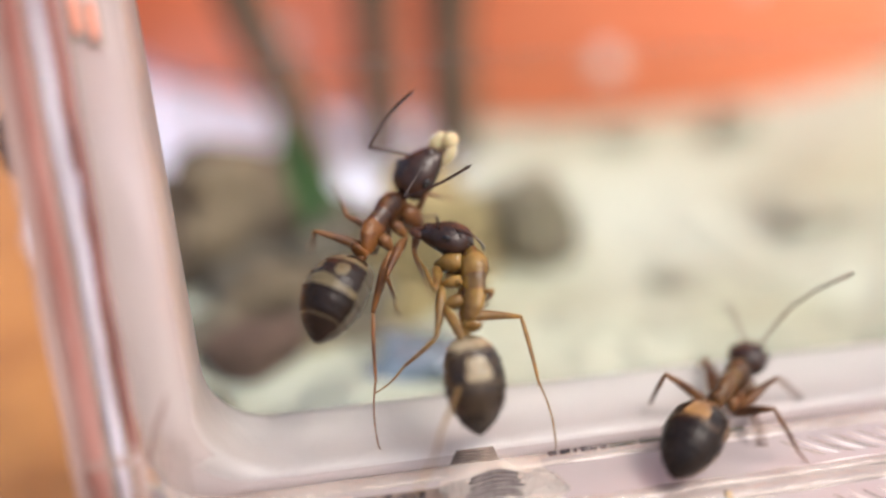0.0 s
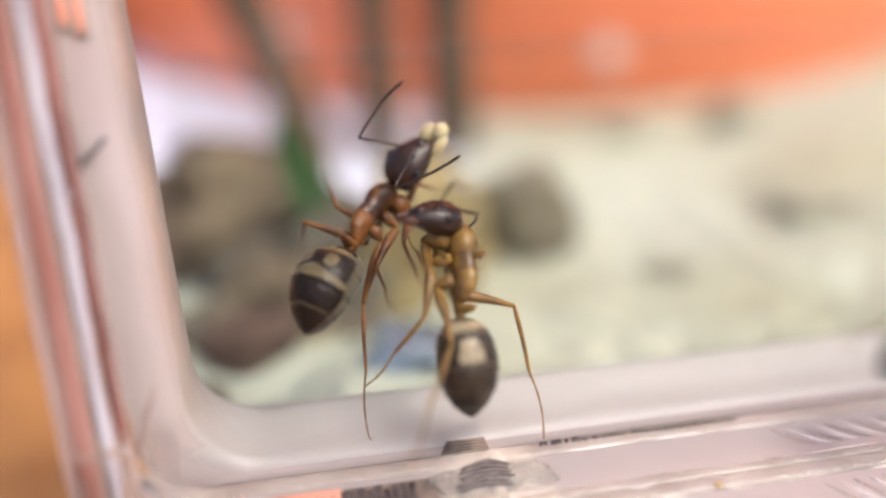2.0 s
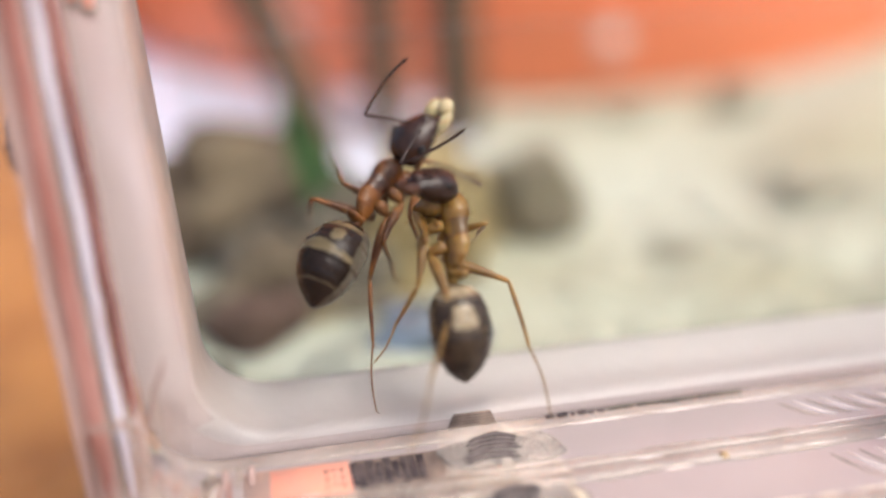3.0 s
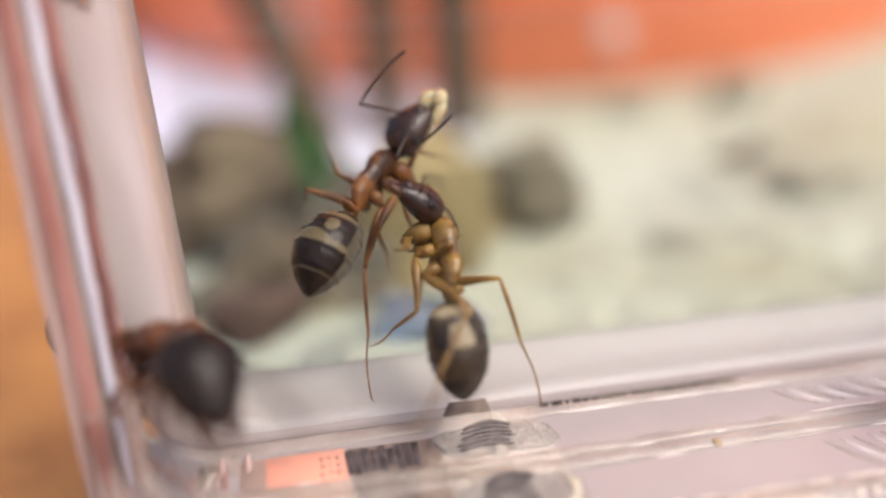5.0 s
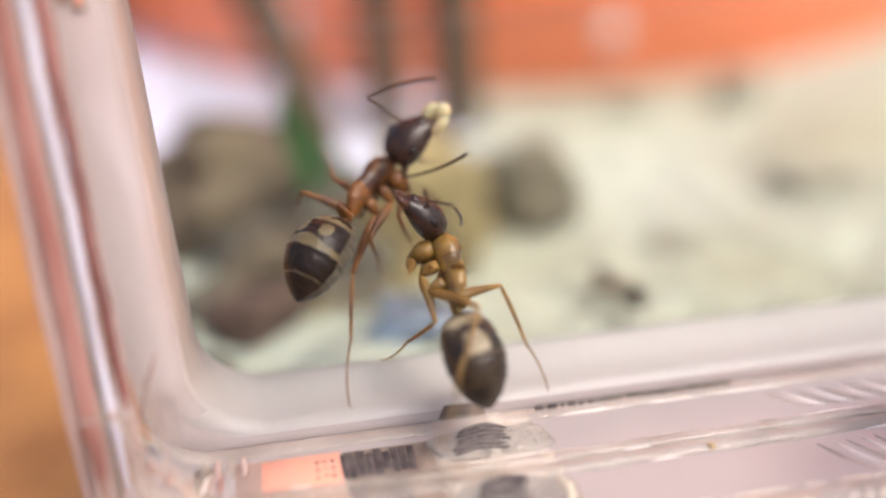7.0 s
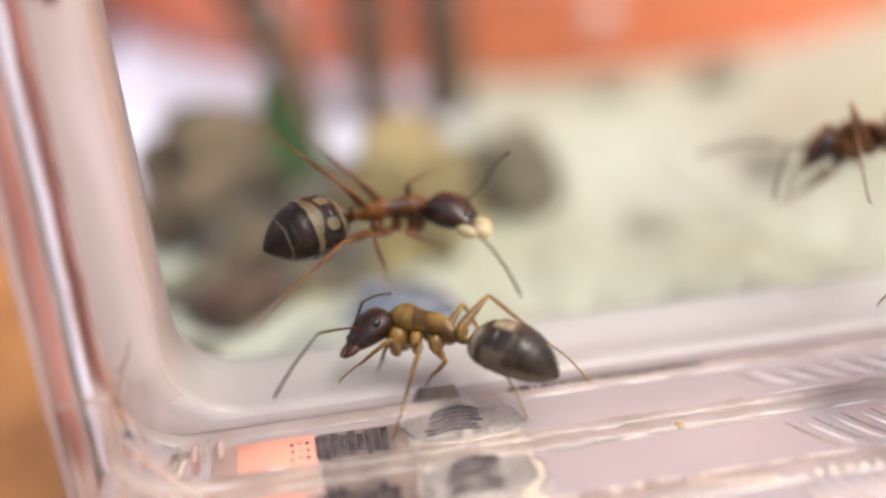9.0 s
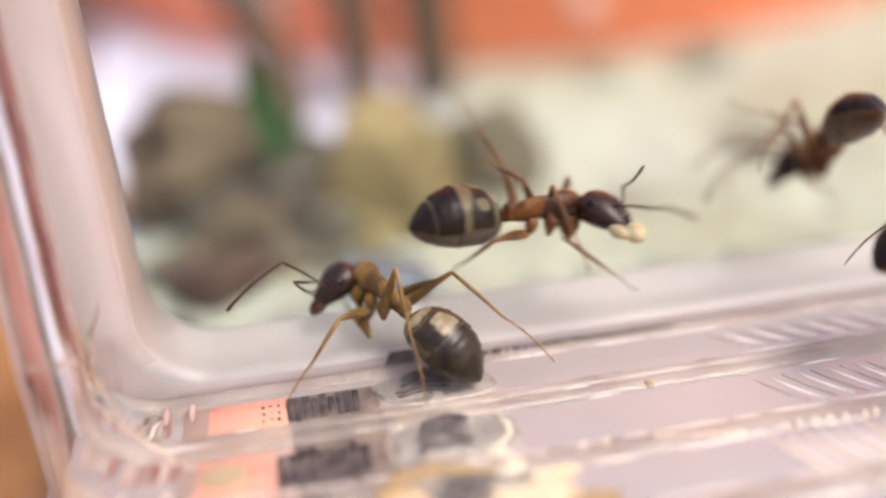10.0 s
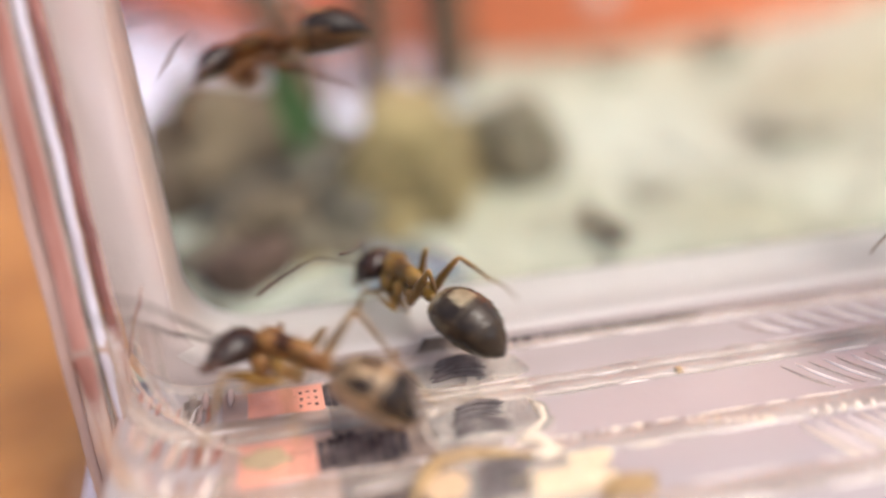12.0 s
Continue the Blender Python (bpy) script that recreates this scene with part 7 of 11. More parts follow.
    walk(p["low_l0"], [(0, mm(1.35, 0.00, 0.00, -105.0, 82.0, -107.0)), (0.5, mm(1.35, 0.00, 0.00, -137.0, 78.0, -139.0)), (1, mm(1.35, 0.00, 0.00, -137.0, 78.0, -139.0)), (1.5, mm(1.35, 0.00, 0.00, -137.0, 78.0, -139.0)), (1.7, mm(1.35, 0.00, 0.00, -137.0, 78.0, -139.0)), (1.8, mm(1.35, 0.00, 0.00, -137.0, 78.0, -139.0)), (1.9, mm(1.35, 0.00, 0.00, -137.0, 78.0, -139.0)), (2, mm(1.35, 0.00, 0.00, -9.0, 55.0, -10.0)), (2.1, mm(1.35, 0.00, 0.00, -1.0, 12.0, -2.0)), (12, mm(1.35, 0.00, 0.00, -1.0, 12.0, -2.0))])
    walk(p["leg_r0"], [(0, mm(0.72, -0.30, -0.92, 15.0, -5.0, -148.0)), (0.2667, mm(0.72, -0.30, -0.92, 21.0, -27.0, -109.0)), (0.5, mm(0.72, -0.30, -0.92, 7.0, -47.0, -60.0)), (1, mm(0.72, -0.30, -0.92, 7.0, -47.0, -60.0)), (1.5, mm(0.72, -0.30, -0.92, 7.0, -47.0, -60.0)), (1.7, mm(0.72, -0.30, -0.92, 7.0, -47.0, -60.0)), (1.8, mm(0.72, -0.30, -0.92, 7.0, -47.0, -60.0)), (1.9, mm(0.72, -0.30, -0.92, 7.0, -47.0, -60.0)), (2.1, mm(0.72, -0.30, -0.92, 7.0, -47.0, -60.0)), (12, mm(0.72, -0.30, -0.92, 7.0, -47.0, -60.0))])
    walk(p["low_r0"], [(0, mm(1.35, 0.00, 0.00, 150.0, 82.0, 151.0)), (0.5, mm(1.35, 0.00, 0.00, 137.0, 78.0, 139.0)), (1, mm(1.35, 0.00, 0.00, 137.0, 78.0, 139.0)), (1.5, mm(1.35, 0.00, 0.00, 137.0, 78.0, 139.0)), (1.7, mm(1.35, 0.00, 0.00, 137.0, 78.0, 139.0)), (1.8, mm(1.35, 0.00, 0.00, 137.0, 78.0, 139.0)), (1.9, mm(1.35, 0.00, 0.00, 137.0, 78.0, 139.0)), (2.1, mm(1.35, 0.00, 0.00, 137.0, 78.0, 139.0)), (12, mm(1.35, 0.00, 0.00, 137.0, 78.0, 139.0))])
    walk(p["leg_l1"], [(0, mm(0.02, 0.36, -0.68, 13.0, -19.0, 35.0)), (0.5, mm(0.02, 0.36, -0.68, -5.0, -20.0, 110.0)), (1, mm(0.02, 0.36, -0.68, 0.0, 23.0, 89.0)), (1.5, mm(0.02, 0.36, -0.68, 1.0, -55.0, 88.0)), (1.7, mm(0.02, 0.36, -0.68, -7.0, -26.0, 113.0)), (1.8, mm(0.02, 0.36, -0.68, 1.0, -55.0, 88.0)), (1.9, mm(0.02, 0.36, -0.68, 1.0, -55.0, 88.0)), (2, mm(0.02, 0.36, -0.68, 0.8, -15.0, 85.6)), (2.1, mm(0.02, 0.36, -0.68, -1.0, 25.0, 83.0)), (12, mm(0.02, 0.36, -0.68, -1.0, 25.0, 83.0))])
    walk(p["low_l1"], [(0, mm(1.45, 0.00, 0.00, -50.0, 51.0, -59.0)), (0.5, mm(1.45, 0.00, 0.00, -93.0, 37.0, -108.0)), (0.7333, mm(1.45, 0.00, 0.00, -38.0, 48.0, -46.0)), (1, mm(1.45, 0.00, 0.00, 0.0, 21.0, 0.0)), (1.267, mm(1.45, 0.00, 0.00, -7.0, 65.0, -8.0)), (1.5, mm(1.45, 0.00, 0.00, -162.0, 70.0, -163.0)), (1.7, mm(1.45, 0.00, 0.00, -90.0, 41.0, -104.0)), (1.8, mm(1.45, 0.00, 0.00, -162.0, 70.0, -163.0)), (1.9, mm(1.45, 0.00, 0.00, -162.0, 70.0, -163.0)), (2.1, mm(1.45, 0.00, 0.00, -1.0, 35.0, -1.0)), (12, mm(1.45, 0.00, 0.00, -1.0, 35.0, -1.0))])
    walk(p["leg_r1"], [(0, mm(0.02, -0.36, -0.68, -21.0, -27.0, -25.0)), (0.2667, mm(0.02, -0.36, -0.68, 3.0, 12.0, -26.0)), (0.5, mm(0.02, -0.36, -0.68, 38.0, 46.0, -5.0)), (1, mm(0.02, -0.36, -0.68, 22.0, 31.0, -8.0)), (1.5, mm(0.02, -0.36, -0.68, -9.0, -4.0, -9.0)), (1.6, mm(0.02, -0.36, -0.68, -16.0, -30.0, -42.0)), (1.7, mm(0.02, -0.36, -0.68, -1.0, -55.0, -88.0)), (1.8, mm(0.02, -0.36, -0.68, -1.0, -55.0, -88.0)), (1.9, mm(0.02, -0.36, -0.68, -1.0, -55.0, -88.0)), (2.1, mm(0.02, -0.36, -0.68, -1.0, -55.0, -88.0)), (12, mm(0.02, -0.36, -0.68, -1.0, -55.0, -88.0))])
    walk(p["low_r1"], [(0, mm(1.45, 0.00, 0.00, 15.0, 70.0, 17.0)), (0.5, mm(1.45, 0.00, 0.00, -1.0, 8.0, -2.0)), (1, mm(1.45, 0.00, 0.00, 3.0, 33.0, 4.0)), (1.5, mm(1.45, 0.00, 0.00, 43.0, 79.0, 45.0)), (1.7, mm(1.45, 0.00, 0.00, 162.0, 70.0, 163.0)), (1.8, mm(1.45, 0.00, 0.00, 162.0, 70.0, 163.0)), (1.9, mm(1.45, 0.00, 0.00, 162.0, 70.0, 163.0)), (2.1, mm(1.45, 0.00, 0.00, 162.0, 70.0, 163.0)), (12, mm(1.45, 0.00, 0.00, 162.0, 70.0, 163.0))])
    walk(p["leg_l2"], [(0, mm(-0.62, 0.34, -0.58, -1.0, -38.0, 134.0)), (0.5, mm(-0.62, 0.34, -0.58, 5.0, -21.0, 111.0)), (1, mm(-0.62, 0.34, -0.58, 4.0, -30.0, 117.0)), (1.5, mm(-0.62, 0.34, -0.58, 5.0, -29.0, 116.0)), (1.7, mm(-0.62, 0.34, -0.58, 2.0, -17.0, 120.0)), (1.8, mm(-0.62, 0.34, -0.58, 20.0, -69.0, 103.0)), (1.9, mm(-0.62, 0.34, -0.58, 1.0, -27.0, 126.0)), (2.1, mm(-0.62, 0.34, -0.58, 20.0, -69.0, 103.0)), (12, mm(-0.62, 0.34, -0.58, 20.0, -69.0, 103.0))])
    walk(p["low_l2"], [(0, mm(1.75, 0.00, 0.00, -127.0, 40.0, -137.0)), (0.2667, mm(1.75, 0.00, 0.00, -76.0, 74.0, -80.0)), (0.5, mm(1.75, 0.00, 0.00, 10.0, 50.0, 12.0)), (1, mm(1.75, 0.00, 0.00, -31.0, 73.0, -33.0)), (1.5, mm(1.75, 0.00, 0.00, 39.0, 84.0, 40.0)), (1.7, mm(1.75, 0.00, 0.00, -4.0, 63.0, -4.0)), (1.8, mm(1.75, 0.00, 0.00, 162.0, 56.0, 164.0)), (1.9, mm(1.75, 0.00, 0.00, -72.0, 45.0, -84.0)), (2.1, mm(1.75, 0.00, 0.00, 162.0, 56.0, 164.0)), (12, mm(1.75, 0.00, 0.00, 162.0, 56.0, 164.0))])
    walk(p["leg_r2"], [(0, mm(-0.62, -0.34, -0.58, -2.0, -34.0, -124.0)), (0.5, mm(-0.62, -0.34, -0.58, 8.0, -21.0, -165.0)), (1, mm(-0.62, -0.34, -0.58, -4.0, -8.0, -102.0)), (1.267, mm(-0.62, -0.34, -0.58, 4.0, 13.0, -65.0)), (1.5, mm(-0.62, -0.34, -0.58, 25.0, 24.0, -22.0)), (1.7, mm(-0.62, -0.34, -0.58, 37.0, 23.0, 2.0)), (1.733, mm(-0.62, -0.34, -0.58, -13.0, -11.0, -56.0)), (1.8, mm(-0.62, -0.34, -0.58, -20.0, -69.0, -103.0)), (1.9, mm(-0.62, -0.34, -0.58, -20.0, -69.0, -103.0)), (2.1, mm(-0.62, -0.34, -0.58, -20.0, -69.0, -103.0)), (12, mm(-0.62, -0.34, -0.58, -20.0, -69.0, -103.0))])
    walk(p["low_r2"], [(0, mm(1.75, 0.00, 0.00, 114.0, 41.0, 126.0)), (0.5, mm(1.75, 0.00, 0.00, -173.0, 54.0, -174.0)), (1, mm(1.75, 0.00, 0.00, 174.0, 66.0, 175.0)), (1.5, mm(1.75, 0.00, 0.00, 9.0, 40.0, 12.0)), (1.7, mm(1.75, 0.00, 0.00, -10.0, 41.0, -12.0)), (1.733, mm(1.75, 0.00, 0.00, -49.0, 77.0, -52.0)), (1.8, mm(1.75, 0.00, 0.00, -162.0, 56.0, -164.0)), (1.9, mm(1.75, 0.00, 0.00, -162.0, 56.0, -164.0)), (2.1, mm(1.75, 0.00, 0.00, -162.0, 56.0, -164.0)), (12, mm(1.75, 0.00, 0.00, -162.0, 56.0, -164.0))])
    p = ant_d
    walk(p["root"], [(0, mm(-10.417, 3.990, 7.759, 1.0, -9.4, -64.8)), (0.3, mm(-10.343, 4.005, 7.757, 1.0, -9.4, -64.8)), (0.5, mm(-10.294, 4.015, 7.756, 1.0, -9.4, -64.8)), (0.8, mm(-10.144, 4.032, 7.715, 1.0, -9.4, -64.8)), (1, mm(-10.044, 4.044, 7.688, 1.0, -9.4, -64.8)), (1.2, mm(-10.068, 4.031, 7.668, 1.0, -9.4, -64.8)), (2, mm(-10.154, 3.979, 7.573, 1.0, -9.4, -64.8)), (2.4, mm(-10.116, 3.830, 7.135, 1.0, -9.4, -64.8)), (2.8, mm(-10.264, 3.763, 7.035, 1.0, -9.4, -64.8)), (3.4, mm(-10.264, 3.763, 7.035, 1.0, -9.4, -64.8)), (4.4, mm(-11.140, 6.446, 2.478, 1.0, -9.4, -64.8)), (4.8, mm(-9.633, 2.393, 2.886, 3.1, -6.3, -60.6)), (5, mm(-6.501, -1.276, 3.727, 45.4, -17.5, -28.1)), (5.2, mm(-6.318, -1.495, 3.866, 57.0, -17.5, -26.2)), (5.5, mm(-2.939, -1.815, 3.205, -5.1, -4.6, -28.9)), (5.7, mm(-0.943, -2.533, 3.485, -5.9, -17.1, -36.2)), (6, mm(6.583, -1.766, 3.560, -7.0, -3.3, 28.1)), (6.3, mm(11.097, -1.821, 5.433, -7.2, 1.6, 25.7)), (6.5, mm(14.351, -0.463, 4.696, 39.9, -24.4, -24.7)), (6.7, mm(13.495, -1.869, 6.245, -7.4, 1.7, 24.0)), (7.4, mm(19.675, -1.989, 6.210, -7.8, -0.1, 19.7)), (12, mm(19.675, -1.989, 6.210, -7.8, -0.1, 19.7))])
    walk(p["head"], [(0, mm(1.30, 0.00, 0.02, -1.0, 0.0, -3.0)), (0.3, mm(1.30, 0.00, 0.02, -1.0, 0.0, -3.0)), (0.5, mm(1.30, 0.00, 0.02, -1.0, 0.0, -3.0)), (0.8, mm(1.30, 0.00, 0.02, -1.0, 0.0, -3.0)), (1, mm(1.30, 0.00, 0.02, -1.0, 0.0, -3.0)), (1.2, mm(1.30, 0.00, 0.02, -1.0, 0.0, -3.0)), (2, mm(1.30, 0.00, 0.02, -1.0, 0.0, -3.0)), (2.4, mm(1.30, 0.00, 0.02, -1.0, 0.0, -3.0)), (2.8, mm(1.30, 0.00, 0.02, -1.0, 0.0, -3.0)), (3.4, mm(1.30, 0.00, 0.02, -1.0, 0.0, -3.0)), (4.4, mm(1.30, 0.00, 0.02, -1.0, 0.0, -3.0)), (4.8, mm(1.30, 0.00, 0.02, 2.0, -9.0, 7.0)), (5, mm(1.30, 0.00, 0.02, -42.0, 0.5, -49.9)), (5.2, mm(1.30, 0.00, 0.02, -42.2, -4.4, -54.9)), (5.5, mm(1.30, 0.00, 0.02, -5.0, 9.0, -19.0)), (5.7, mm(1.30, 0.00, 0.02, -5.0, 15.0, -17.0)), (5.867, mm(1.30, 0.00, 0.02, -14.0, 8.0, -58.0)), (6, mm(1.30, 0.00, 0.02, -17.0, -4.0, -97.0)), (6.3, mm(1.30, 0.00, 0.02, -16.0, -8.0, -112.0)), (6.5, mm(1.30, 0.00, 0.02, -15.0, -8.0, -118.0)), (6.7, mm(1.30, 0.00, 0.02, -14.0, -8.0, -120.0)), (7.4, mm(1.30, 0.00, 0.02, -13.0, -8.0, -130.0)), (12, mm(1.30, 0.00, 0.02, -13.0, -8.0, -130.0))])
    walk(p["gaster"], [(0, mm(-1.74, 0.00, -0.19, 0.0, -7.0, -1.0)), (0.3, mm(-1.74, 0.00, -0.19, 0.0, -7.0, -1.0)), (0.5, mm(-1.74, 0.00, -0.19, 0.0, -7.0, -1.0)), (0.8, mm(-1.74, 0.00, -0.19, 0.0, -7.0, -1.0)), (1, mm(-1.74, 0.00, -0.19, 0.0, -7.0, -1.0)), (1.2, mm(-1.74, 0.00, -0.19, 0.0, -7.0, -1.0)), (2, mm(-1.74, 0.00, -0.19, 0.0, -7.0, -1.0)), (2.4, mm(-1.74, 0.00, -0.19, 0.0, -7.0, -1.0)), (2.8, mm(-1.74, 0.00, -0.19, 0.0, -7.0, -1.0)), (3.4, mm(-1.74, 0.00, -0.19, 0.0, -7.0, -1.0)), (4.4, mm(-1.74, 0.00, -0.19, 0.0, -7.0, -1.0)), (4.8, mm(-1.74, 0.00, -0.19, 0.0, -4.0, -4.0)), (5, mm(-1.74, 0.00, -0.19, 4.5, -18.7, -23.9)), (5.2, mm(-1.74, 0.00, -0.19, 3.3, -24.8, -20.6)), (5.5, mm(-1.74, 0.00, -0.19, 0.0, 13.0, 18.0)), (5.7, mm(-1.74, 0.00, -0.19, 0.0, 30.0, 50.0)), (5.867, mm(-1.74, 0.00, -0.19, -6.0, 13.0, 12.0)), (6, mm(-1.74, 0.00, -0.19, 0.0, -5.0, -24.0)), (6.3, mm(-1.74, 0.00, -0.19, 0.0, -13.0, -11.0)), (6.5, mm(-1.74, 0.00, -0.19, 19.1, 13.2, -7.3)), (6.7, mm(-1.74, 0.00, -0.19, 0.0, -4.0, -12.0)), (7.4, mm(-1.74, 0.00, -0.19, 0.0, -3.0, -8.0)), (12, mm(-1.74, 0.00, -0.19, 0.0, -3.0, -8.0))])
    walk(p["antenna_l"], [(0, mm(2.96, 0.26, 0.52, 134.8, 38.0, 176.4)), (0.3, mm(2.96, 0.26, 0.52, 134.4, 46.6, 175.2)), (0.5, mm(2.96, 0.26, 0.52, -109.4, 50.5, -54.6)), (0.8, mm(2.96, 0.26, 0.52, -77.3, 58.5, -16.3)), (1, mm(2.96, 0.26, 0.52, -72.6, 58.1, -11.3)), (1.2, mm(2.96, 0.26, 0.52, -73.5, 50.9, -12.6)), (2, mm(2.96, 0.26, 0.52, -115.8, 55.4, -63.9)), (2.4, mm(2.96, 0.26, 0.52, -112.9, 51.7, -59.9)), (2.8, mm(2.96, 0.26, 0.52, 145.6, 53.6, -174.3)), (3.4, mm(2.96, 0.26, 0.52, 145.6, 53.6, -174.3)), (3.9, mm(2.96, 0.26, 0.52, -82.8, 55.3, -34.7)), (4.4, mm(2.96, 0.26, 0.52, -71.9, -8.0, -12.0)), (4.8, mm(2.79, 0.50, 0.80, -74.9, -4.3, 20.1)), (4.9, mm(2.80, -0.20, 0.47, -33.1, -15.5, 12.1)), (5, mm(2.81, -0.90, 0.15, 11.3, -18.3, -2.0)), (5.2, mm(2.72, -1.01, 0.29, 10.9, 10.8, 4.1)), (5.5, mm(3.04, -0.19, 0.22, 15.0, -42.0, 9.0)), (5.7, mm(3.05, -0.14, 0.04, 17.0, -13.0, -20.0)), (6, mm(1.56, -1.67, 0.51, 87.0, -32.0, -93.0)), (6.3, mm(1.13, -1.65, 0.63, 113.0, -36.0, -109.0)), (6.5, mm(0.95, -1.61, 0.64, 126.0, -36.0, -116.0)), (6.7, mm(0.90, -1.60, 0.65, 128.0, -36.0, -117.0)), (7.4, mm(0.61, -1.49, 0.67, 150.0, -36.0, -129.0)), (12, mm(0.61, -1.49, 0.67, 150.0, -36.0, -129.0))])
    walk(p["whip_l"], [(0, mm(1.68, 0.00, 0.00, 44.1, -28.7, -126.2)), (0.3, mm(1.68, -0.00, 0.00, 72.0, -50.4, -168.2)), (0.5, mm(1.68, 0.00, 0.00, 82.4, -43.1, 177.6)), (0.8, mm(1.68, 0.00, -0.00, 74.7, -34.6, -170.4)), (1, mm(1.68, -0.00, -0.00, 73.1, -27.2, -167.0)), (1.2, mm(1.68, 0.00, 0.00, 71.4, -19.3, -161.9)), (2, mm(1.68, -0.00, 0.00, 78.5, -33.5, -177.8)), (2.4, mm(1.68, 0.00, -0.00, 74.4, -20.2, -169.2)), (2.8, mm(1.68, -0.00, -0.00, 76.4, -3.6, -178.4)), (3.4, mm(1.68, -0.00, -0.00, 76.4, -3.6, -178.4)), (3.9, mm(1.68, -0.00, -0.00, 39.5, -48.0, -107.7)), (4.4, mm(1.68, 0.00, 0.00, -18.8, -19.6, -19.4)), (4.8, mm(1.68, 0.00, 0.00, -34.1, -8.0, 40.7)), (4.9, mm(1.68, -0.00, -0.00, -13.2, 21.5, 13.1)), (5, mm(1.68, 0.00, -0.00, -21.6, 4.2, -33.5)), (5.2, mm(1.68, -0.00, 0.00, -22.5, -28.1, -29.4)), (5.5, mm(1.68, 0.00, 0.00, -23.0, 23.0, -30.0)), (5.7, mm(1.68, 0.00, 0.00, 13.0, 15.0, 19.0)), (6, mm(1.68, 0.00, 0.00, -10.0, 20.0, -13.0)), (6.3, mm(1.68, 0.00, 0.00, -14.0, 13.0, -20.0)), (6.5, mm(1.68, -0.00, -0.00, -15.0, 8.0, -22.0)), (6.7, mm(1.68, 0.00, 0.00, -15.0, 8.0, -22.0)), (7.4, mm(1.68, 0.00, 0.00, -15.0, 0.0, -24.0)), (12, mm(1.68, 0.00, 0.00, -15.0, 0.0, -24.0))])
    walk(p["antenna_r"], [(0, mm(2.93, -0.40, 0.53, 78.8, 41.6, 151.6)), (0.3, mm(2.93, -0.40, 0.53, 75.7, 46.2, 147.7)), (0.5, mm(2.93, -0.40, 0.53, 74.5, 45.0, 146.7)), (0.8, mm(2.93, -0.40, 0.53, 67.7, 53.3, 137.8)), (1, mm(2.93, -0.40, 0.53, 72.0, 49.7, 143.0)), (1.2, mm(2.93, -0.40, 0.53, 75.3, 44.9, 147.8)), (2, mm(2.93, -0.40, 0.53, 75.7, 38.1, 148.0)), (2.4, mm(2.93, -0.40, 0.53, 71.3, 36.5, 141.3)), (2.8, mm(2.93, -0.40, 0.53, 68.1, 34.5, 134.9)), (3.4, mm(2.93, -0.40, 0.53, 68.1, 34.5, 134.9)), (3.9, mm(2.93, -0.40, 0.53, 24.9, 27.3, 59.8)), (4.4, mm(2.93, -0.40, 0.53, 15.3, -9.0, 6.0)), (4.6, mm(2.91, -0.28, 0.65, 6.5, -4.3, 72.5)), (4.8, mm(2.88, -0.15, 0.77, 7.3, 5.6, 137.9)), (4.85, mm(2.77, -0.42, 0.73, -66.0, -18.6, 113.7)), (4.9, mm(2.65, -0.69, 0.68, -76.7, -48.2, 93.4)), (5, mm(2.43, -1.22, 0.60, -13.0, -20.0, 0.0)), (5.2, mm(2.30, -1.26, 0.74, -9.8, 40.5, 15.5)), (5.5, mm(2.84, -0.82, 0.28, -31.0, -30.0, 29.0)), (5.7, mm(2.87, -0.78, 0.10, -28.0, -26.0, 28.0)), (6, mm(0.94, -1.59, 0.70, 1.0, -29.0, -39.0)), (6.3, mm(0.55, -1.39, 0.80, 7.0, -32.0, -52.0)), (6.5, mm(0.40, -1.29, 0.81, 10.0, -33.0, -59.0)), (6.7, mm(0.35, -1.26, 0.81, 11.0, -33.0, -60.0)), (7.4, mm(0.13, -1.06, 0.81, 17.0, -34.0, -71.0)), (12, mm(0.13, -1.06, 0.81, 17.0, -34.0, -71.0))])
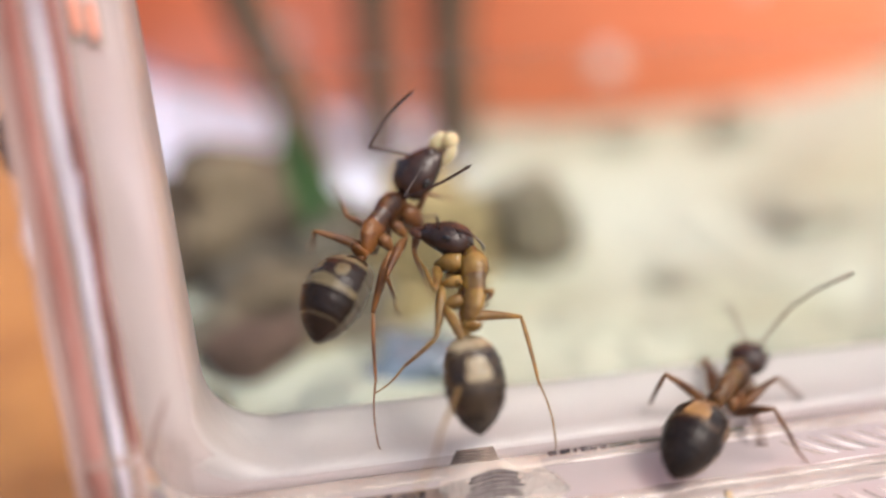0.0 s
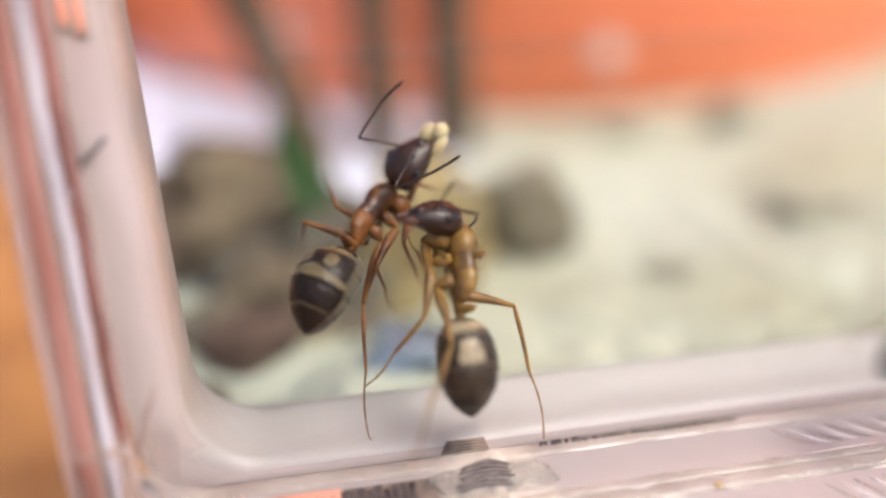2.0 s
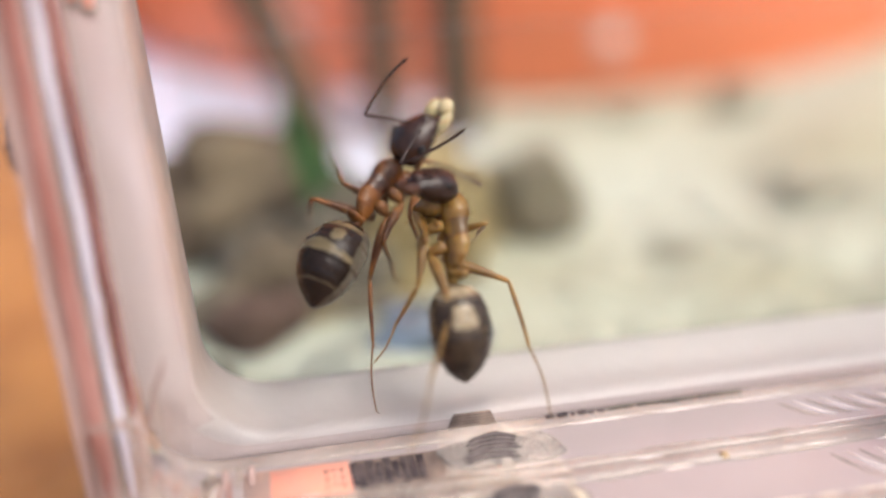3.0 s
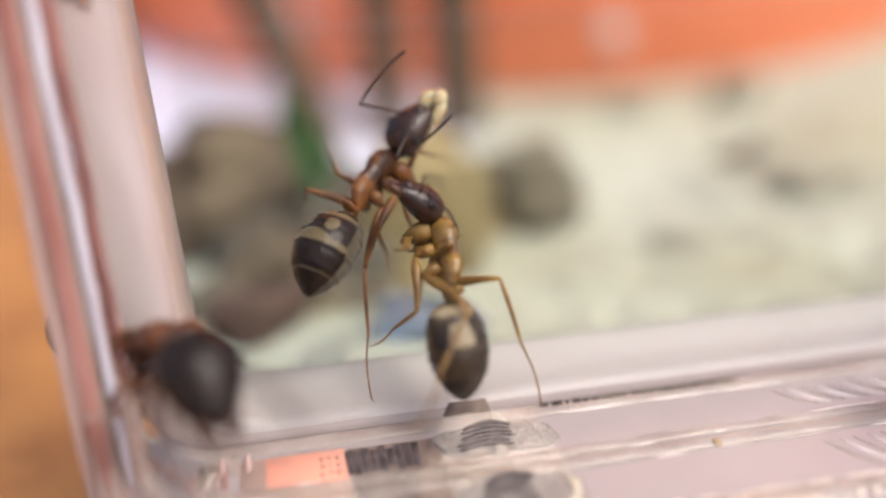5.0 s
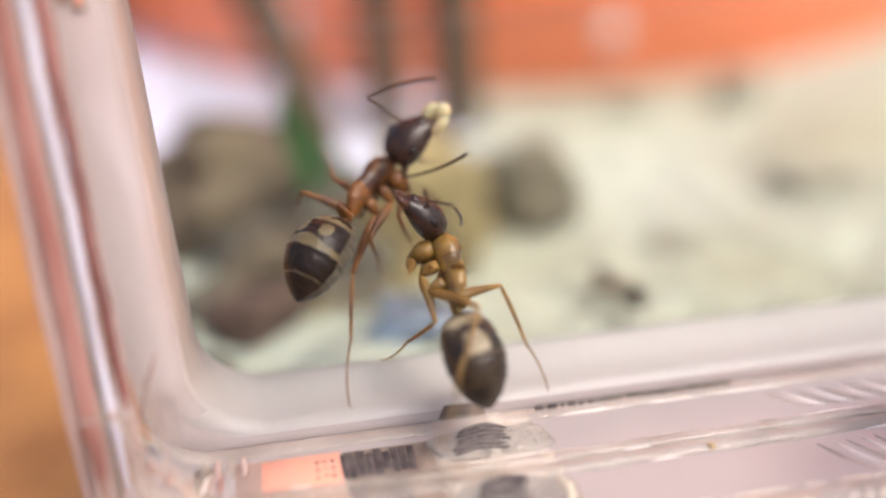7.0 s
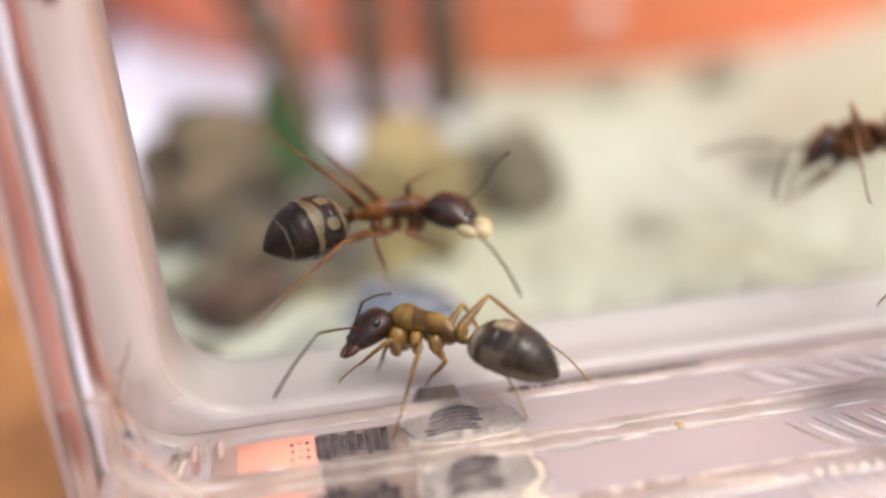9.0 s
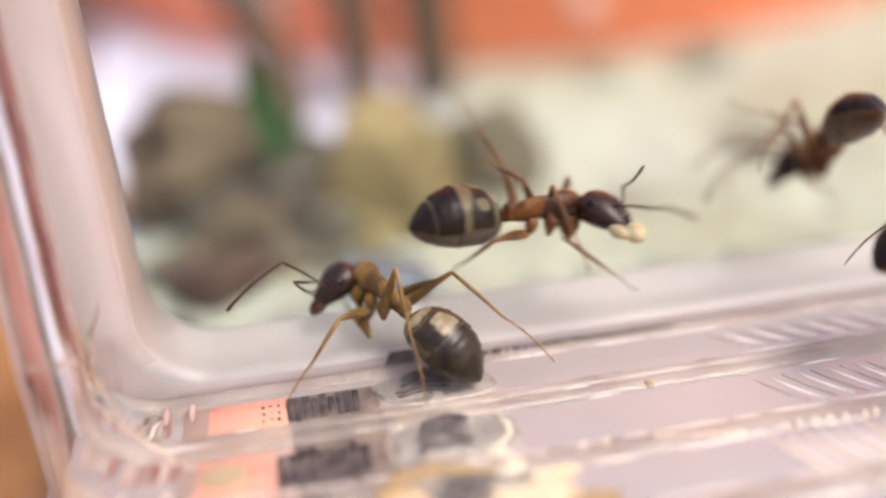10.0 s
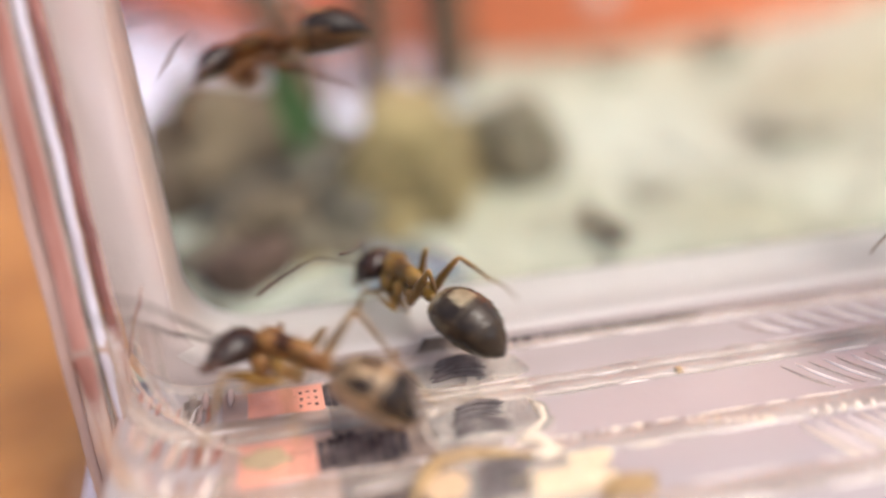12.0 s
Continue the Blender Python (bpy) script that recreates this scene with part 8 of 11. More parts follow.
    walk(p["whip_r"], [(0, mm(1.68, 0.00, 0.00, 4.6, -4.9, -108.2)), (0.3, mm(1.68, 0.00, 0.00, 4.6, -41.4, -108.1)), (0.5, mm(1.68, 0.00, 0.00, 0.6, -16.8, -99.5)), (0.8, mm(1.68, -0.00, -0.00, -6.0, -31.3, -82.5)), (1, mm(1.68, 0.00, 0.00, -3.3, -17.7, -90.2)), (1.2, mm(1.68, 0.00, 0.00, -0.5, -7.6, -100.7)), (2, mm(1.68, 0.00, 0.00, 1.0, -4.9, -111.7)), (2.4, mm(1.68, 0.00, 0.00, 0.5, -2.3, -111.1)), (2.8, mm(1.68, -0.00, 0.00, 0.9, -0.7, -111.0)), (3.4, mm(1.68, -0.00, 0.00, 0.9, -0.7, -111.0)), (3.9, mm(1.68, -0.00, 0.00, -10.2, -21.0, -57.1)), (4.4, mm(1.68, 0.00, 0.00, -34.8, -22.7, 4.0)), (4.6, mm(1.68, 0.00, 0.00, 5.8, -32.4, -73.2)), (4.8, mm(1.68, 0.00, 0.00, 27.0, -1.3, -137.4)), (4.85, mm(1.68, 0.00, 0.00, -11.9, 31.5, -94.3)), (4.9, mm(1.68, -0.00, 0.00, -20.6, 80.8, -48.2)), (5, mm(1.68, 0.00, 0.00, -7.0, 13.0, -10.0)), (5.2, mm(1.68, -0.00, 0.00, -24.3, 54.3, -38.9)), (5.5, mm(1.68, 0.00, 0.00, -31.0, 30.0, -39.0)), (5.7, mm(1.68, 0.00, 0.00, -30.0, 31.0, -37.0)), (6, mm(1.68, 0.00, 0.00, -30.0, -7.0, -47.0)), (6.3, mm(1.68, 0.00, 0.00, -27.0, -13.0, -46.0)), (6.5, mm(1.68, 0.00, 0.00, -26.0, -16.0, -45.0)), (6.7, mm(1.68, 0.00, 0.00, -26.0, -16.0, -45.0)), (7.4, mm(1.68, 0.00, 0.00, -25.0, -19.0, -44.0)), (12, mm(1.68, 0.00, 0.00, -25.0, -19.0, -44.0))])
    walk(p["leg_l0"], [(0, mm(0.86, 0.36, -1.10, 177.0, -70.0, -133.0)), (0.3, mm(0.86, 0.36, -1.10, 177.0, -70.0, -133.0)), (0.5, mm(0.86, 0.36, -1.10, 177.0, -70.0, -133.0)), (0.8, mm(0.86, 0.36, -1.10, 177.0, -70.0, -133.0)), (1, mm(0.86, 0.36, -1.10, 177.0, -70.0, -133.0)), (1.2, mm(0.86, 0.36, -1.10, 177.0, -70.0, -133.0)), (2, mm(0.86, 0.36, -1.10, 177.0, -70.0, -133.0)), (2.4, mm(0.86, 0.36, -1.10, 177.0, -70.0, -133.0)), (2.8, mm(0.86, 0.36, -1.10, 177.0, -70.0, -133.0)), (3.4, mm(0.86, 0.36, -1.10, 177.0, -70.0, -133.0)), (4.4, mm(0.86, 0.36, -1.10, 177.0, -70.0, -133.0)), (4.8, mm(0.86, 0.36, -1.10, 50.0, -49.0, -40.0)), (4.9, mm(0.86, 0.36, -1.10, 29.1, -17.3, -62.3)), (5, mm(0.86, 0.36, -1.10, -0.8, 3.3, -92.7)), (5.2, mm(0.86, 0.36, -1.10, -0.6, -6.4, -97.3)), (5.267, mm(0.86, 0.36, -1.10, 0.2, -3.3, -46.2)), (5.333, mm(0.86, 0.36, -1.10, 3.0, -2.0, 4.0)), (5.5, mm(0.86, 0.36, -1.10, -1.0, -7.0, 55.0)), (5.7, mm(0.86, 0.36, -1.10, -7.0, -47.0, 60.0)), (6, mm(0.86, 0.36, -1.10, 0.0, 1.0, 55.0)), (6.3, mm(0.86, 0.36, -1.10, -7.0, -47.0, 60.0)), (6.5, mm(0.86, 0.36, -1.10, -7.0, -47.0, 60.0)), (6.7, mm(0.86, 0.36, -1.10, -7.0, -47.0, 60.0)), (7.4, mm(0.86, 0.36, -1.10, -7.0, -47.0, 60.0)), (12, mm(0.86, 0.36, -1.10, -7.0, -47.0, 60.0))])
    walk(p["low_l0"], [(0, mm(1.62, 0.00, 0.00, 62.0, -47.0, 144.0)), (0.3, mm(1.62, 0.00, 0.00, 62.0, -47.0, 144.0)), (0.5, mm(1.62, 0.00, 0.00, 62.0, -47.0, 144.0)), (0.8, mm(1.62, 0.00, 0.00, 62.0, -47.0, 144.0)), (1, mm(1.62, 0.00, 0.00, 62.0, -47.0, 144.0)), (1.2, mm(1.62, 0.00, 0.00, 62.0, -47.0, 144.0)), (2, mm(1.62, 0.00, 0.00, 62.0, -47.0, 144.0)), (2.4, mm(1.62, 0.00, 0.00, 62.0, -47.0, 144.0)), (2.8, mm(1.62, 0.00, 0.00, 62.0, -47.0, 144.0)), (3.4, mm(1.62, 0.00, 0.00, 62.0, -47.0, 144.0)), (4.4, mm(1.62, 0.00, 0.00, 62.0, -47.0, 144.0)), (4.5, mm(1.62, 0.00, 0.00, 5.1, -59.8, 169.7)), (4.6, mm(1.62, 0.00, 0.00, -58.9, -52.5, -156.9)), (4.7, mm(1.62, 0.00, 0.00, -100.2, -33.5, -149.4)), (4.8, mm(1.62, 0.00, 0.00, -133.0, -15.0, -157.0)), (4.9, mm(1.62, 0.00, -0.00, -123.8, 29.8, -126.8)), (5, mm(1.62, 0.00, -0.00, -69.4, 54.4, -58.9)), (5.2, mm(1.62, 0.00, 0.00, -55.7, 52.4, -41.9)), (5.5, mm(1.62, 0.00, 0.00, -17.0, 71.0, -18.0)), (5.7, mm(1.62, 0.00, 0.00, -137.0, 78.0, -139.0)), (6, mm(1.62, 0.00, 0.00, -10.0, 62.0, -12.0)), (6.3, mm(1.62, 0.00, 0.00, -137.0, 78.0, -139.0)), (6.5, mm(1.62, -0.00, 0.00, -137.0, 78.0, -139.0)), (6.7, mm(1.62, 0.00, 0.00, -137.0, 78.0, -139.0)), (7.4, mm(1.62, 0.00, 0.00, -137.0, 78.0, -139.0)), (12, mm(1.62, 0.00, 0.00, -137.0, 78.0, -139.0))])
    walk(p["leg_r0"], [(0, mm(0.86, -0.36, -1.10, 170.0, -73.0, 142.0)), (0.3, mm(0.86, -0.36, -1.10, 170.0, -73.0, 142.0)), (0.5, mm(0.86, -0.36, -1.10, 170.0, -73.0, 142.0)), (0.8, mm(0.86, -0.36, -1.10, 170.0, -73.0, 142.0)), (1, mm(0.86, -0.36, -1.10, 170.0, -73.0, 142.0)), (1.2, mm(0.86, -0.36, -1.10, 170.0, -73.0, 142.0)), (2, mm(0.86, -0.36, -1.10, 170.0, -73.0, 142.0)), (2.4, mm(0.86, -0.36, -1.10, 170.0, -73.0, 142.0)), (2.8, mm(0.86, -0.36, -1.10, 170.0, -73.0, 142.0)), (3.4, mm(0.86, -0.36, -1.10, 170.0, -73.0, 142.0)), (4.4, mm(0.86, -0.36, -1.10, 170.0, -73.0, 142.0)), (4.8, mm(0.86, -0.36, -1.10, -26.0, -53.0, 2.0)), (5, mm(0.86, -0.36, -1.10, 24.0, -79.2, -73.5)), (5.2, mm(0.86, -0.36, -1.10, 24.0, -79.2, -73.5)), (5.5, mm(0.86, -0.36, -1.10, -8.0, -31.0, -20.0)), (5.7, mm(0.86, -0.36, -1.10, 2.0, -45.0, -50.0)), (5.867, mm(0.86, -0.36, -1.10, -1.0, 4.0, -3.0)), (6, mm(0.86, -0.36, -1.10, 38.0, 37.0, 58.0)), (6.133, mm(0.86, -0.36, -1.10, -1.0, 3.0, -6.0)), (6.3, mm(0.86, -0.36, -1.10, 7.0, -47.0, -60.0)), (6.5, mm(0.86, -0.36, -1.10, 7.0, -47.0, -60.0)), (6.7, mm(0.86, -0.36, -1.10, 7.0, -47.0, -60.0)), (7.4, mm(0.86, -0.36, -1.10, 7.0, -47.0, -60.0)), (12, mm(0.86, -0.36, -1.10, 7.0, -47.0, -60.0))])
    walk(p["low_r0"], [(0, mm(1.62, 0.00, 0.00, -78.0, -36.0, -138.0)), (0.3, mm(1.62, 0.00, 0.00, -78.0, -36.0, -138.0)), (0.5, mm(1.62, 0.00, 0.00, -78.0, -36.0, -138.0)), (0.8, mm(1.62, 0.00, 0.00, -78.0, -36.0, -138.0)), (1, mm(1.62, 0.00, 0.00, -78.0, -36.0, -138.0)), (1.2, mm(1.62, 0.00, 0.00, -78.0, -36.0, -138.0)), (2, mm(1.62, 0.00, 0.00, -78.0, -36.0, -138.0)), (2.4, mm(1.62, 0.00, 0.00, -78.0, -36.0, -138.0)), (2.8, mm(1.62, 0.00, 0.00, -78.0, -36.0, -138.0)), (3.4, mm(1.62, 0.00, 0.00, -78.0, -36.0, -138.0)), (4.4, mm(1.62, 0.00, 0.00, -78.0, -36.0, -138.0)), (4.6, mm(1.62, 0.00, 0.00, -124.7, -11.9, -150.4)), (4.8, mm(1.62, 0.00, 0.00, -173.0, -4.0, -176.0)), (5, mm(1.62, -0.00, 0.00, -143.1, 18.0, -128.3)), (5.2, mm(1.62, 0.00, 0.00, -143.1, 18.0, -128.3)), (5.35, mm(1.62, 0.00, 0.00, 171.0, 33.8, -173.1)), (5.5, mm(1.62, 0.00, 0.00, 127.0, 15.0, 144.0)), (5.7, mm(1.62, 0.00, 0.00, -167.0, 24.0, -171.0)), (5.8, mm(1.62, 0.00, 0.00, -114.0, 64.0, -121.0)), (5.9, mm(1.62, 0.00, 0.00, -31.0, 39.0, -40.0)), (6, mm(1.62, 0.00, 0.00, -13.0, -11.0, -25.0)), (6.133, mm(1.62, 0.00, 0.00, -14.0, 45.0, -17.0)), (6.3, mm(1.62, 0.00, 0.00, 137.0, 78.0, 139.0)), (6.5, mm(1.62, 0.00, -0.00, 137.0, 78.0, 139.0)), (6.7, mm(1.62, 0.00, 0.00, 137.0, 78.0, 139.0)), (7.4, mm(1.62, 0.00, 0.00, 137.0, 78.0, 139.0)), (12, mm(1.62, 0.00, 0.00, 137.0, 78.0, 139.0))])
    walk(p["leg_l1"], [(0, mm(0.02, 0.43, -0.82, 85.0, -53.0, -29.0)), (0.3, mm(0.02, 0.43, -0.82, 85.0, -53.0, -29.0)), (0.5, mm(0.02, 0.43, -0.82, 85.0, -53.0, -29.0)), (0.8, mm(0.02, 0.43, -0.82, 85.0, -53.0, -29.0)), (1, mm(0.02, 0.43, -0.82, 85.0, -53.0, -29.0)), (1.2, mm(0.02, 0.43, -0.82, 85.0, -53.0, -29.0)), (2, mm(0.02, 0.43, -0.82, 85.0, -53.0, -29.0)), (2.4, mm(0.02, 0.43, -0.82, 85.0, -53.0, -29.0)), (2.8, mm(0.02, 0.43, -0.82, 85.0, -53.0, -29.0)), (3.4, mm(0.02, 0.43, -0.82, 85.0, -53.0, -29.0)), (4.4, mm(0.02, 0.43, -0.82, 85.0, -53.0, -29.0)), (4.8, mm(0.02, 0.43, -0.82, 54.0, -28.0, -29.0)), (4.867, mm(0.02, 0.43, -0.82, 107.0, -64.0, -38.0)), (4.933, mm(0.02, 0.43, -0.82, -132.0, -59.0, -120.0)), (5, mm(0.02, 0.43, -0.82, -86.0, -22.0, -120.0)), (5.2, mm(0.02, 0.43, -0.82, -86.0, -22.0, -120.0)), (5.333, mm(0.02, 0.43, -0.82, -40.0, -49.0, 163.0)), (5.5, mm(0.02, 0.43, -0.82, 1.0, -23.0, 87.0)), (5.7, mm(0.02, 0.43, -0.82, 0.0, -12.0, 91.0)), (6, mm(0.02, 0.43, -0.82, 1.9, -13.8, 75.5)), (6.3, mm(0.02, 0.43, -0.82, 1.0, -55.0, 88.0)), (6.5, mm(0.02, 0.43, -0.82, 1.0, -55.0, 88.0)), (6.7, mm(0.02, 0.43, -0.82, 1.0, -55.0, 88.0)), (7.4, mm(0.02, 0.43, -0.82, 1.0, -55.0, 88.0)), (12, mm(0.02, 0.43, -0.82, 1.0, -55.0, 88.0))])
    walk(p["low_l1"], [(0, mm(1.74, 0.00, 0.00, 175.0, -22.0, 178.0)), (0.3, mm(1.74, 0.00, 0.00, 175.0, -22.0, 178.0)), (0.5, mm(1.74, 0.00, 0.00, 175.0, -22.0, 178.0)), (0.8, mm(1.74, 0.00, 0.00, 175.0, -22.0, 178.0)), (1, mm(1.74, 0.00, 0.00, 175.0, -22.0, 178.0)), (1.2, mm(1.74, 0.00, 0.00, 175.0, -22.0, 178.0)), (2, mm(1.74, 0.00, 0.00, 175.0, -22.0, 178.0)), (2.4, mm(1.74, 0.00, 0.00, 175.0, -22.0, 178.0)), (2.8, mm(1.74, 0.00, 0.00, 175.0, -22.0, 178.0)), (3.4, mm(1.74, 0.00, 0.00, 175.0, -22.0, 178.0)), (4.4, mm(1.74, 0.00, 0.00, 175.0, -22.0, 178.0)), (4.8, mm(1.74, 0.00, 0.00, -130.0, -6.0, -152.0)), (4.9, mm(1.74, 0.00, 0.00, -164.0, 54.0, -166.0)), (5, mm(1.74, 0.00, -0.00, 71.0, 49.0, 83.0)), (5.2, mm(1.74, 0.00, 0.00, 71.0, 49.0, 83.0)), (5.5, mm(1.74, 0.00, 0.00, -61.0, 87.0, -62.0)), (5.7, mm(1.74, 0.00, 0.00, 4.0, 79.0, 4.0)), (6, mm(1.74, 0.00, -0.00, 11.9, 49.6, 13.5)), (6.3, mm(1.74, 0.00, 0.00, -162.0, 70.0, -163.0)), (6.5, mm(1.74, -0.00, 0.00, -162.0, 70.0, -163.0)), (6.7, mm(1.74, 0.00, 0.00, -162.0, 70.0, -163.0)), (7.4, mm(1.74, 0.00, 0.00, -162.0, 70.0, -163.0)), (12, mm(1.74, 0.00, 0.00, -162.0, 70.0, -163.0))])
    walk(p["leg_r1"], [(0, mm(0.02, -0.43, -0.82, -76.0, -54.0, 20.0)), (0.3, mm(0.02, -0.43, -0.82, -76.0, -54.0, 20.0)), (0.5, mm(0.02, -0.43, -0.82, -76.0, -54.0, 20.0)), (0.8, mm(0.02, -0.43, -0.82, -76.0, -54.0, 20.0)), (1, mm(0.02, -0.43, -0.82, -76.0, -54.0, 20.0)), (1.2, mm(0.02, -0.43, -0.82, -76.0, -54.0, 20.0)), (2, mm(0.02, -0.43, -0.82, -76.0, -54.0, 20.0)), (2.4, mm(0.02, -0.43, -0.82, -76.0, -54.0, 20.0)), (2.8, mm(0.02, -0.43, -0.82, -76.0, -54.0, 20.0)), (3.4, mm(0.02, -0.43, -0.82, -76.0, -54.0, 20.0)), (4.4, mm(0.02, -0.43, -0.82, -76.0, -54.0, 20.0)), (4.8, mm(0.02, -0.43, -0.82, -39.0, -31.0, 5.0)), (4.9, mm(0.02, -0.43, -0.82, -22.0, -44.0, -42.0)), (5, mm(0.02, -0.43, -0.82, 3.0, -42.0, -96.0)), (5.2, mm(0.02, -0.43, -0.82, 3.0, -42.0, -96.0)), (5.5, mm(0.02, -0.43, -0.82, -15.0, -24.0, -38.0)), (5.7, mm(0.02, -0.43, -0.82, -10.0, -22.0, -52.0)), (5.867, mm(0.02, -0.43, -0.82, 1.0, -17.0, -96.0)), (6, mm(0.02, -0.43, -0.82, 6.0, -7.0, -137.0)), (6.3, mm(0.02, -0.43, -0.82, -1.0, -55.0, -88.0)), (6.5, mm(0.02, -0.43, -0.82, -1.0, -55.0, -88.0)), (6.7, mm(0.02, -0.43, -0.82, -1.0, -55.0, -88.0)), (7.4, mm(0.02, -0.43, -0.82, -1.0, -55.0, -88.0)), (12, mm(0.02, -0.43, -0.82, -1.0, -55.0, -88.0))])
    walk(p["low_r1"], [(0, mm(1.74, 0.00, 0.00, -169.0, -14.0, -174.0)), (0.3, mm(1.74, 0.00, 0.00, -169.0, -14.0, -174.0)), (0.5, mm(1.74, 0.00, 0.00, -169.0, -14.0, -174.0)), (0.8, mm(1.74, 0.00, 0.00, -169.0, -14.0, -174.0)), (1, mm(1.74, 0.00, 0.00, -169.0, -14.0, -174.0)), (1.2, mm(1.74, 0.00, 0.00, -169.0, -14.0, -174.0)), (2, mm(1.74, 0.00, 0.00, -169.0, -14.0, -174.0)), (2.4, mm(1.74, 0.00, 0.00, -169.0, -14.0, -174.0)), (2.8, mm(1.74, 0.00, 0.00, -169.0, -14.0, -174.0)), (3.4, mm(1.74, 0.00, 0.00, -169.0, -14.0, -174.0)), (4.4, mm(1.74, 0.00, 0.00, -169.0, -14.0, -174.0)), (4.8, mm(1.74, 0.00, 0.00, 165.0, 10.0, 171.0)), (4.9, mm(1.74, 0.00, 0.00, -153.0, 29.0, -160.0)), (5, mm(1.74, -0.00, 0.00, -105.0, 23.0, -124.0)), (5.2, mm(1.74, 0.00, 0.00, -105.0, 23.0, -124.0)), (5.333, mm(1.74, 0.00, 0.00, -161.0, 43.0, -165.0)), (5.5, mm(1.74, 0.00, 0.00, 140.0, 32.0, 150.0)), (5.7, mm(1.74, 0.00, 0.00, -170.0, 31.0, -173.0)), (6, mm(1.74, 0.00, 0.00, -170.0, 55.0, -171.0)), (6.3, mm(1.74, 0.00, 0.00, 162.0, 70.0, 163.0)), (6.5, mm(1.74, -0.00, -0.00, 162.0, 70.0, 163.0)), (6.7, mm(1.74, 0.00, 0.00, 162.0, 70.0, 163.0)), (7.4, mm(1.74, 0.00, 0.00, 162.0, 70.0, 163.0)), (12, mm(1.74, 0.00, 0.00, 162.0, 70.0, 163.0))])
    walk(p["leg_l2"], [(0, mm(-0.74, 0.41, -0.70, 104.0, -37.0, -17.0)), (0.3, mm(-0.74, 0.41, -0.70, 104.0, -37.0, -17.0)), (0.5, mm(-0.74, 0.41, -0.70, 104.0, -37.0, -17.0)), (0.8, mm(-0.74, 0.41, -0.70, 104.0, -37.0, -17.0)), (1, mm(-0.74, 0.41, -0.70, 104.0, -37.0, -17.0)), (1.2, mm(-0.74, 0.41, -0.70, 104.0, -37.0, -17.0)), (2, mm(-0.74, 0.41, -0.70, 104.0, -37.0, -17.0)), (2.4, mm(-0.74, 0.41, -0.70, 104.0, -37.0, -17.0)), (2.8, mm(-0.74, 0.41, -0.70, 104.0, -37.0, -17.0)), (3.4, mm(-0.74, 0.41, -0.70, 104.0, -37.0, -17.0)), (4.4, mm(-0.74, 0.41, -0.70, 104.0, -37.0, -17.0)), (4.8, mm(-0.74, 0.41, -0.70, 76.0, -17.0, -21.0)), (4.867, mm(-0.74, 0.41, -0.70, 27.0, 4.0, -41.0)), (4.933, mm(-0.74, 0.41, -0.70, -27.0, 1.0, -71.0)), (5, mm(-0.74, 0.41, -0.70, -75.0, -24.0, -87.0)), (5.2, mm(-0.74, 0.41, -0.70, -75.0, -24.0, -87.0)), (5.5, mm(-0.74, 0.41, -0.70, -30.6, -62.9, 175.7)), (5.7, mm(-0.74, 0.41, -0.70, 9.0, -57.0, 116.0)), (6, mm(-0.74, 0.41, -0.70, 0.3, -27.6, 131.3)), (6.3, mm(-0.74, 0.41, -0.70, 0.0, -18.0, 128.0)), (6.5, mm(-0.74, 0.41, -0.70, -7.6, -19.2, 164.7)), (6.7, mm(-0.74, 0.41, -0.70, 20.0, -69.0, 103.0)), (7.4, mm(-0.74, 0.41, -0.70, 20.0, -69.0, 103.0)), (12, mm(-0.74, 0.41, -0.70, 20.0, -69.0, 103.0))])
    walk(p["low_l2"], [(0, mm(2.10, 0.00, 0.00, 176.0, -14.0, 178.0)), (0.3, mm(2.10, 0.00, 0.00, 176.0, -14.0, 178.0)), (0.5, mm(2.10, 0.00, 0.00, 176.0, -14.0, 178.0)), (0.8, mm(2.10, 0.00, 0.00, 176.0, -14.0, 178.0)), (1, mm(2.10, 0.00, 0.00, 176.0, -14.0, 178.0)), (1.2, mm(2.10, 0.00, 0.00, 176.0, -14.0, 178.0)), (2, mm(2.10, 0.00, 0.00, 176.0, -14.0, 178.0)), (2.4, mm(2.10, 0.00, 0.00, 176.0, -14.0, 178.0)), (2.8, mm(2.10, 0.00, 0.00, 176.0, -14.0, 178.0)), (3.4, mm(2.10, 0.00, 0.00, 176.0, -14.0, 178.0)), (4.4, mm(2.10, 0.00, 0.00, 176.0, -14.0, 178.0)), (4.8, mm(2.10, 0.00, 0.00, -130.0, -10.0, -153.0)), (4.9, mm(2.10, 0.00, 0.00, -154.0, 30.0, -161.0)), (5, mm(2.10, 0.00, 0.00, 151.0, 57.0, 155.0)), (5.2, mm(2.10, -0.00, 0.00, 151.0, 57.0, 155.0)), (5.5, mm(2.10, 0.00, 0.00, 53.8, 79.9, 54.7)), (5.7, mm(2.10, 0.00, 0.00, 156.0, 64.0, 159.0)), (6, mm(2.10, 0.00, -0.00, -63.4, 43.9, -74.7)), (6.3, mm(2.10, 0.00, 0.00, -22.0, 67.0, -24.0)), (6.5, mm(2.10, 0.00, 0.00, 16.7, 1.4, 37.9)), (6.6, mm(2.10, 0.00, 0.00, 44.9, 54.7, 55.1)), (6.7, mm(2.10, 0.00, 0.00, 162.0, 56.0, 164.0)), (7.4, mm(2.10, 0.00, 0.00, 162.0, 56.0, 164.0)), (12, mm(2.10, 0.00, 0.00, 162.0, 56.0, 164.0))])
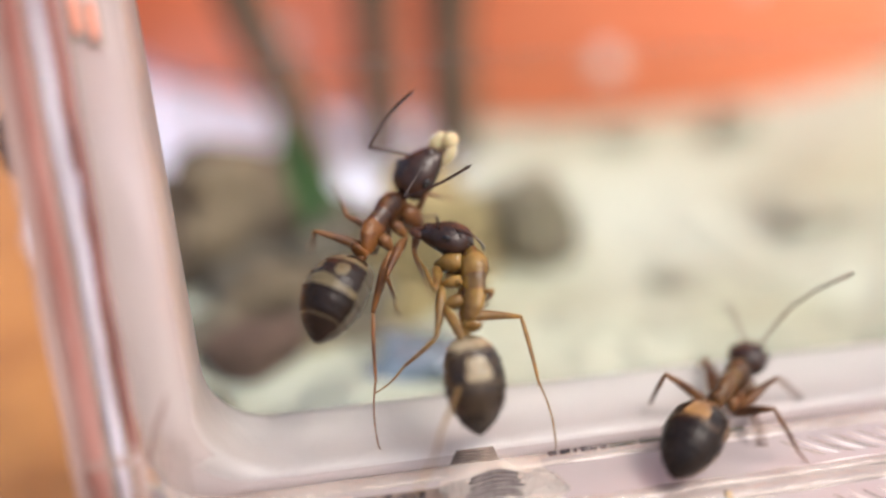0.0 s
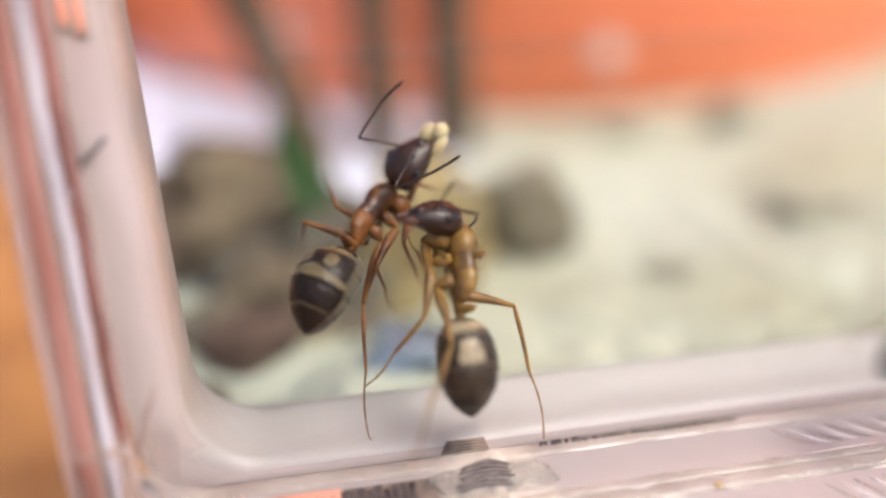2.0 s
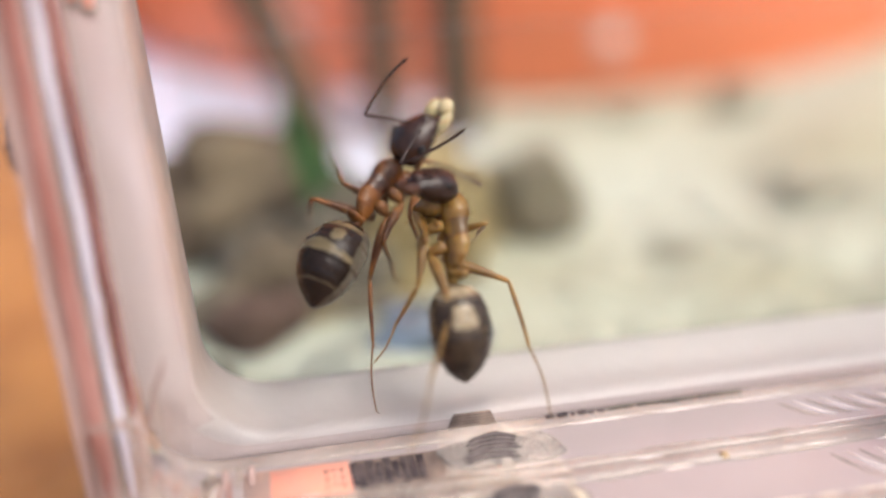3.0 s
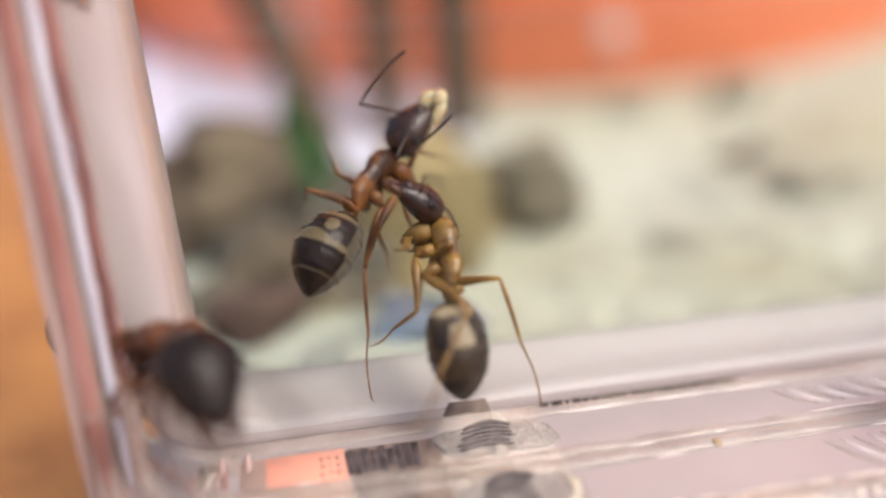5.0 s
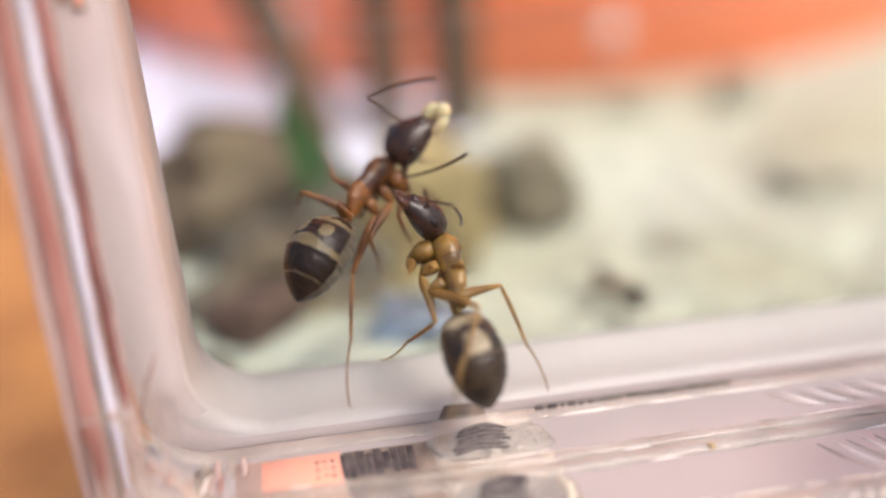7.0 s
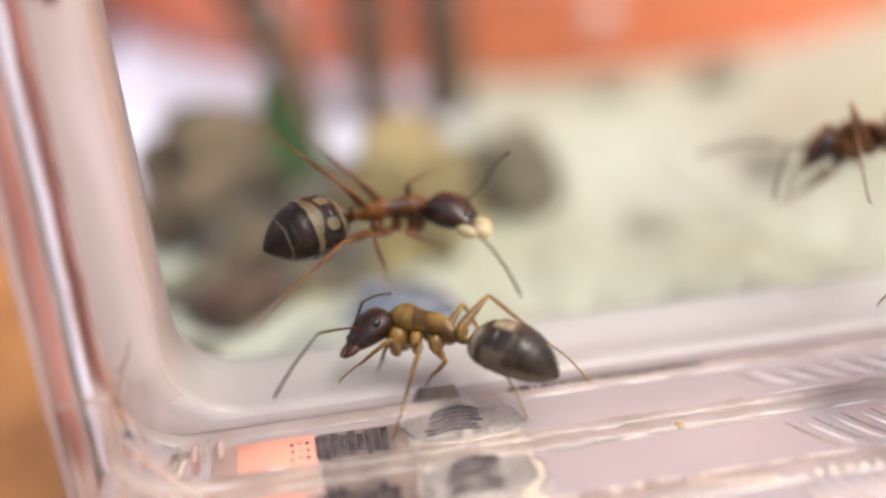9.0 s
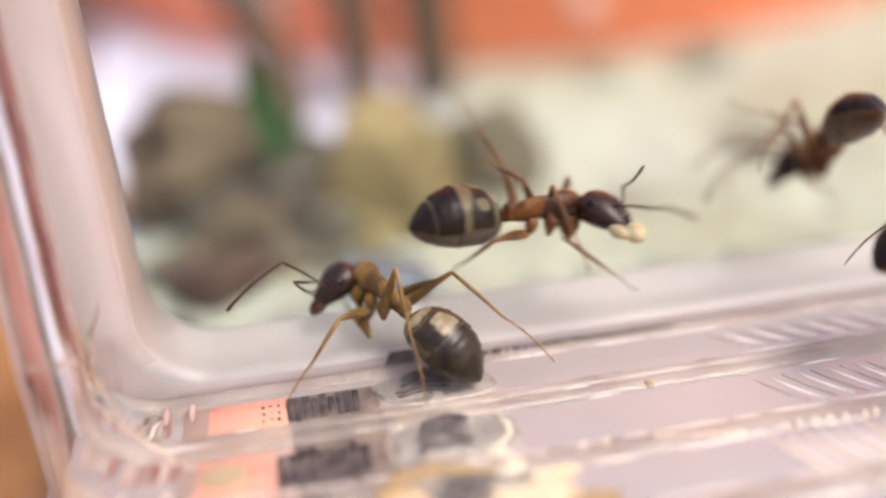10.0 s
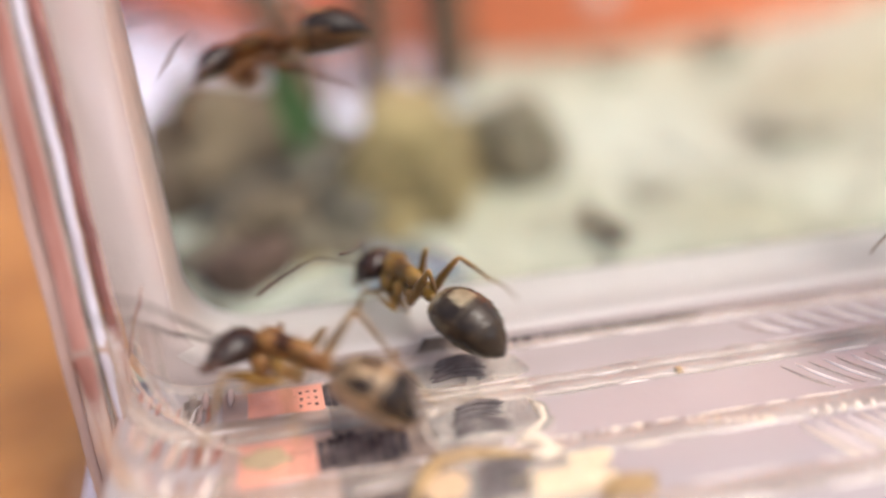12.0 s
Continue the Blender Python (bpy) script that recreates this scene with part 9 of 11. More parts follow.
    walk(p["leg_r2"], [(0, mm(-0.74, -0.41, -0.70, -96.0, -37.0, 12.0)), (0.3, mm(-0.74, -0.41, -0.70, -96.0, -37.0, 12.0)), (0.5, mm(-0.74, -0.41, -0.70, -96.0, -37.0, 12.0)), (0.8, mm(-0.74, -0.41, -0.70, -96.0, -37.0, 12.0)), (1, mm(-0.74, -0.41, -0.70, -96.0, -37.0, 12.0)), (1.2, mm(-0.74, -0.41, -0.70, -96.0, -37.0, 12.0)), (2, mm(-0.74, -0.41, -0.70, -96.0, -37.0, 12.0)), (2.4, mm(-0.74, -0.41, -0.70, -96.0, -37.0, 12.0)), (2.8, mm(-0.74, -0.41, -0.70, -96.0, -37.0, 12.0)), (3.4, mm(-0.74, -0.41, -0.70, -96.0, -37.0, 12.0)), (4.4, mm(-0.74, -0.41, -0.70, -96.0, -37.0, 12.0)), (4.8, mm(-0.74, -0.41, -0.70, -53.0, -18.0, 3.0)), (5, mm(-0.74, -0.41, -0.70, -30.0, -34.0, -56.0)), (5.2, mm(-0.74, -0.41, -0.70, -30.0, -34.0, -56.0)), (5.5, mm(-0.74, -0.41, -0.70, -12.0, -27.0, -90.0)), (5.7, mm(-0.74, -0.41, -0.70, 0.0, -29.0, -131.0)), (6, mm(-0.74, -0.41, -0.70, -1.0, -25.0, -126.0)), (6.3, mm(-0.74, -0.41, -0.70, -6.0, 20.0, -173.0)), (6.4, mm(-0.74, -0.41, -0.70, 5.0, -25.0, -148.0)), (6.5, mm(-0.74, -0.41, -0.70, -20.0, -69.0, -103.0)), (6.7, mm(-0.74, -0.41, -0.70, -20.0, -69.0, -103.0)), (7.4, mm(-0.74, -0.41, -0.70, -20.0, -69.0, -103.0)), (12, mm(-0.74, -0.41, -0.70, -20.0, -69.0, -103.0))])
    walk(p["low_r2"], [(0, mm(2.10, 0.00, 0.00, -179.0, -7.0, -179.0)), (0.3, mm(2.10, 0.00, 0.00, -179.0, -7.0, -179.0)), (0.5, mm(2.10, 0.00, 0.00, -179.0, -7.0, -179.0)), (0.8, mm(2.10, 0.00, 0.00, -179.0, -7.0, -179.0)), (1, mm(2.10, 0.00, 0.00, -179.0, -7.0, -179.0)), (1.2, mm(2.10, 0.00, 0.00, -179.0, -7.0, -179.0)), (2, mm(2.10, 0.00, 0.00, -179.0, -7.0, -179.0)), (2.4, mm(2.10, 0.00, 0.00, -179.0, -7.0, -179.0)), (2.8, mm(2.10, 0.00, 0.00, -179.0, -7.0, -179.0)), (3.4, mm(2.10, 0.00, 0.00, -179.0, -7.0, -179.0)), (4.4, mm(2.10, 0.00, 0.00, -179.0, -7.0, -179.0)), (4.8, mm(2.10, 0.00, 0.00, 153.0, 11.0, 162.0)), (5, mm(2.10, -0.00, -0.00, -145.0, 22.0, -155.0)), (5.2, mm(2.10, 0.00, 0.00, -145.0, 22.0, -155.0)), (5.5, mm(2.10, 0.00, 0.00, -106.0, 32.0, -121.0)), (5.7, mm(2.10, 0.00, 0.00, -26.0, 31.0, -35.0)), (6, mm(2.10, 0.00, 0.00, -125.0, 78.0, -128.0)), (6.3, mm(2.10, 0.00, 0.00, -110.0, 69.0, -115.0)), (6.5, mm(2.10, 0.00, -0.00, -162.0, 56.0, -164.0)), (6.7, mm(2.10, 0.00, 0.00, -162.0, 56.0, -164.0)), (7.4, mm(2.10, 0.00, 0.00, -162.0, 56.0, -164.0)), (12, mm(2.10, 0.00, 0.00, -162.0, 56.0, -164.0))])
    p = ant_e
    walk(p["root"], [(0, mm(22.185, 8.363, 6.632, 2.3, 31.7, 86.9)), (7.5, mm(22.185, 8.363, 6.632, 2.3, 31.7, 86.9)), (8.3, mm(13.949, 7.189, 4.841, 1.0, 43.4, 103.8)), (8.5, mm(13.037, 6.767, 4.207, 0.3, 46.2, 110.7)), (9, mm(13.803, 7.116, 5.005, 0.7, 20.6, 111.2)), (9.5, mm(13.007, 6.982, 5.182, 1.8, 18.0, 95.1)), (10, mm(13.392, 6.497, 3.837, 3.9, 34.3, 84.4)), (10.5, mm(12.300, 6.183, 4.029, 1.4, 51.6, 70.4)), (10.8, mm(10.341, 7.181, 6.769, 2.0, 16.7, 106.2)), (11, mm(7.330, 7.187, 7.352, 1.0, 16.9, 121.7)), (11.3, mm(2.921, 5.977, 5.795, -25.0, 38.0, 136.1)), (11.5, mm(1.095, 5.729, 5.679, -0.7, 23.1, 139.2)), (11.7, mm(0.138, 6.818, 8.060, 5.7, -0.8, 124.8)), (12, mm(-4.343, 6.057, 7.368, -1.6, 19.1, 151.2))])
    walk(p["head"], [(0, mm(1.08, 0.00, 0.02, 21.0, 36.0, 105.0)), (7.5, mm(1.08, 0.00, 0.02, 21.0, 36.0, 105.0)), (8.3, mm(1.08, 0.00, 0.02, 13.0, 24.0, 50.0)), (8.5, mm(1.08, 0.00, 0.02, 12.0, 25.0, 47.0)), (9, mm(1.08, 0.00, 0.02, 19.0, 28.0, 90.0)), (9.5, mm(1.08, 0.00, 0.02, 16.0, 20.0, 70.0)), (10, mm(1.08, 0.00, 0.02, 20.0, 40.0, 82.0)), (10.5, mm(1.08, 0.00, 0.02, 48.0, 68.0, 127.0)), (10.8, mm(1.08, 0.00, 0.02, 16.0, -5.0, 104.0)), (11, mm(1.08, 0.00, 0.02, 17.0, -6.0, 84.0)), (11.3, mm(1.08, 0.00, 0.02, 17.0, -18.0, 102.0)), (11.5, mm(1.08, 0.00, 0.02, 17.0, -10.0, 99.0)), (11.7, mm(1.08, 0.00, 0.02, 16.0, -28.0, 117.0)), (12, mm(1.08, 0.00, 0.02, 17.0, -1.0, 89.0))])
    walk(p["gaster"], [(0, mm(-1.45, 0.00, -0.16, 0.0, -4.0, 9.0)), (7.5, mm(-1.45, 0.00, -0.16, 0.0, -4.0, 9.0)), (8.3, mm(-1.45, 0.00, -0.16, 0.0, -5.0, 18.0)), (8.5, mm(-1.45, 0.00, -0.16, 0.0, -4.0, 18.0)), (9, mm(-1.45, 0.00, -0.16, 0.0, -7.0, 24.0)), (9.5, mm(-1.45, 0.00, -0.16, 0.0, -15.0, 59.0)), (10, mm(-1.45, 0.00, -0.16, 0.0, 5.0, 16.0)), (10.5, mm(-1.45, 0.00, -0.16, 0.0, 38.0, 52.0)), (10.8, mm(-1.45, 0.00, -0.16, 0.0, -8.0, 53.0)), (11, mm(-1.45, 0.00, -0.16, 0.0, -12.0, 28.0)), (11.3, mm(-1.45, 0.00, -0.16, 0.0, -27.0, 32.0)), (11.5, mm(-1.45, 0.00, -0.16, 0.0, -11.0, 38.0)), (11.7, mm(-1.45, 0.00, -0.16, 0.0, -22.0, 46.0)), (12, mm(-1.45, 0.00, -0.16, 0.0, -13.0, 36.0))])
    walk(p["antenna_l"], [(0, mm(0.74, 0.96, -0.28, -21.0, 1.0, 128.0)), (7.5, mm(0.74, 0.96, -0.28, -21.0, 1.0, 128.0)), (8.3, mm(1.65, 0.89, -0.07, -11.0, -7.0, 78.0)), (8.5, mm(1.70, 0.85, -0.10, -9.0, -6.0, 75.0)), (9, mm(0.99, 1.05, -0.13, -21.0, -6.0, 114.0)), (9.5, mm(1.35, 1.03, 0.00, -18.0, -12.0, 96.0)), (10, mm(1.13, 1.00, -0.35, -11.0, 5.0, 106.0)), (10.5, mm(0.72, 0.61, -0.77, 8.0, 27.0, 134.0)), (10.67, mm(0.74, 0.76, -0.16, -24.0, -4.0, 126.0)), (10.8, mm(0.75, 0.91, 0.45, -57.0, -34.0, 135.0)), (11, mm(1.07, 0.96, 0.47, -43.0, -35.0, 116.0)), (11.3, mm(0.81, 0.81, 0.65, -69.0, -45.0, 139.0)), (11.5, mm(0.83, 0.89, 0.54, -58.0, -38.0, 132.0)), (11.7, mm(0.65, 0.59, 0.80, -101.0, -52.0, 163.0)), (12, mm(0.99, 0.99, 0.39, -42.0, -31.0, 119.0))])
    walk(p["whip_l"], [(0, mm(1.40, 0.00, 0.00, 26.0, 44.0, 31.0)), (7.5, mm(1.40, 0.00, 0.00, 26.0, 44.0, 31.0)), (8.3, mm(1.40, 0.00, 0.00, 8.0, 51.0, 9.0)), (8.5, mm(1.40, 0.00, 0.00, 7.0, 52.0, 8.0)), (9, mm(1.40, 0.00, 0.00, 24.0, 46.0, 28.0)), (9.5, mm(1.40, 0.00, 0.00, 17.0, 49.0, 19.0)), (10, mm(1.40, 0.00, 0.00, 21.0, 48.0, 24.0)), (10.5, mm(1.40, 0.00, 0.00, 24.0, 45.0, 29.0)), (10.8, mm(1.40, 0.00, 0.00, 33.0, 36.0, 40.0)), (11, mm(1.40, 0.00, 0.00, 26.0, 44.0, 31.0)), (11.3, mm(1.40, 0.00, 0.00, 34.0, 34.0, 42.0)), (11.5, mm(1.40, 0.00, 0.00, 32.0, 37.0, 39.0)), (11.7, mm(1.40, 0.00, 0.00, 37.0, 19.0, 49.0)), (12, mm(1.40, 0.00, 0.00, 27.0, 43.0, 32.0))])
    walk(p["antenna_r"], [(0, mm(1.12, 0.98, -0.39, -2.0, 19.0, 62.0)), (7.5, mm(1.12, 0.98, -0.39, -2.0, 19.0, 62.0)), (8.3, mm(1.93, 0.61, -0.15, -7.0, 6.0, 12.0)), (8.5, mm(1.96, 0.56, -0.18, -6.0, 7.0, 8.0)), (9, mm(1.37, 0.99, -0.25, -34.0, -16.0, 53.0)), (9.5, mm(1.69, 0.86, -0.10, -86.0, -59.0, 71.0)), (10, mm(1.49, 0.86, -0.46, -76.0, -39.0, 78.0)), (10.5, mm(1.10, 0.56, -0.88, -60.0, -9.0, 96.0)), (10.67, mm(1.11, 0.79, -0.27, -83.0, -46.0, 79.0)), (10.8, mm(1.12, 1.01, 0.34, -144.0, -84.0, 110.0)), (11, mm(1.45, 0.94, 0.36, -119.0, -86.0, 85.0)), (11.3, mm(1.18, 0.92, 0.54, 39.0, -83.0, -79.0)), (11.5, mm(1.20, 0.98, 0.42, -160.0, -89.0, 124.0)), (11.7, mm(0.97, 0.81, 0.70, 24.0, -72.0, -66.0)), (12, mm(1.38, 0.99, 0.27, -121.0, -81.0, 90.0))])
    walk(p["whip_r"], [(0, mm(1.40, 0.00, 0.00, 22.0, 47.0, 26.0)), (7.5, mm(1.40, 0.00, 0.00, 22.0, 47.0, 26.0)), (8.3, mm(1.40, 0.00, 0.00, 27.0, 43.0, 33.0)), (8.5, mm(1.40, 0.00, 0.00, 26.0, 44.0, 31.0)), (9, mm(1.40, 0.00, 0.00, 12.0, 14.0, 17.0)), (9.5, mm(1.40, 0.00, 0.00, 51.0, 2.0, 72.0)), (10, mm(1.40, 0.00, 0.00, 53.0, 6.0, 72.0)), (10.5, mm(1.40, 0.00, 0.00, 54.0, 14.0, 71.0)), (10.8, mm(1.40, 0.00, 0.00, 20.0, -48.0, 63.0)), (11, mm(1.40, 0.00, 0.00, 35.0, -30.0, 69.0)), (11.3, mm(1.40, 0.00, 0.00, 17.0, -51.0, 61.0)), (11.5, mm(1.40, 0.00, 0.00, 22.0, -46.0, 64.0)), (11.7, mm(1.40, 0.00, 0.00, 1.0, -65.0, 43.0)), (12, mm(1.40, 0.00, 0.00, 34.0, -32.0, 69.0))])
    walk(p["leg_l0"], [(0, mm(0.72, 0.30, -0.92, -7.0, -47.0, 60.0)), (7.5, mm(0.72, 0.30, -0.92, -7.0, -47.0, 60.0)), (8.3, mm(0.72, 0.30, -0.92, -7.0, -47.0, 60.0)), (8.5, mm(0.72, 0.30, -0.92, -13.0, -50.0, 70.0)), (8.733, mm(0.72, 0.30, -0.92, -1.0, -10.0, 53.0)), (9, mm(0.72, 0.30, -0.92, -1.0, 31.0, 42.0)), (9.5, mm(0.72, 0.30, -0.92, -6.0, 14.0, -38.0)), (10, mm(0.72, 0.30, -0.92, 3.0, 3.0, -36.0)), (10.27, mm(0.72, 0.30, -0.92, 48.0, -31.0, -62.0)), (10.5, mm(0.72, 0.30, -0.92, 112.0, -30.0, -111.0)), (10.67, mm(0.72, 0.30, -0.92, 78.0, -71.0, -51.0)), (10.8, mm(0.72, 0.30, -0.92, -7.0, -47.0, 60.0)), (11, mm(0.72, 0.30, -0.92, -1.0, -10.0, 54.0)), (11.3, mm(0.72, 0.30, -0.92, 2.0, -48.0, 42.0)), (11.5, mm(0.72, 0.30, -0.92, -1.0, -40.0, 47.0)), (11.7, mm(0.72, 0.30, -0.92, -7.0, -47.0, 60.0)), (12, mm(0.72, 0.30, -0.92, -7.0, -47.0, 60.0))])
    walk(p["low_l0"], [(0, mm(1.35, 0.00, 0.00, -137.0, 78.0, -139.0)), (7.5, mm(1.35, 0.00, 0.00, -137.0, 78.0, -139.0)), (8.3, mm(1.35, 0.00, 0.00, -137.0, 78.0, -139.0)), (8.5, mm(1.35, 0.00, 0.00, -2.0, 34.0, -3.0)), (8.733, mm(1.35, 0.00, 0.00, 29.0, 21.0, 41.0)), (9, mm(1.35, 0.00, 0.00, 43.0, -5.0, 72.0)), (9.5, mm(1.35, 0.00, 0.00, 81.0, 63.0, 88.0)), (9.733, mm(1.35, 0.00, 0.00, -154.0, 63.0, -157.0)), (10, mm(1.35, 0.00, 0.00, -127.0, 18.0, -143.0)), (10.17, mm(1.35, 0.00, 0.00, -164.0, -17.0, -173.0)), (10.33, mm(1.35, 0.00, 0.00, 163.0, -63.0, -179.0)), (10.5, mm(1.35, 0.00, 0.00, 5.0, -65.0, -53.0)), (10.6, mm(1.35, 0.00, 0.00, -18.0, -13.0, -36.0)), (10.7, mm(1.35, 0.00, 0.00, -31.0, 40.0, -39.0)), (10.8, mm(1.35, 0.00, 0.00, -137.0, 78.0, -139.0)), (11, mm(1.35, 0.00, 0.00, 7.0, 38.0, 10.0)), (11.3, mm(1.35, 0.00, 0.00, 4.0, 7.0, 6.0)), (11.5, mm(1.35, 0.00, 0.00, 38.0, 19.0, 54.0)), (11.6, mm(1.35, 0.00, 0.00, 44.0, 60.0, 50.0)), (11.7, mm(1.35, 0.00, 0.00, -137.0, 78.0, -139.0)), (12, mm(1.35, 0.00, 0.00, -137.0, 78.0, -139.0))])
    walk(p["leg_r0"], [(0, mm(0.72, -0.30, -0.92, 7.0, -47.0, -60.0)), (7.5, mm(0.72, -0.30, -0.92, 7.0, -47.0, -60.0)), (8.3, mm(0.72, -0.30, -0.92, 7.0, -47.0, -60.0)), (8.5, mm(0.72, -0.30, -0.92, -7.0, -16.0, -9.0)), (9, mm(0.72, -0.30, -0.92, 7.0, -47.0, -60.0)), (9.5, mm(0.72, -0.30, -0.92, 7.0, -47.0, -60.0)), (9.733, mm(0.72, -0.30, -0.92, -50.0, -63.0, 26.0)), (10, mm(0.72, -0.30, -0.92, -85.0, -36.0, 91.0)), (10.27, mm(0.72, -0.30, -0.92, -50.0, -63.0, 26.0)), (10.5, mm(0.72, -0.30, -0.92, 7.0, -47.0, -60.0)), (10.8, mm(0.72, -0.30, -0.92, 7.0, -47.0, -60.0)), (11, mm(0.72, -0.30, -0.92, 7.0, -47.0, -60.0)), (11.3, mm(0.72, -0.30, -0.92, 7.0, -47.0, -60.0)), (11.5, mm(0.72, -0.30, -0.92, 7.0, -47.0, -60.0)), (11.7, mm(0.72, -0.30, -0.92, 7.0, -47.0, -60.0)), (12, mm(0.72, -0.30, -0.92, 7.0, -47.0, -60.0))])
    walk(p["low_r0"], [(0, mm(1.35, 0.00, 0.00, 137.0, 78.0, 139.0)), (7.5, mm(1.35, 0.00, 0.00, 137.0, 78.0, 139.0)), (8.3, mm(1.35, 0.00, 0.00, 137.0, 78.0, 139.0)), (8.5, mm(1.35, 0.00, 0.00, 99.0, 21.0, 119.0)), (9, mm(1.35, 0.00, 0.00, 137.0, 78.0, 139.0)), (9.5, mm(1.35, 0.00, 0.00, 137.0, 78.0, 139.0)), (9.733, mm(1.35, 0.00, 0.00, 29.0, 52.0, 34.0)), (10, mm(1.35, 0.00, 0.00, 18.0, 9.0, 28.0)), (10.27, mm(1.35, 0.00, 0.00, 29.0, 52.0, 34.0)), (10.5, mm(1.35, 0.00, 0.00, 137.0, 78.0, 139.0)), (10.8, mm(1.35, 0.00, 0.00, 137.0, 78.0, 139.0)), (11, mm(1.35, 0.00, 0.00, 137.0, 78.0, 139.0)), (11.3, mm(1.35, 0.00, 0.00, 137.0, 78.0, 139.0)), (11.5, mm(1.35, 0.00, 0.00, 137.0, 78.0, 139.0)), (11.7, mm(1.35, 0.00, 0.00, 137.0, 78.0, 139.0)), (12, mm(1.35, 0.00, 0.00, 137.0, 78.0, 139.0))])
    walk(p["leg_l1"], [(0, mm(0.02, 0.36, -0.68, 1.0, -55.0, 88.0)), (7.5, mm(0.02, 0.36, -0.68, 1.0, -55.0, 88.0)), (8.3, mm(0.02, 0.36, -0.68, 1.0, -55.0, 88.0)), (8.5, mm(0.02, 0.36, -0.68, 1.0, -55.0, 88.0)), (9, mm(0.02, 0.36, -0.68, 1.0, -55.0, 88.0)), (9.267, mm(0.02, 0.36, -0.68, -6.0, -7.0, 137.0)), (9.5, mm(0.02, 0.36, -0.68, 27.0, 30.0, -172.0)), (9.733, mm(0.02, 0.36, -0.68, -6.0, -7.0, 137.0)), (10, mm(0.02, 0.36, -0.68, 1.0, -55.0, 88.0)), (10.27, mm(0.02, 0.36, -0.68, -79.0, -69.0, -172.0)), (10.5, mm(0.02, 0.36, -0.68, -110.0, -36.0, -119.0)), (10.67, mm(0.02, 0.36, -0.68, -79.0, -69.0, -172.0)), (10.8, mm(0.02, 0.36, -0.68, 1.0, -55.0, 88.0)), (10.9, mm(0.02, 0.36, -0.68, -11.0, -21.0, 136.0)), (11, mm(0.02, 0.36, -0.68, 4.0, 11.0, 174.0)), (11.13, mm(0.02, 0.36, -0.68, -11.0, -21.0, 136.0)), (11.3, mm(0.02, 0.36, -0.68, 1.0, -55.0, 88.0)), (11.4, mm(0.02, 0.36, -0.68, -11.0, -17.0, 140.0)), (11.5, mm(0.02, 0.36, -0.68, 11.0, 16.0, -176.0)), (11.6, mm(0.02, 0.36, -0.68, -11.0, -17.0, 140.0)), (11.7, mm(0.02, 0.36, -0.68, 1.0, -55.0, 88.0)), (12, mm(0.02, 0.36, -0.68, -5.0, -6.0, 131.0))])
    walk(p["low_l1"], [(0, mm(1.45, 0.00, 0.00, -162.0, 70.0, -163.0)), (7.5, mm(1.45, 0.00, 0.00, -162.0, 70.0, -163.0)), (8.3, mm(1.45, 0.00, 0.00, -162.0, 70.0, -163.0)), (8.5, mm(1.45, 0.00, 0.00, -162.0, 70.0, -163.0)), (9, mm(1.45, 0.00, 0.00, -162.0, 70.0, -163.0)), (9.5, mm(1.45, 0.00, 0.00, -167.0, 56.0, -169.0)), (10, mm(1.45, 0.00, 0.00, -162.0, 70.0, -163.0)), (10.27, mm(1.45, 0.00, 0.00, 57.0, 59.0, 64.0)), (10.5, mm(1.45, 0.00, 0.00, 40.0, 14.0, 59.0)), (10.67, mm(1.45, 0.00, 0.00, 57.0, 59.0, 64.0)), (10.8, mm(1.45, 0.00, 0.00, -162.0, 70.0, -163.0)), (11, mm(1.45, 0.00, 0.00, 151.0, 45.0, 157.0)), (11.3, mm(1.45, 0.00, 0.00, -162.0, 70.0, -163.0)), (11.5, mm(1.45, 0.00, 0.00, 108.0, 41.0, 121.0)), (11.7, mm(1.45, 0.00, 0.00, -162.0, 70.0, -163.0)), (12, mm(1.45, 0.00, 0.00, -153.0, 17.0, -162.0))])
    walk(p["leg_r1"], [(0, mm(0.02, -0.36, -0.68, -1.0, -55.0, -88.0)), (7.5, mm(0.02, -0.36, -0.68, -1.0, -55.0, -88.0)), (8.3, mm(0.02, -0.36, -0.68, -1.0, -55.0, -88.0)), (8.5, mm(0.02, -0.36, -0.68, -1.0, -55.0, -88.0)), (9, mm(0.02, -0.36, -0.68, -1.0, -55.0, -88.0)), (9.5, mm(0.02, -0.36, -0.68, -1.0, -55.0, -88.0)), (10, mm(0.02, -0.36, -0.68, 157.0, -53.0, 103.0)), (10.5, mm(0.02, -0.36, -0.68, 113.0, -25.0, 111.0)), (10.67, mm(0.02, -0.36, -0.68, 92.0, -66.0, 156.0)), (10.8, mm(0.02, -0.36, -0.68, -1.0, -55.0, -88.0)), (11, mm(0.02, -0.36, -0.68, -1.0, -55.0, -88.0)), (11.3, mm(0.02, -0.36, -0.68, -1.0, -55.0, -88.0)), (11.5, mm(0.02, -0.36, -0.68, 58.0, -53.0, 179.0)), (11.7, mm(0.02, -0.36, -0.68, -1.0, -55.0, -88.0)), (12, mm(0.02, -0.36, -0.68, -1.0, -55.0, -88.0))])
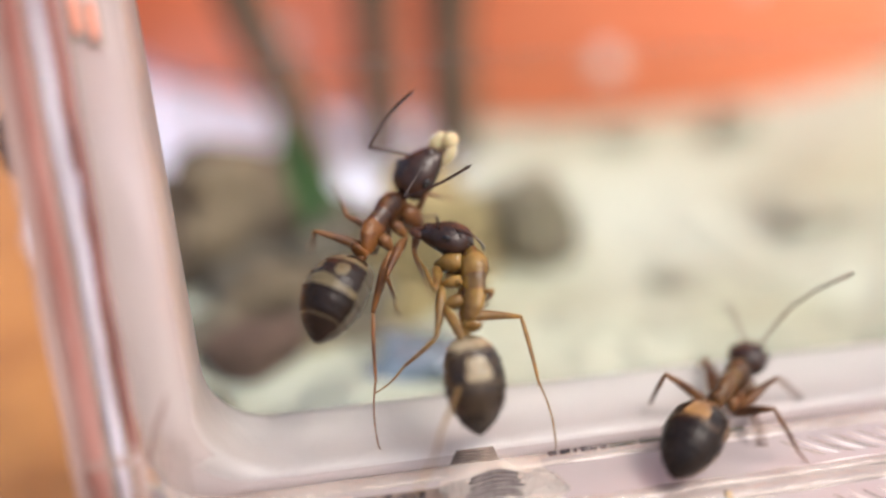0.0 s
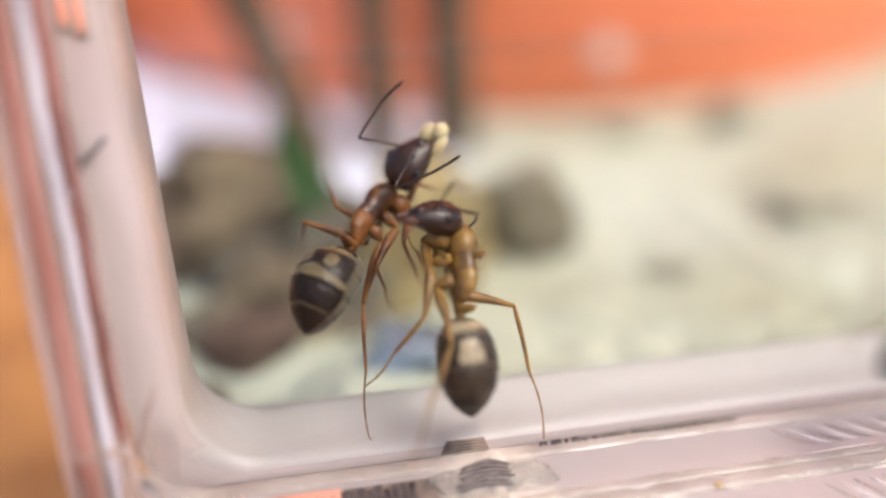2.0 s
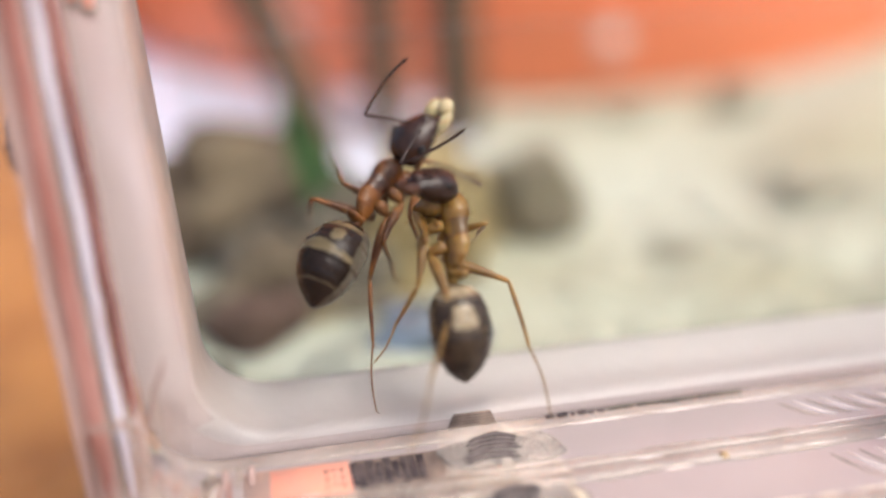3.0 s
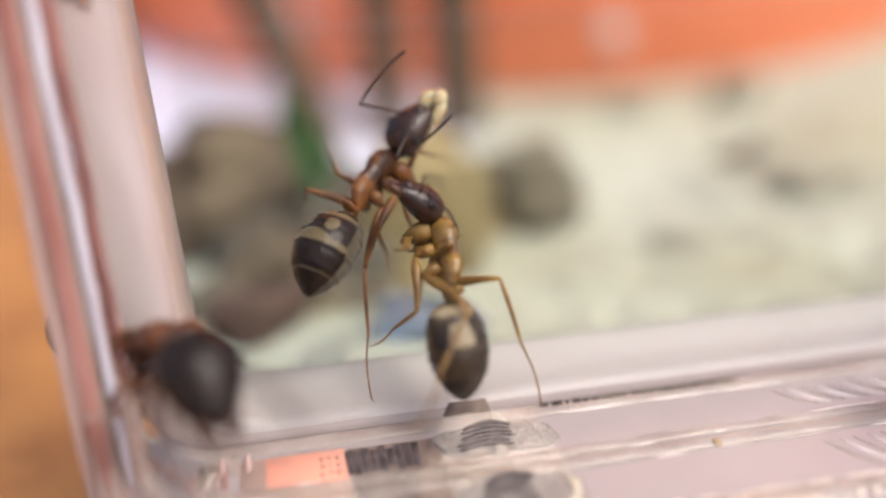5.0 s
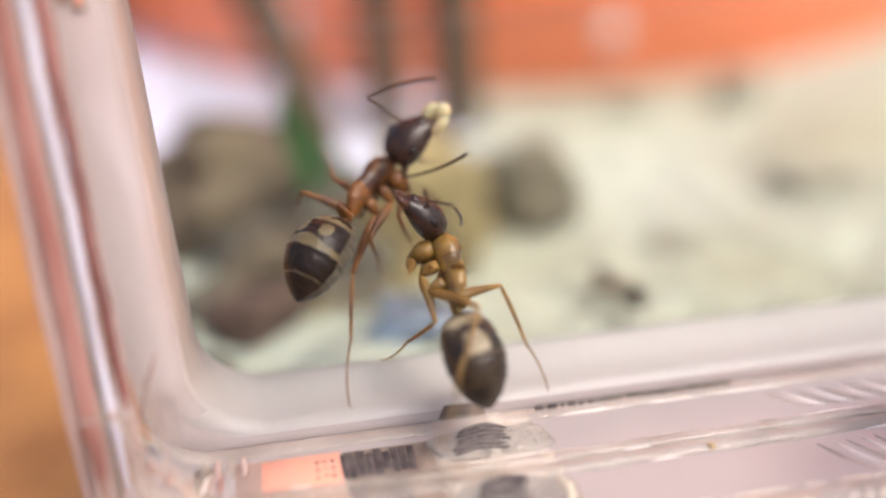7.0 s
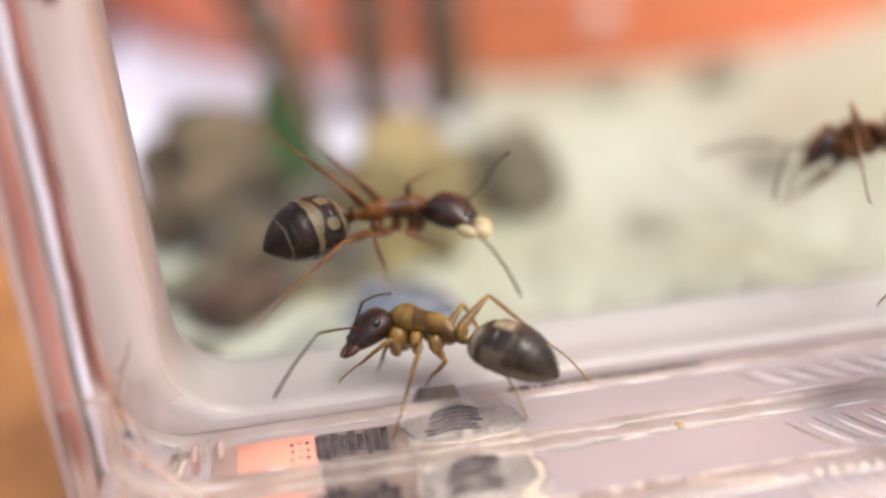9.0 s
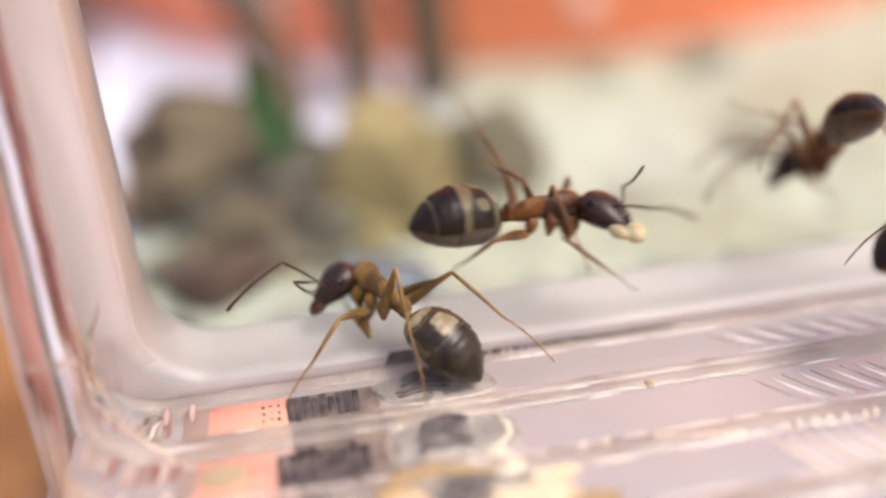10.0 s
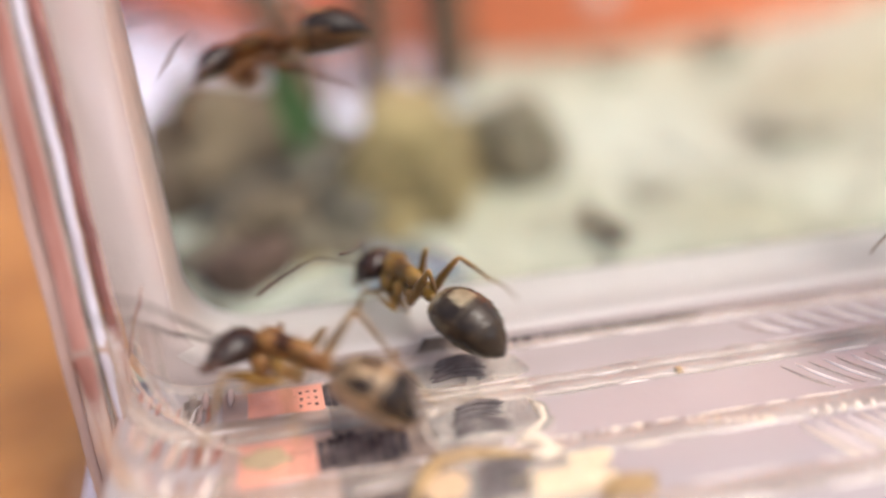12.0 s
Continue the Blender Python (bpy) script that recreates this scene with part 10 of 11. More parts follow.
    walk(p["low_r1"], [(0, mm(1.45, 0.00, 0.00, 162.0, 70.0, 163.0)), (7.5, mm(1.45, 0.00, 0.00, 162.0, 70.0, 163.0)), (8.3, mm(1.45, 0.00, 0.00, 162.0, 70.0, 163.0)), (8.5, mm(1.45, 0.00, 0.00, 162.0, 70.0, 163.0)), (9, mm(1.45, 0.00, 0.00, 162.0, 70.0, 163.0)), (9.5, mm(1.45, 0.00, 0.00, 162.0, 70.0, 163.0)), (9.733, mm(1.45, 0.00, 0.00, -17.0, 36.0, -22.0)), (10, mm(1.45, 0.00, 0.00, -9.0, -38.0, -29.0)), (10.5, mm(1.45, 0.00, 0.00, -31.0, -5.0, -54.0)), (10.67, mm(1.45, 0.00, 0.00, -46.0, 51.0, -54.0)), (10.8, mm(1.45, 0.00, 0.00, 162.0, 70.0, 163.0)), (11, mm(1.45, 0.00, 0.00, 162.0, 70.0, 163.0)), (11.3, mm(1.45, 0.00, 0.00, 162.0, 70.0, 163.0)), (11.5, mm(1.45, 0.00, 0.00, 66.0, 20.0, 88.0)), (11.7, mm(1.45, 0.00, 0.00, 162.0, 70.0, 163.0)), (12, mm(1.45, 0.00, 0.00, 162.0, 70.0, 163.0))])
    walk(p["leg_l2"], [(0, mm(-0.62, 0.34, -0.58, 20.0, -69.0, 103.0)), (7.5, mm(-0.62, 0.34, -0.58, 20.0, -69.0, 103.0)), (8.3, mm(-0.62, 0.34, -0.58, 20.0, -69.0, 103.0)), (8.5, mm(-0.62, 0.34, -0.58, 20.0, -69.0, 103.0)), (9, mm(-0.62, 0.34, -0.58, 20.0, -69.0, 103.0)), (9.5, mm(-0.62, 0.34, -0.58, 20.0, -69.0, 103.0)), (10, mm(-0.62, 0.34, -0.58, 20.0, -69.0, 103.0)), (10.5, mm(-0.62, 0.34, -0.58, 20.0, -69.0, 103.0)), (10.8, mm(-0.62, 0.34, -0.58, 20.0, -69.0, 103.0)), (10.85, mm(-0.62, 0.34, -0.58, -20.5, -50.6, 169.3)), (10.9, mm(-0.62, 0.34, -0.58, -21.0, -24.0, -160.0)), (11, mm(-0.62, 0.34, -0.58, 14.0, 13.0, -100.0)), (11.13, mm(-0.62, 0.34, -0.58, -21.0, -24.0, -160.0)), (11.215, mm(-0.62, 0.34, -0.58, -20.5, -50.6, 169.3)), (11.3, mm(-0.62, 0.34, -0.58, 20.0, -69.0, 103.0)), (11.4, mm(-0.62, 0.34, -0.58, -11.0, -22.0, 173.0)), (11.5, mm(-0.62, 0.34, -0.58, 15.0, 22.0, -141.0)), (11.6, mm(-0.62, 0.34, -0.58, 55.0, 37.0, -106.0)), (11.7, mm(-0.62, 0.34, -0.58, 99.0, 28.0, -68.0)), (12, mm(-0.62, 0.34, -0.58, 46.0, 25.0, -94.0))])
    walk(p["low_l2"], [(0, mm(1.75, 0.00, 0.00, 162.0, 56.0, 164.0)), (7.5, mm(1.75, 0.00, 0.00, 162.0, 56.0, 164.0)), (8.3, mm(1.75, 0.00, 0.00, 162.0, 56.0, 164.0)), (8.5, mm(1.75, 0.00, 0.00, 162.0, 56.0, 164.0)), (9, mm(1.75, 0.00, 0.00, 162.0, 56.0, 164.0)), (9.5, mm(1.75, 0.00, 0.00, 162.0, 56.0, 164.0)), (10, mm(1.75, 0.00, 0.00, 162.0, 56.0, 164.0)), (10.5, mm(1.75, 0.00, 0.00, 162.0, 56.0, 164.0)), (10.8, mm(1.75, 0.00, 0.00, 162.0, 56.0, 164.0)), (10.9, mm(1.75, 0.00, 0.00, -103.0, 48.0, -114.0)), (11, mm(1.75, 0.00, 0.00, -69.0, 3.0, -98.0)), (11.13, mm(1.75, 0.00, 0.00, -103.0, 48.0, -114.0)), (11.3, mm(1.75, 0.00, 0.00, 162.0, 56.0, 164.0)), (11.4, mm(1.75, 0.00, 0.00, -34.0, 51.0, -40.0)), (11.5, mm(1.75, 0.00, 0.00, -19.0, -19.0, -41.0)), (11.6, mm(1.75, 0.00, 0.00, -56.0, -18.0, -98.0)), (11.7, mm(1.75, 0.00, 0.00, -80.0, -47.0, -155.0)), (12, mm(1.75, 0.00, 0.00, -71.0, -22.0, -117.0))])
    walk(p["leg_r2"], [(0, mm(-0.62, -0.34, -0.58, -20.0, -69.0, -103.0)), (7.5, mm(-0.62, -0.34, -0.58, -20.0, -69.0, -103.0)), (8.3, mm(-0.62, -0.34, -0.58, -20.0, -69.0, -103.0)), (8.5, mm(-0.62, -0.34, -0.58, -20.0, -69.0, -103.0)), (9, mm(-0.62, -0.34, -0.58, -20.0, -69.0, -103.0)), (9.5, mm(-0.62, -0.34, -0.58, -20.0, -69.0, -103.0)), (10, mm(-0.62, -0.34, -0.58, -20.0, -69.0, -103.0)), (10.5, mm(-0.62, -0.34, -0.58, 52.0, -42.0, 132.0)), (10.8, mm(-0.62, -0.34, -0.58, -20.0, -69.0, -103.0)), (11, mm(-0.62, -0.34, -0.58, -20.0, -69.0, -103.0)), (11.3, mm(-0.62, -0.34, -0.58, 11.0, -31.0, -165.0)), (11.5, mm(-0.62, -0.34, -0.58, 29.0, -38.0, 163.0)), (11.7, mm(-0.62, -0.34, -0.58, -20.0, -69.0, -103.0)), (12, mm(-0.62, -0.34, -0.58, -20.0, -69.0, -103.0))])
    walk(p["low_r2"], [(0, mm(1.75, 0.00, 0.00, -162.0, 56.0, -164.0)), (7.5, mm(1.75, 0.00, 0.00, -162.0, 56.0, -164.0)), (8.3, mm(1.75, 0.00, 0.00, -162.0, 56.0, -164.0)), (8.5, mm(1.75, 0.00, 0.00, -162.0, 56.0, -164.0)), (9, mm(1.75, 0.00, 0.00, -162.0, 56.0, -164.0)), (9.5, mm(1.75, 0.00, 0.00, -162.0, 56.0, -164.0)), (10, mm(1.75, 0.00, 0.00, -162.0, 56.0, -164.0)), (10.5, mm(1.75, 0.00, 0.00, -62.0, 53.0, -71.0)), (10.8, mm(1.75, 0.00, 0.00, -162.0, 56.0, -164.0)), (11, mm(1.75, 0.00, 0.00, -162.0, 56.0, -164.0)), (11.13, mm(1.75, 0.00, 0.00, 106.0, 52.0, 116.0)), (11.3, mm(1.75, 0.00, 0.00, 72.0, 10.0, 98.0)), (11.5, mm(1.75, 0.00, 0.00, 75.0, -11.0, 112.0)), (11.6, mm(1.75, 0.00, 0.00, 109.0, 39.0, 122.0)), (11.7, mm(1.75, 0.00, 0.00, -162.0, 56.0, -164.0)), (12, mm(1.75, 0.00, 0.00, -162.0, 56.0, -164.0))])
    p = ant_f
    walk(p["root"], [(0, mm(25.052, 2.894, 1.838, 3.0, 22.9, 94.8)), (9.8, mm(25.052, 2.894, 1.838, 3.0, 22.9, 94.8)), (10.5, mm(17.040, 2.797, 2.912, 2.9, 18.8, 114.7)), (10.8, mm(13.468, 2.412, 3.347, 3.2, 25.1, 118.9)), (11, mm(13.199, 1.648, 2.692, 3.3, 26.1, 123.6)), (11.3, mm(11.475, 0.370, 1.761, 3.3, 30.3, 119.0)), (11.5, mm(5.869, -1.486, 1.819, 2.7, 29.7, 137.3)), (11.7, mm(1.594, -5.965, 3.947, 11.3, 20.0, 157.7)), (12, mm(-2.749, -2.143, 2.143, 2.0, 2.6, 147.5))])
    walk(p["head"], [(0, mm(1.08, 0.00, 0.02, 17.0, 21.0, 83.0)), (9.8, mm(1.08, 0.00, 0.02, 17.0, 21.0, 83.0)), (10.5, mm(1.08, 0.00, 0.02, 15.0, 14.0, 64.0)), (10.8, mm(1.08, 0.00, 0.02, 16.0, -1.0, 74.0)), (11, mm(1.08, 0.00, 0.02, 17.0, 17.0, 81.0)), (11.3, mm(1.08, 0.00, 0.02, 17.0, 12.0, 91.0)), (11.5, mm(1.08, 0.00, 0.02, 16.0, -7.0, 74.0)), (11.7, mm(1.08, 0.00, 0.02, 16.6, 0.4, 81.1)), (12, mm(1.08, 0.00, 0.02, 17.0, -4.0, 88.0))])
    walk(p["gaster"], [(0, mm(-1.45, 0.00, -0.16, 0.0, -6.0, -3.0)), (9.8, mm(-1.45, 0.00, -0.16, 0.0, -6.0, -3.0)), (10.5, mm(-1.45, 0.00, -0.16, 0.0, -6.0, -4.0)), (10.8, mm(-1.45, 0.00, -0.16, 0.0, -14.0, 1.0)), (11, mm(-1.45, 0.00, -0.16, 0.0, -13.0, -5.0)), (11.3, mm(-1.45, 0.00, -0.16, 0.0, 4.0, 7.0)), (11.5, mm(-1.45, 0.00, -0.16, 0.0, -3.0, 12.0)), (11.7, mm(-1.45, 0.00, -0.16, -3.2, -28.9, 39.2)), (12, mm(-1.45, 0.00, -0.16, 0.0, -30.0, 14.0))])
    walk(p["antenna_l"], [(0, mm(1.11, 1.06, -0.01, -23.0, -12.0, 109.0)), (9.8, mm(1.11, 1.06, -0.01, -23.0, -12.0, 109.0)), (10.5, mm(1.44, 1.00, 0.10, -2.0, -31.0, 41.0)), (10.8, mm(1.26, 0.98, 0.38, -5.0, -45.0, 45.0)), (11, mm(1.14, 1.06, 0.05, -9.0, -28.0, 57.0)), (11.3, mm(0.95, 1.05, 0.15, -14.0, -33.0, 66.0)), (11.5, mm(1.23, 0.94, 0.49, -3.0, -50.0, 42.0)), (11.7, mm(1.13, 1.01, 0.36, -6.0, -41.0, 48.0)), (12, mm(1.01, 0.97, 0.44, 1.0, -34.0, 35.0))])
    walk(p["whip_l"], [(0, mm(1.40, 0.00, 0.00, 22.0, 47.0, 26.0)), (9.8, mm(1.40, 0.00, 0.00, 22.0, 47.0, 26.0)), (10.5, mm(1.40, 0.00, 0.00, 33.0, 25.0, 42.0)), (10.8, mm(1.40, 0.00, 0.00, 34.0, 16.0, 46.0)), (11, mm(1.40, 0.00, 0.00, 34.0, 20.0, 44.0)), (11.3, mm(1.40, 0.00, 0.00, 34.0, 14.0, 46.0)), (11.5, mm(1.40, 0.00, 0.00, 34.0, 14.0, 46.0)), (11.7, mm(1.40, 0.00, -0.00, 34.0, 17.0, 45.0)), (12, mm(1.40, 0.00, 0.00, 27.0, -14.0, 45.0))])
    walk(p["antenna_r"], [(0, mm(1.48, 0.97, -0.12, -12.0, 6.0, 43.0)), (9.8, mm(1.48, 0.97, -0.12, -12.0, 6.0, 43.0)), (10.5, mm(1.78, 0.80, 0.00, -12.0, 0.0, 25.0)), (10.8, mm(1.63, 0.88, 0.27, -22.0, -11.0, 34.0)), (11, mm(1.52, 0.97, -0.06, -14.0, 3.0, 42.0)), (11.3, mm(1.34, 1.03, 0.03, -21.0, -1.0, 52.0)), (11.5, mm(1.61, 0.85, 0.38, -25.0, -16.0, 33.0)), (11.7, mm(1.51, 0.95, 0.24, -21.0, -8.0, 36.0)), (12, mm(1.39, 0.97, 0.32, -9.0, 0.0, 8.0))])
    walk(p["whip_r"], [(0, mm(1.40, 0.00, 0.00, 33.0, 37.0, 40.0)), (9.8, mm(1.40, 0.00, 0.00, 33.0, 37.0, 40.0)), (10.5, mm(1.40, 0.00, 0.00, 33.0, 35.0, 41.0)), (10.8, mm(1.40, 0.00, 0.00, 37.0, 21.0, 49.0)), (11, mm(1.40, 0.00, 0.00, 34.0, 34.0, 42.0)), (11.3, mm(1.40, 0.00, 0.00, 36.0, 28.0, 46.0)), (11.5, mm(1.40, 0.00, 0.00, 37.0, 15.0, 50.0)), (11.7, mm(1.40, 0.00, 0.00, 37.0, 24.0, 48.0)), (12, mm(1.40, 0.00, 0.00, 23.0, -37.0, 54.0))])
    walk(p["leg_l0"], [(0, mm(0.72, 0.30, -0.92, -15.0, -62.0, 69.0)), (9.8, mm(0.72, 0.30, -0.92, -15.0, -62.0, 69.0)), (10.5, mm(0.72, 0.30, -0.92, -1.0, -18.0, 51.0)), (10.8, mm(0.72, 0.30, -0.92, 0.0, -7.0, 47.0)), (11, mm(0.72, 0.30, -0.92, 1.0, -33.0, 41.0)), (11.3, mm(0.72, 0.30, -0.92, 0.0, -26.0, 46.0)), (11.5, mm(0.72, 0.30, -0.92, -22.0, -69.0, 75.0)), (11.7, mm(0.72, 0.30, -0.92, -17.0, -64.0, 70.0)), (12, mm(0.72, 0.30, -0.92, -16.0, -34.0, 88.0))])
    walk(p["low_l0"], [(0, mm(1.35, 0.00, 0.00, -162.0, 72.0, -163.0)), (9.8, mm(1.35, 0.00, 0.00, -162.0, 72.0, -163.0)), (10.5, mm(1.35, 0.00, 0.00, -37.0, 74.0, -39.0)), (10.8, mm(1.35, 0.00, 0.00, -20.0, 61.0, -22.0)), (11, mm(1.35, 0.00, 0.00, 8.0, 40.0, 10.0)), (11.3, mm(1.35, 0.00, 0.00, 58.0, 20.0, 78.0)), (11.4, mm(1.35, 0.00, 0.00, 83.0, 58.0, 92.0)), (11.5, mm(1.35, 0.00, 0.00, -175.0, 68.0, -175.0)), (11.7, mm(1.35, -0.00, 0.00, -161.0, 71.0, -163.0)), (12, mm(1.35, 0.00, 0.00, 65.0, 62.0, 72.0))])
    walk(p["leg_r0"], [(0, mm(0.72, -0.30, -0.92, 23.0, -69.0, -77.0)), (9.8, mm(0.72, -0.30, -0.92, 23.0, -69.0, -77.0)), (10.5, mm(0.72, -0.30, -0.92, 2.0, -25.0, -53.0)), (10.8, mm(0.72, -0.30, -0.92, 1.0, -14.0, -49.0)), (11, mm(0.72, -0.30, -0.92, 5.0, -41.0, -57.0)), (11.3, mm(0.72, -0.30, -0.92, 44.0, -79.0, -97.0)), (11.5, mm(0.72, -0.30, -0.92, 35.0, -76.0, -88.0)), (11.7, mm(0.72, -0.30, -0.92, 22.0, -69.0, -76.0)), (12, mm(0.72, -0.30, -0.92, 4.0, -32.0, -56.0))])
    walk(p["low_r0"], [(0, mm(1.35, 0.00, 0.00, 166.0, 67.0, 168.0)), (9.8, mm(1.35, 0.00, 0.00, 166.0, 67.0, 168.0)), (10.5, mm(1.35, 0.00, 0.00, 48.0, 78.0, 50.0)), (10.8, mm(1.35, 0.00, 0.00, 24.0, 67.0, 26.0)), (11, mm(1.35, 0.00, 0.00, 117.0, 80.0, 119.0)), (11.3, mm(1.35, 0.00, 0.00, -179.0, 62.0, -179.0)), (11.5, mm(1.35, 0.00, 0.00, 178.0, 64.0, 178.0)), (11.7, mm(1.35, 0.00, 0.00, 163.0, 69.0, 165.0)), (12, mm(1.35, 0.00, 0.00, 93.0, 82.0, 95.0))])
    walk(p["leg_l1"], [(0, mm(0.02, 0.36, -0.68, 2.0, -43.0, 86.0)), (9.8, mm(0.02, 0.36, -0.68, 2.0, -43.0, 86.0)), (10.5, mm(0.02, 0.36, -0.68, 1.0, -6.0, 78.0)), (10.8, mm(0.02, 0.36, -0.68, -1.0, 12.0, 71.0)), (11, mm(0.02, 0.36, -0.68, 2.0, -13.0, 77.0)), (11.3, mm(0.02, 0.36, -0.68, 5.0, 15.0, 152.0)), (11.4, mm(0.02, 0.36, -0.68, -5.0, -13.0, 120.0)), (11.5, mm(0.02, 0.36, -0.68, 2.0, -43.0, 85.0)), (11.7, mm(0.02, 0.36, -0.68, 1.0, -49.0, 87.0)), (12, mm(0.02, 0.36, -0.68, -2.0, -22.0, 98.0))])
    walk(p["low_l1"], [(0, mm(1.45, 0.00, 0.00, -148.0, 75.0, -150.0)), (9.8, mm(1.45, 0.00, 0.00, -148.0, 75.0, -150.0)), (10.5, mm(1.45, 0.00, 0.00, -23.0, 73.0, -25.0)), (10.8, mm(1.45, 0.00, 0.00, -9.0, 54.0, -11.0)), (11, mm(1.45, 0.00, 0.00, -42.0, 77.0, -44.0)), (11.3, mm(1.45, 0.00, 0.00, 150.0, 80.0, 151.0)), (11.5, mm(1.45, 0.00, 0.00, -145.0, 75.0, -147.0)), (11.7, mm(1.45, -0.00, 0.00, -157.0, 72.0, -159.0)), (12, mm(1.45, 0.00, 0.00, -134.0, 17.0, -148.0))])
    walk(p["leg_r1"], [(0, mm(0.02, -0.36, -0.68, -1.0, -51.0, -87.0)), (9.8, mm(0.02, -0.36, -0.68, -1.0, -51.0, -87.0)), (10.5, mm(0.02, -0.36, -0.68, -2.0, -13.0, -80.0)), (10.8, mm(0.02, -0.36, -0.68, 0.0, 3.0, -74.0)), (11, mm(0.02, -0.36, -0.68, -2.0, -21.0, -80.0)), (11.3, mm(0.02, -0.36, -0.68, -1.0, -52.0, -88.0)), (11.5, mm(0.02, -0.36, -0.68, -2.0, -49.0, -87.0)), (11.7, mm(0.02, -0.36, -0.68, -1.0, -55.0, -88.0)), (12, mm(0.02, -0.36, -0.68, -2.0, -14.0, -78.0))])
    walk(p["low_r1"], [(0, mm(1.45, 0.00, 0.00, 158.0, 72.0, 160.0)), (9.8, mm(1.45, 0.00, 0.00, 158.0, 72.0, 160.0)), (10.5, mm(1.45, 0.00, 0.00, 31.0, 77.0, 33.0)), (10.8, mm(1.45, 0.00, 0.00, 12.0, 60.0, 14.0)), (11, mm(1.45, 0.00, 0.00, 59.0, 80.0, 62.0)), (11.3, mm(1.45, 0.00, 0.00, 158.0, 71.0, 160.0)), (11.5, mm(1.45, 0.00, 0.00, 155.0, 73.0, 157.0)), (11.7, mm(1.45, 0.00, -0.00, 162.0, 70.0, 163.0)), (12, mm(1.45, 0.00, 0.00, 52.0, 55.0, 60.0))])
    walk(p["leg_l2"], [(0, mm(-0.62, 0.34, -0.58, 5.0, -34.0, 118.0)), (9.8, mm(-0.62, 0.34, -0.58, 5.0, -34.0, 118.0)), (10.5, mm(-0.62, 0.34, -0.58, 20.0, -69.0, 103.0)), (10.8, mm(-0.62, 0.34, -0.58, 20.0, -69.0, 103.0)), (11, mm(-0.62, 0.34, -0.58, 20.0, -69.0, 103.0)), (11.3, mm(-0.62, 0.34, -0.58, 5.0, -30.0, 115.0)), (11.4, mm(-0.62, 0.34, -0.58, -5.0, -11.0, 165.0)), (11.5, mm(-0.62, 0.34, -0.58, 2.0, 8.0, -149.0)), (11.6, mm(-0.62, 0.34, -0.58, -8.0, -18.0, 169.0)), (11.7, mm(-0.62, 0.34, -0.58, 5.0, -43.0, 118.0)), (12, mm(-0.62, 0.34, -0.58, 5.0, -46.0, 119.0))])
    walk(p["low_l2"], [(0, mm(1.75, 0.00, 0.00, 175.0, 71.0, 175.0)), (9.8, mm(1.75, 0.00, 0.00, 175.0, 71.0, 175.0)), (10.5, mm(1.75, 0.00, 0.00, 162.0, 56.0, 164.0)), (10.8, mm(1.75, 0.00, 0.00, 162.0, 56.0, 164.0)), (11, mm(1.75, 0.00, 0.00, 162.0, 56.0, 164.0)), (11.3, mm(1.75, 0.00, 0.00, -174.0, 71.0, -175.0)), (11.5, mm(1.75, 0.00, 0.00, 29.0, 41.0, 37.0)), (11.7, mm(1.75, 0.00, 0.00, 170.0, 67.0, 171.0)), (12, mm(1.75, 0.00, 0.00, 159.0, 68.0, 161.0))])
    walk(p["leg_r2"], [(0, mm(-0.62, -0.34, -0.58, -5.0, -39.0, -117.0)), (9.8, mm(-0.62, -0.34, -0.58, -5.0, -39.0, -117.0)), (10.5, mm(-0.62, -0.34, -0.58, -20.0, -69.0, -103.0)), (10.8, mm(-0.62, -0.34, -0.58, -20.0, -69.0, -103.0)), (11, mm(-0.62, -0.34, -0.58, -20.0, -69.0, -103.0)), (11.3, mm(-0.62, -0.34, -0.58, -6.0, -35.0, -115.0)), (11.5, mm(-0.62, -0.34, -0.58, -5.0, -33.0, -115.0)), (11.7, mm(-0.62, -0.34, -0.58, -6.0, -46.0, -118.0)), (12, mm(-0.62, -0.34, -0.58, -6.0, -49.0, -118.0))])
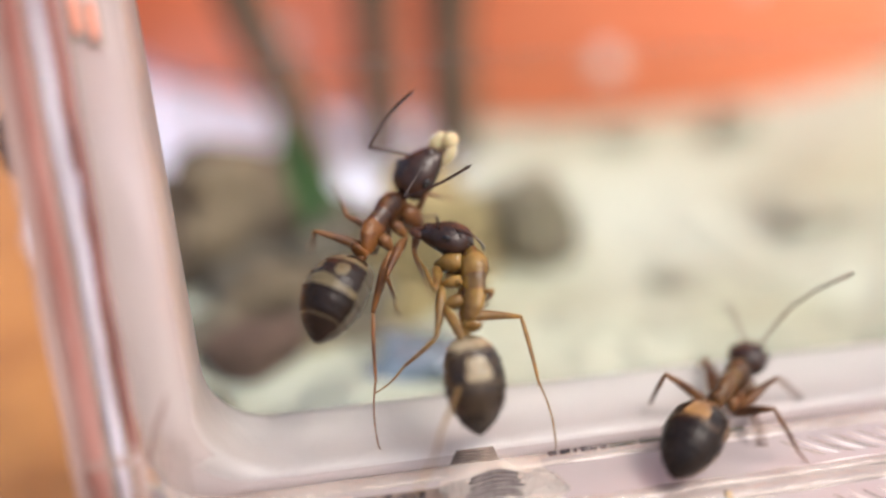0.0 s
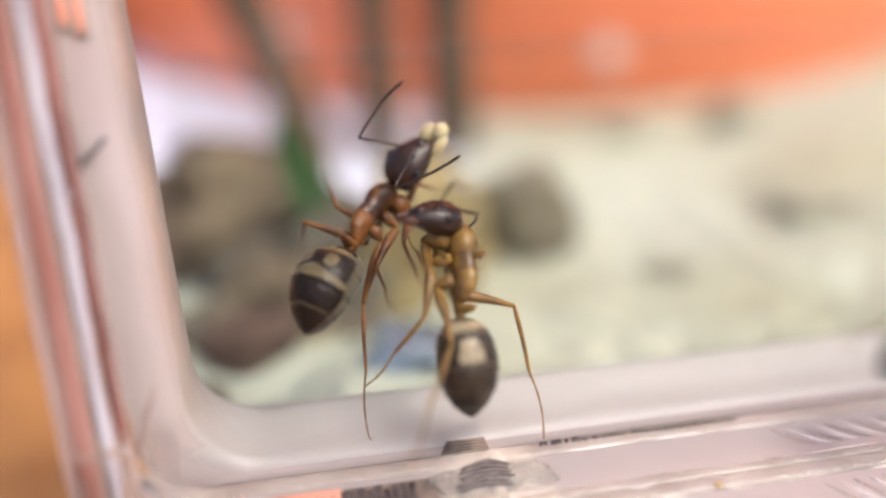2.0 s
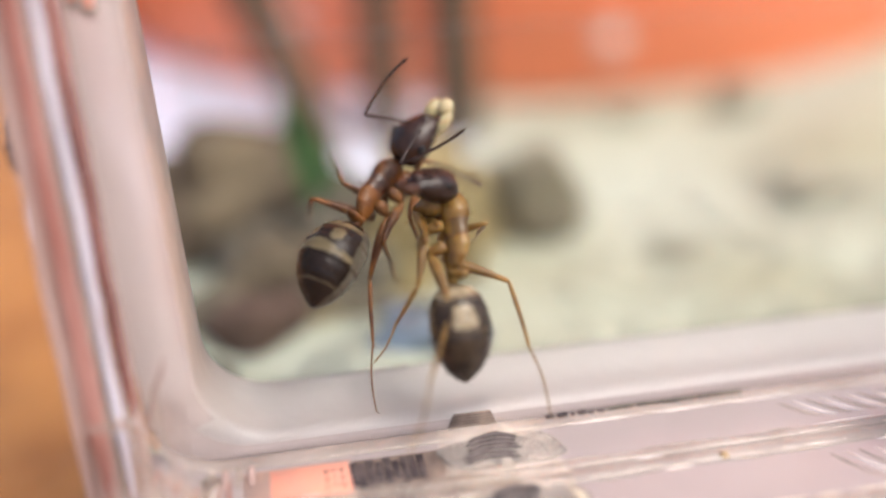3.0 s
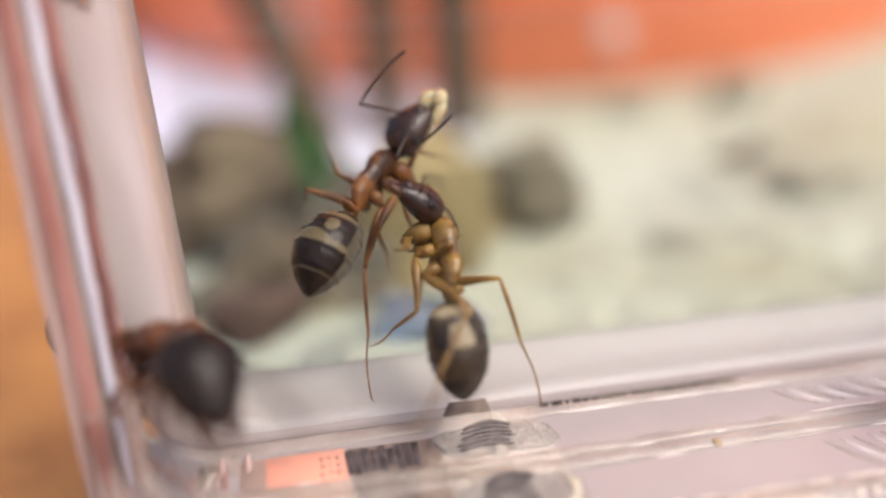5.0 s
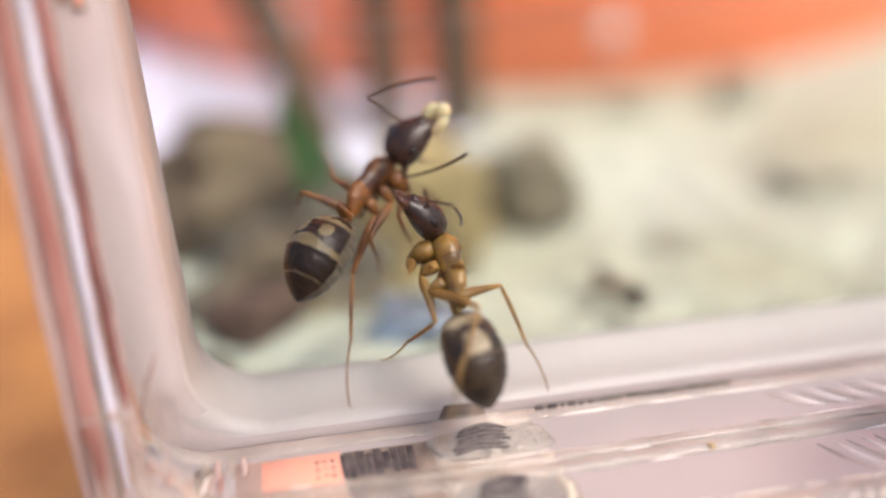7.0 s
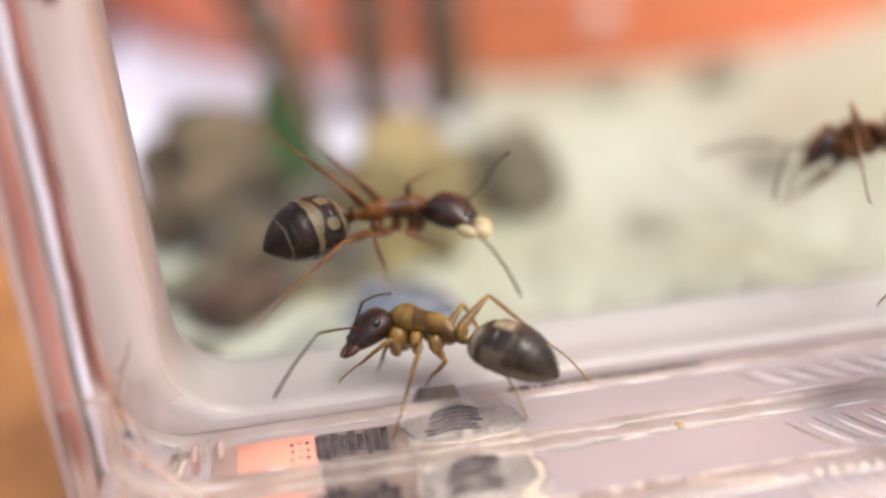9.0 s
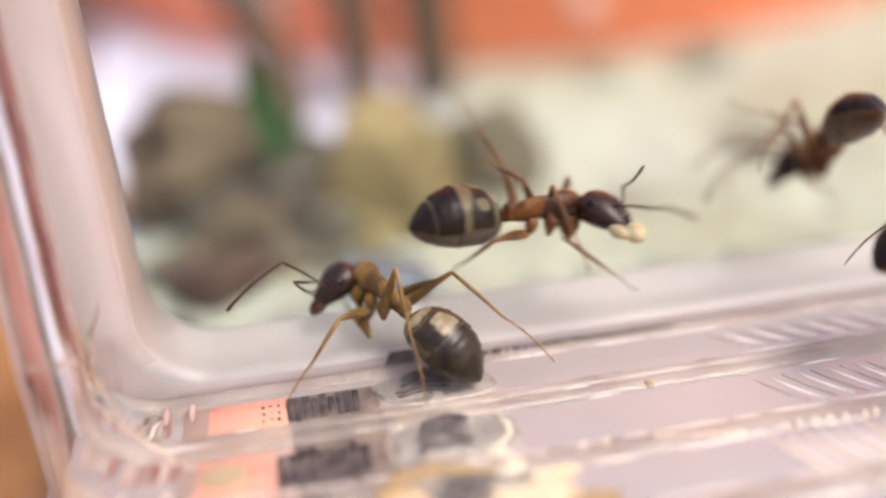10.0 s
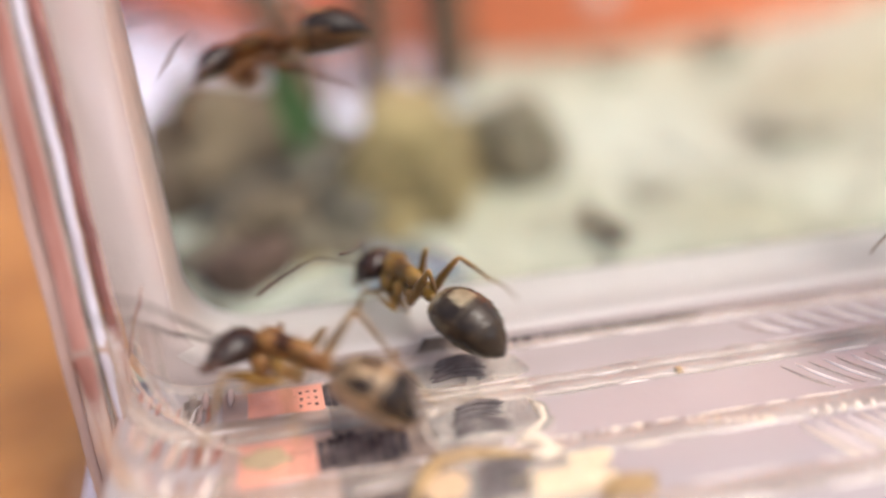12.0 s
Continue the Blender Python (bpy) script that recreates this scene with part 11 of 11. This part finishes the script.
    walk(p["low_r2"], [(0, mm(1.75, 0.00, 0.00, -176.0, 70.0, -176.0)), (9.8, mm(1.75, 0.00, 0.00, -176.0, 70.0, -176.0)), (10.5, mm(1.75, 0.00, 0.00, -162.0, 56.0, -164.0)), (10.8, mm(1.75, 0.00, 0.00, -162.0, 56.0, -164.0)), (11, mm(1.75, 0.00, 0.00, -162.0, 56.0, -164.0)), (11.3, mm(1.75, 0.00, 0.00, 174.0, 70.0, 174.0)), (11.5, mm(1.75, 0.00, 0.00, 174.0, 71.0, 174.0)), (11.7, mm(1.75, -0.00, 0.00, -170.0, 66.0, -171.0)), (12, mm(1.75, 0.00, 0.00, -160.0, 67.0, -162.0))])
    p = ant_g
    walk(p["root"], [(0, mm(28.218, 24.134, -1.200, 0.0, 0.0, 180.0)), (4.6, mm(23.769, 21.431, -1.200, 0.0, 0.0, 180.0)), (4.8, mm(15.027, 21.488, -0.812, 0.0, 0.0, -143.1)), (5, mm(13.333, 21.635, -0.407, 0.0, 0.0, -143.1)), (5.2, mm(8.942, 20.394, -0.409, 0.0, 0.0, -143.1)), (5.4, mm(6.820, 18.942, -1.200, 0.0, 0.0, -143.1)), (5.7, mm(4.194, 13.603, -1.200, 0.0, 0.0, -135.0)), (6, mm(1.863, 9.613, -1.200, 0.0, 0.0, -143.1)), (6.2, mm(1.672, 9.620, -1.137, 2.4, 5.2, 141.9)), (6.5, mm(1.695, 9.602, -1.179, 2.4, 5.2, 141.9)), (7.333, mm(12.090, 11.883, -1.200, 0.0, 0.0, 79.9)), (8.2, mm(21.953, 14.386, -1.200, 0.0, 0.0, 6.3)), (10.6, mm(20.589, 8.773, -1.200, 0.0, 0.0, 78.7)), (10.9, mm(20.284, 9.664, -1.200, 0.0, 0.0, 120.1)), (11.2, mm(19.980, 10.556, -1.200, 0.0, 0.0, 161.6)), (11.7, mm(5.836, 9.629, -1.200, 0.0, 0.0, 166.0)), (12, mm(6.690, 11.837, -1.432, 1.0, -0.4, 110.4))])


motions()
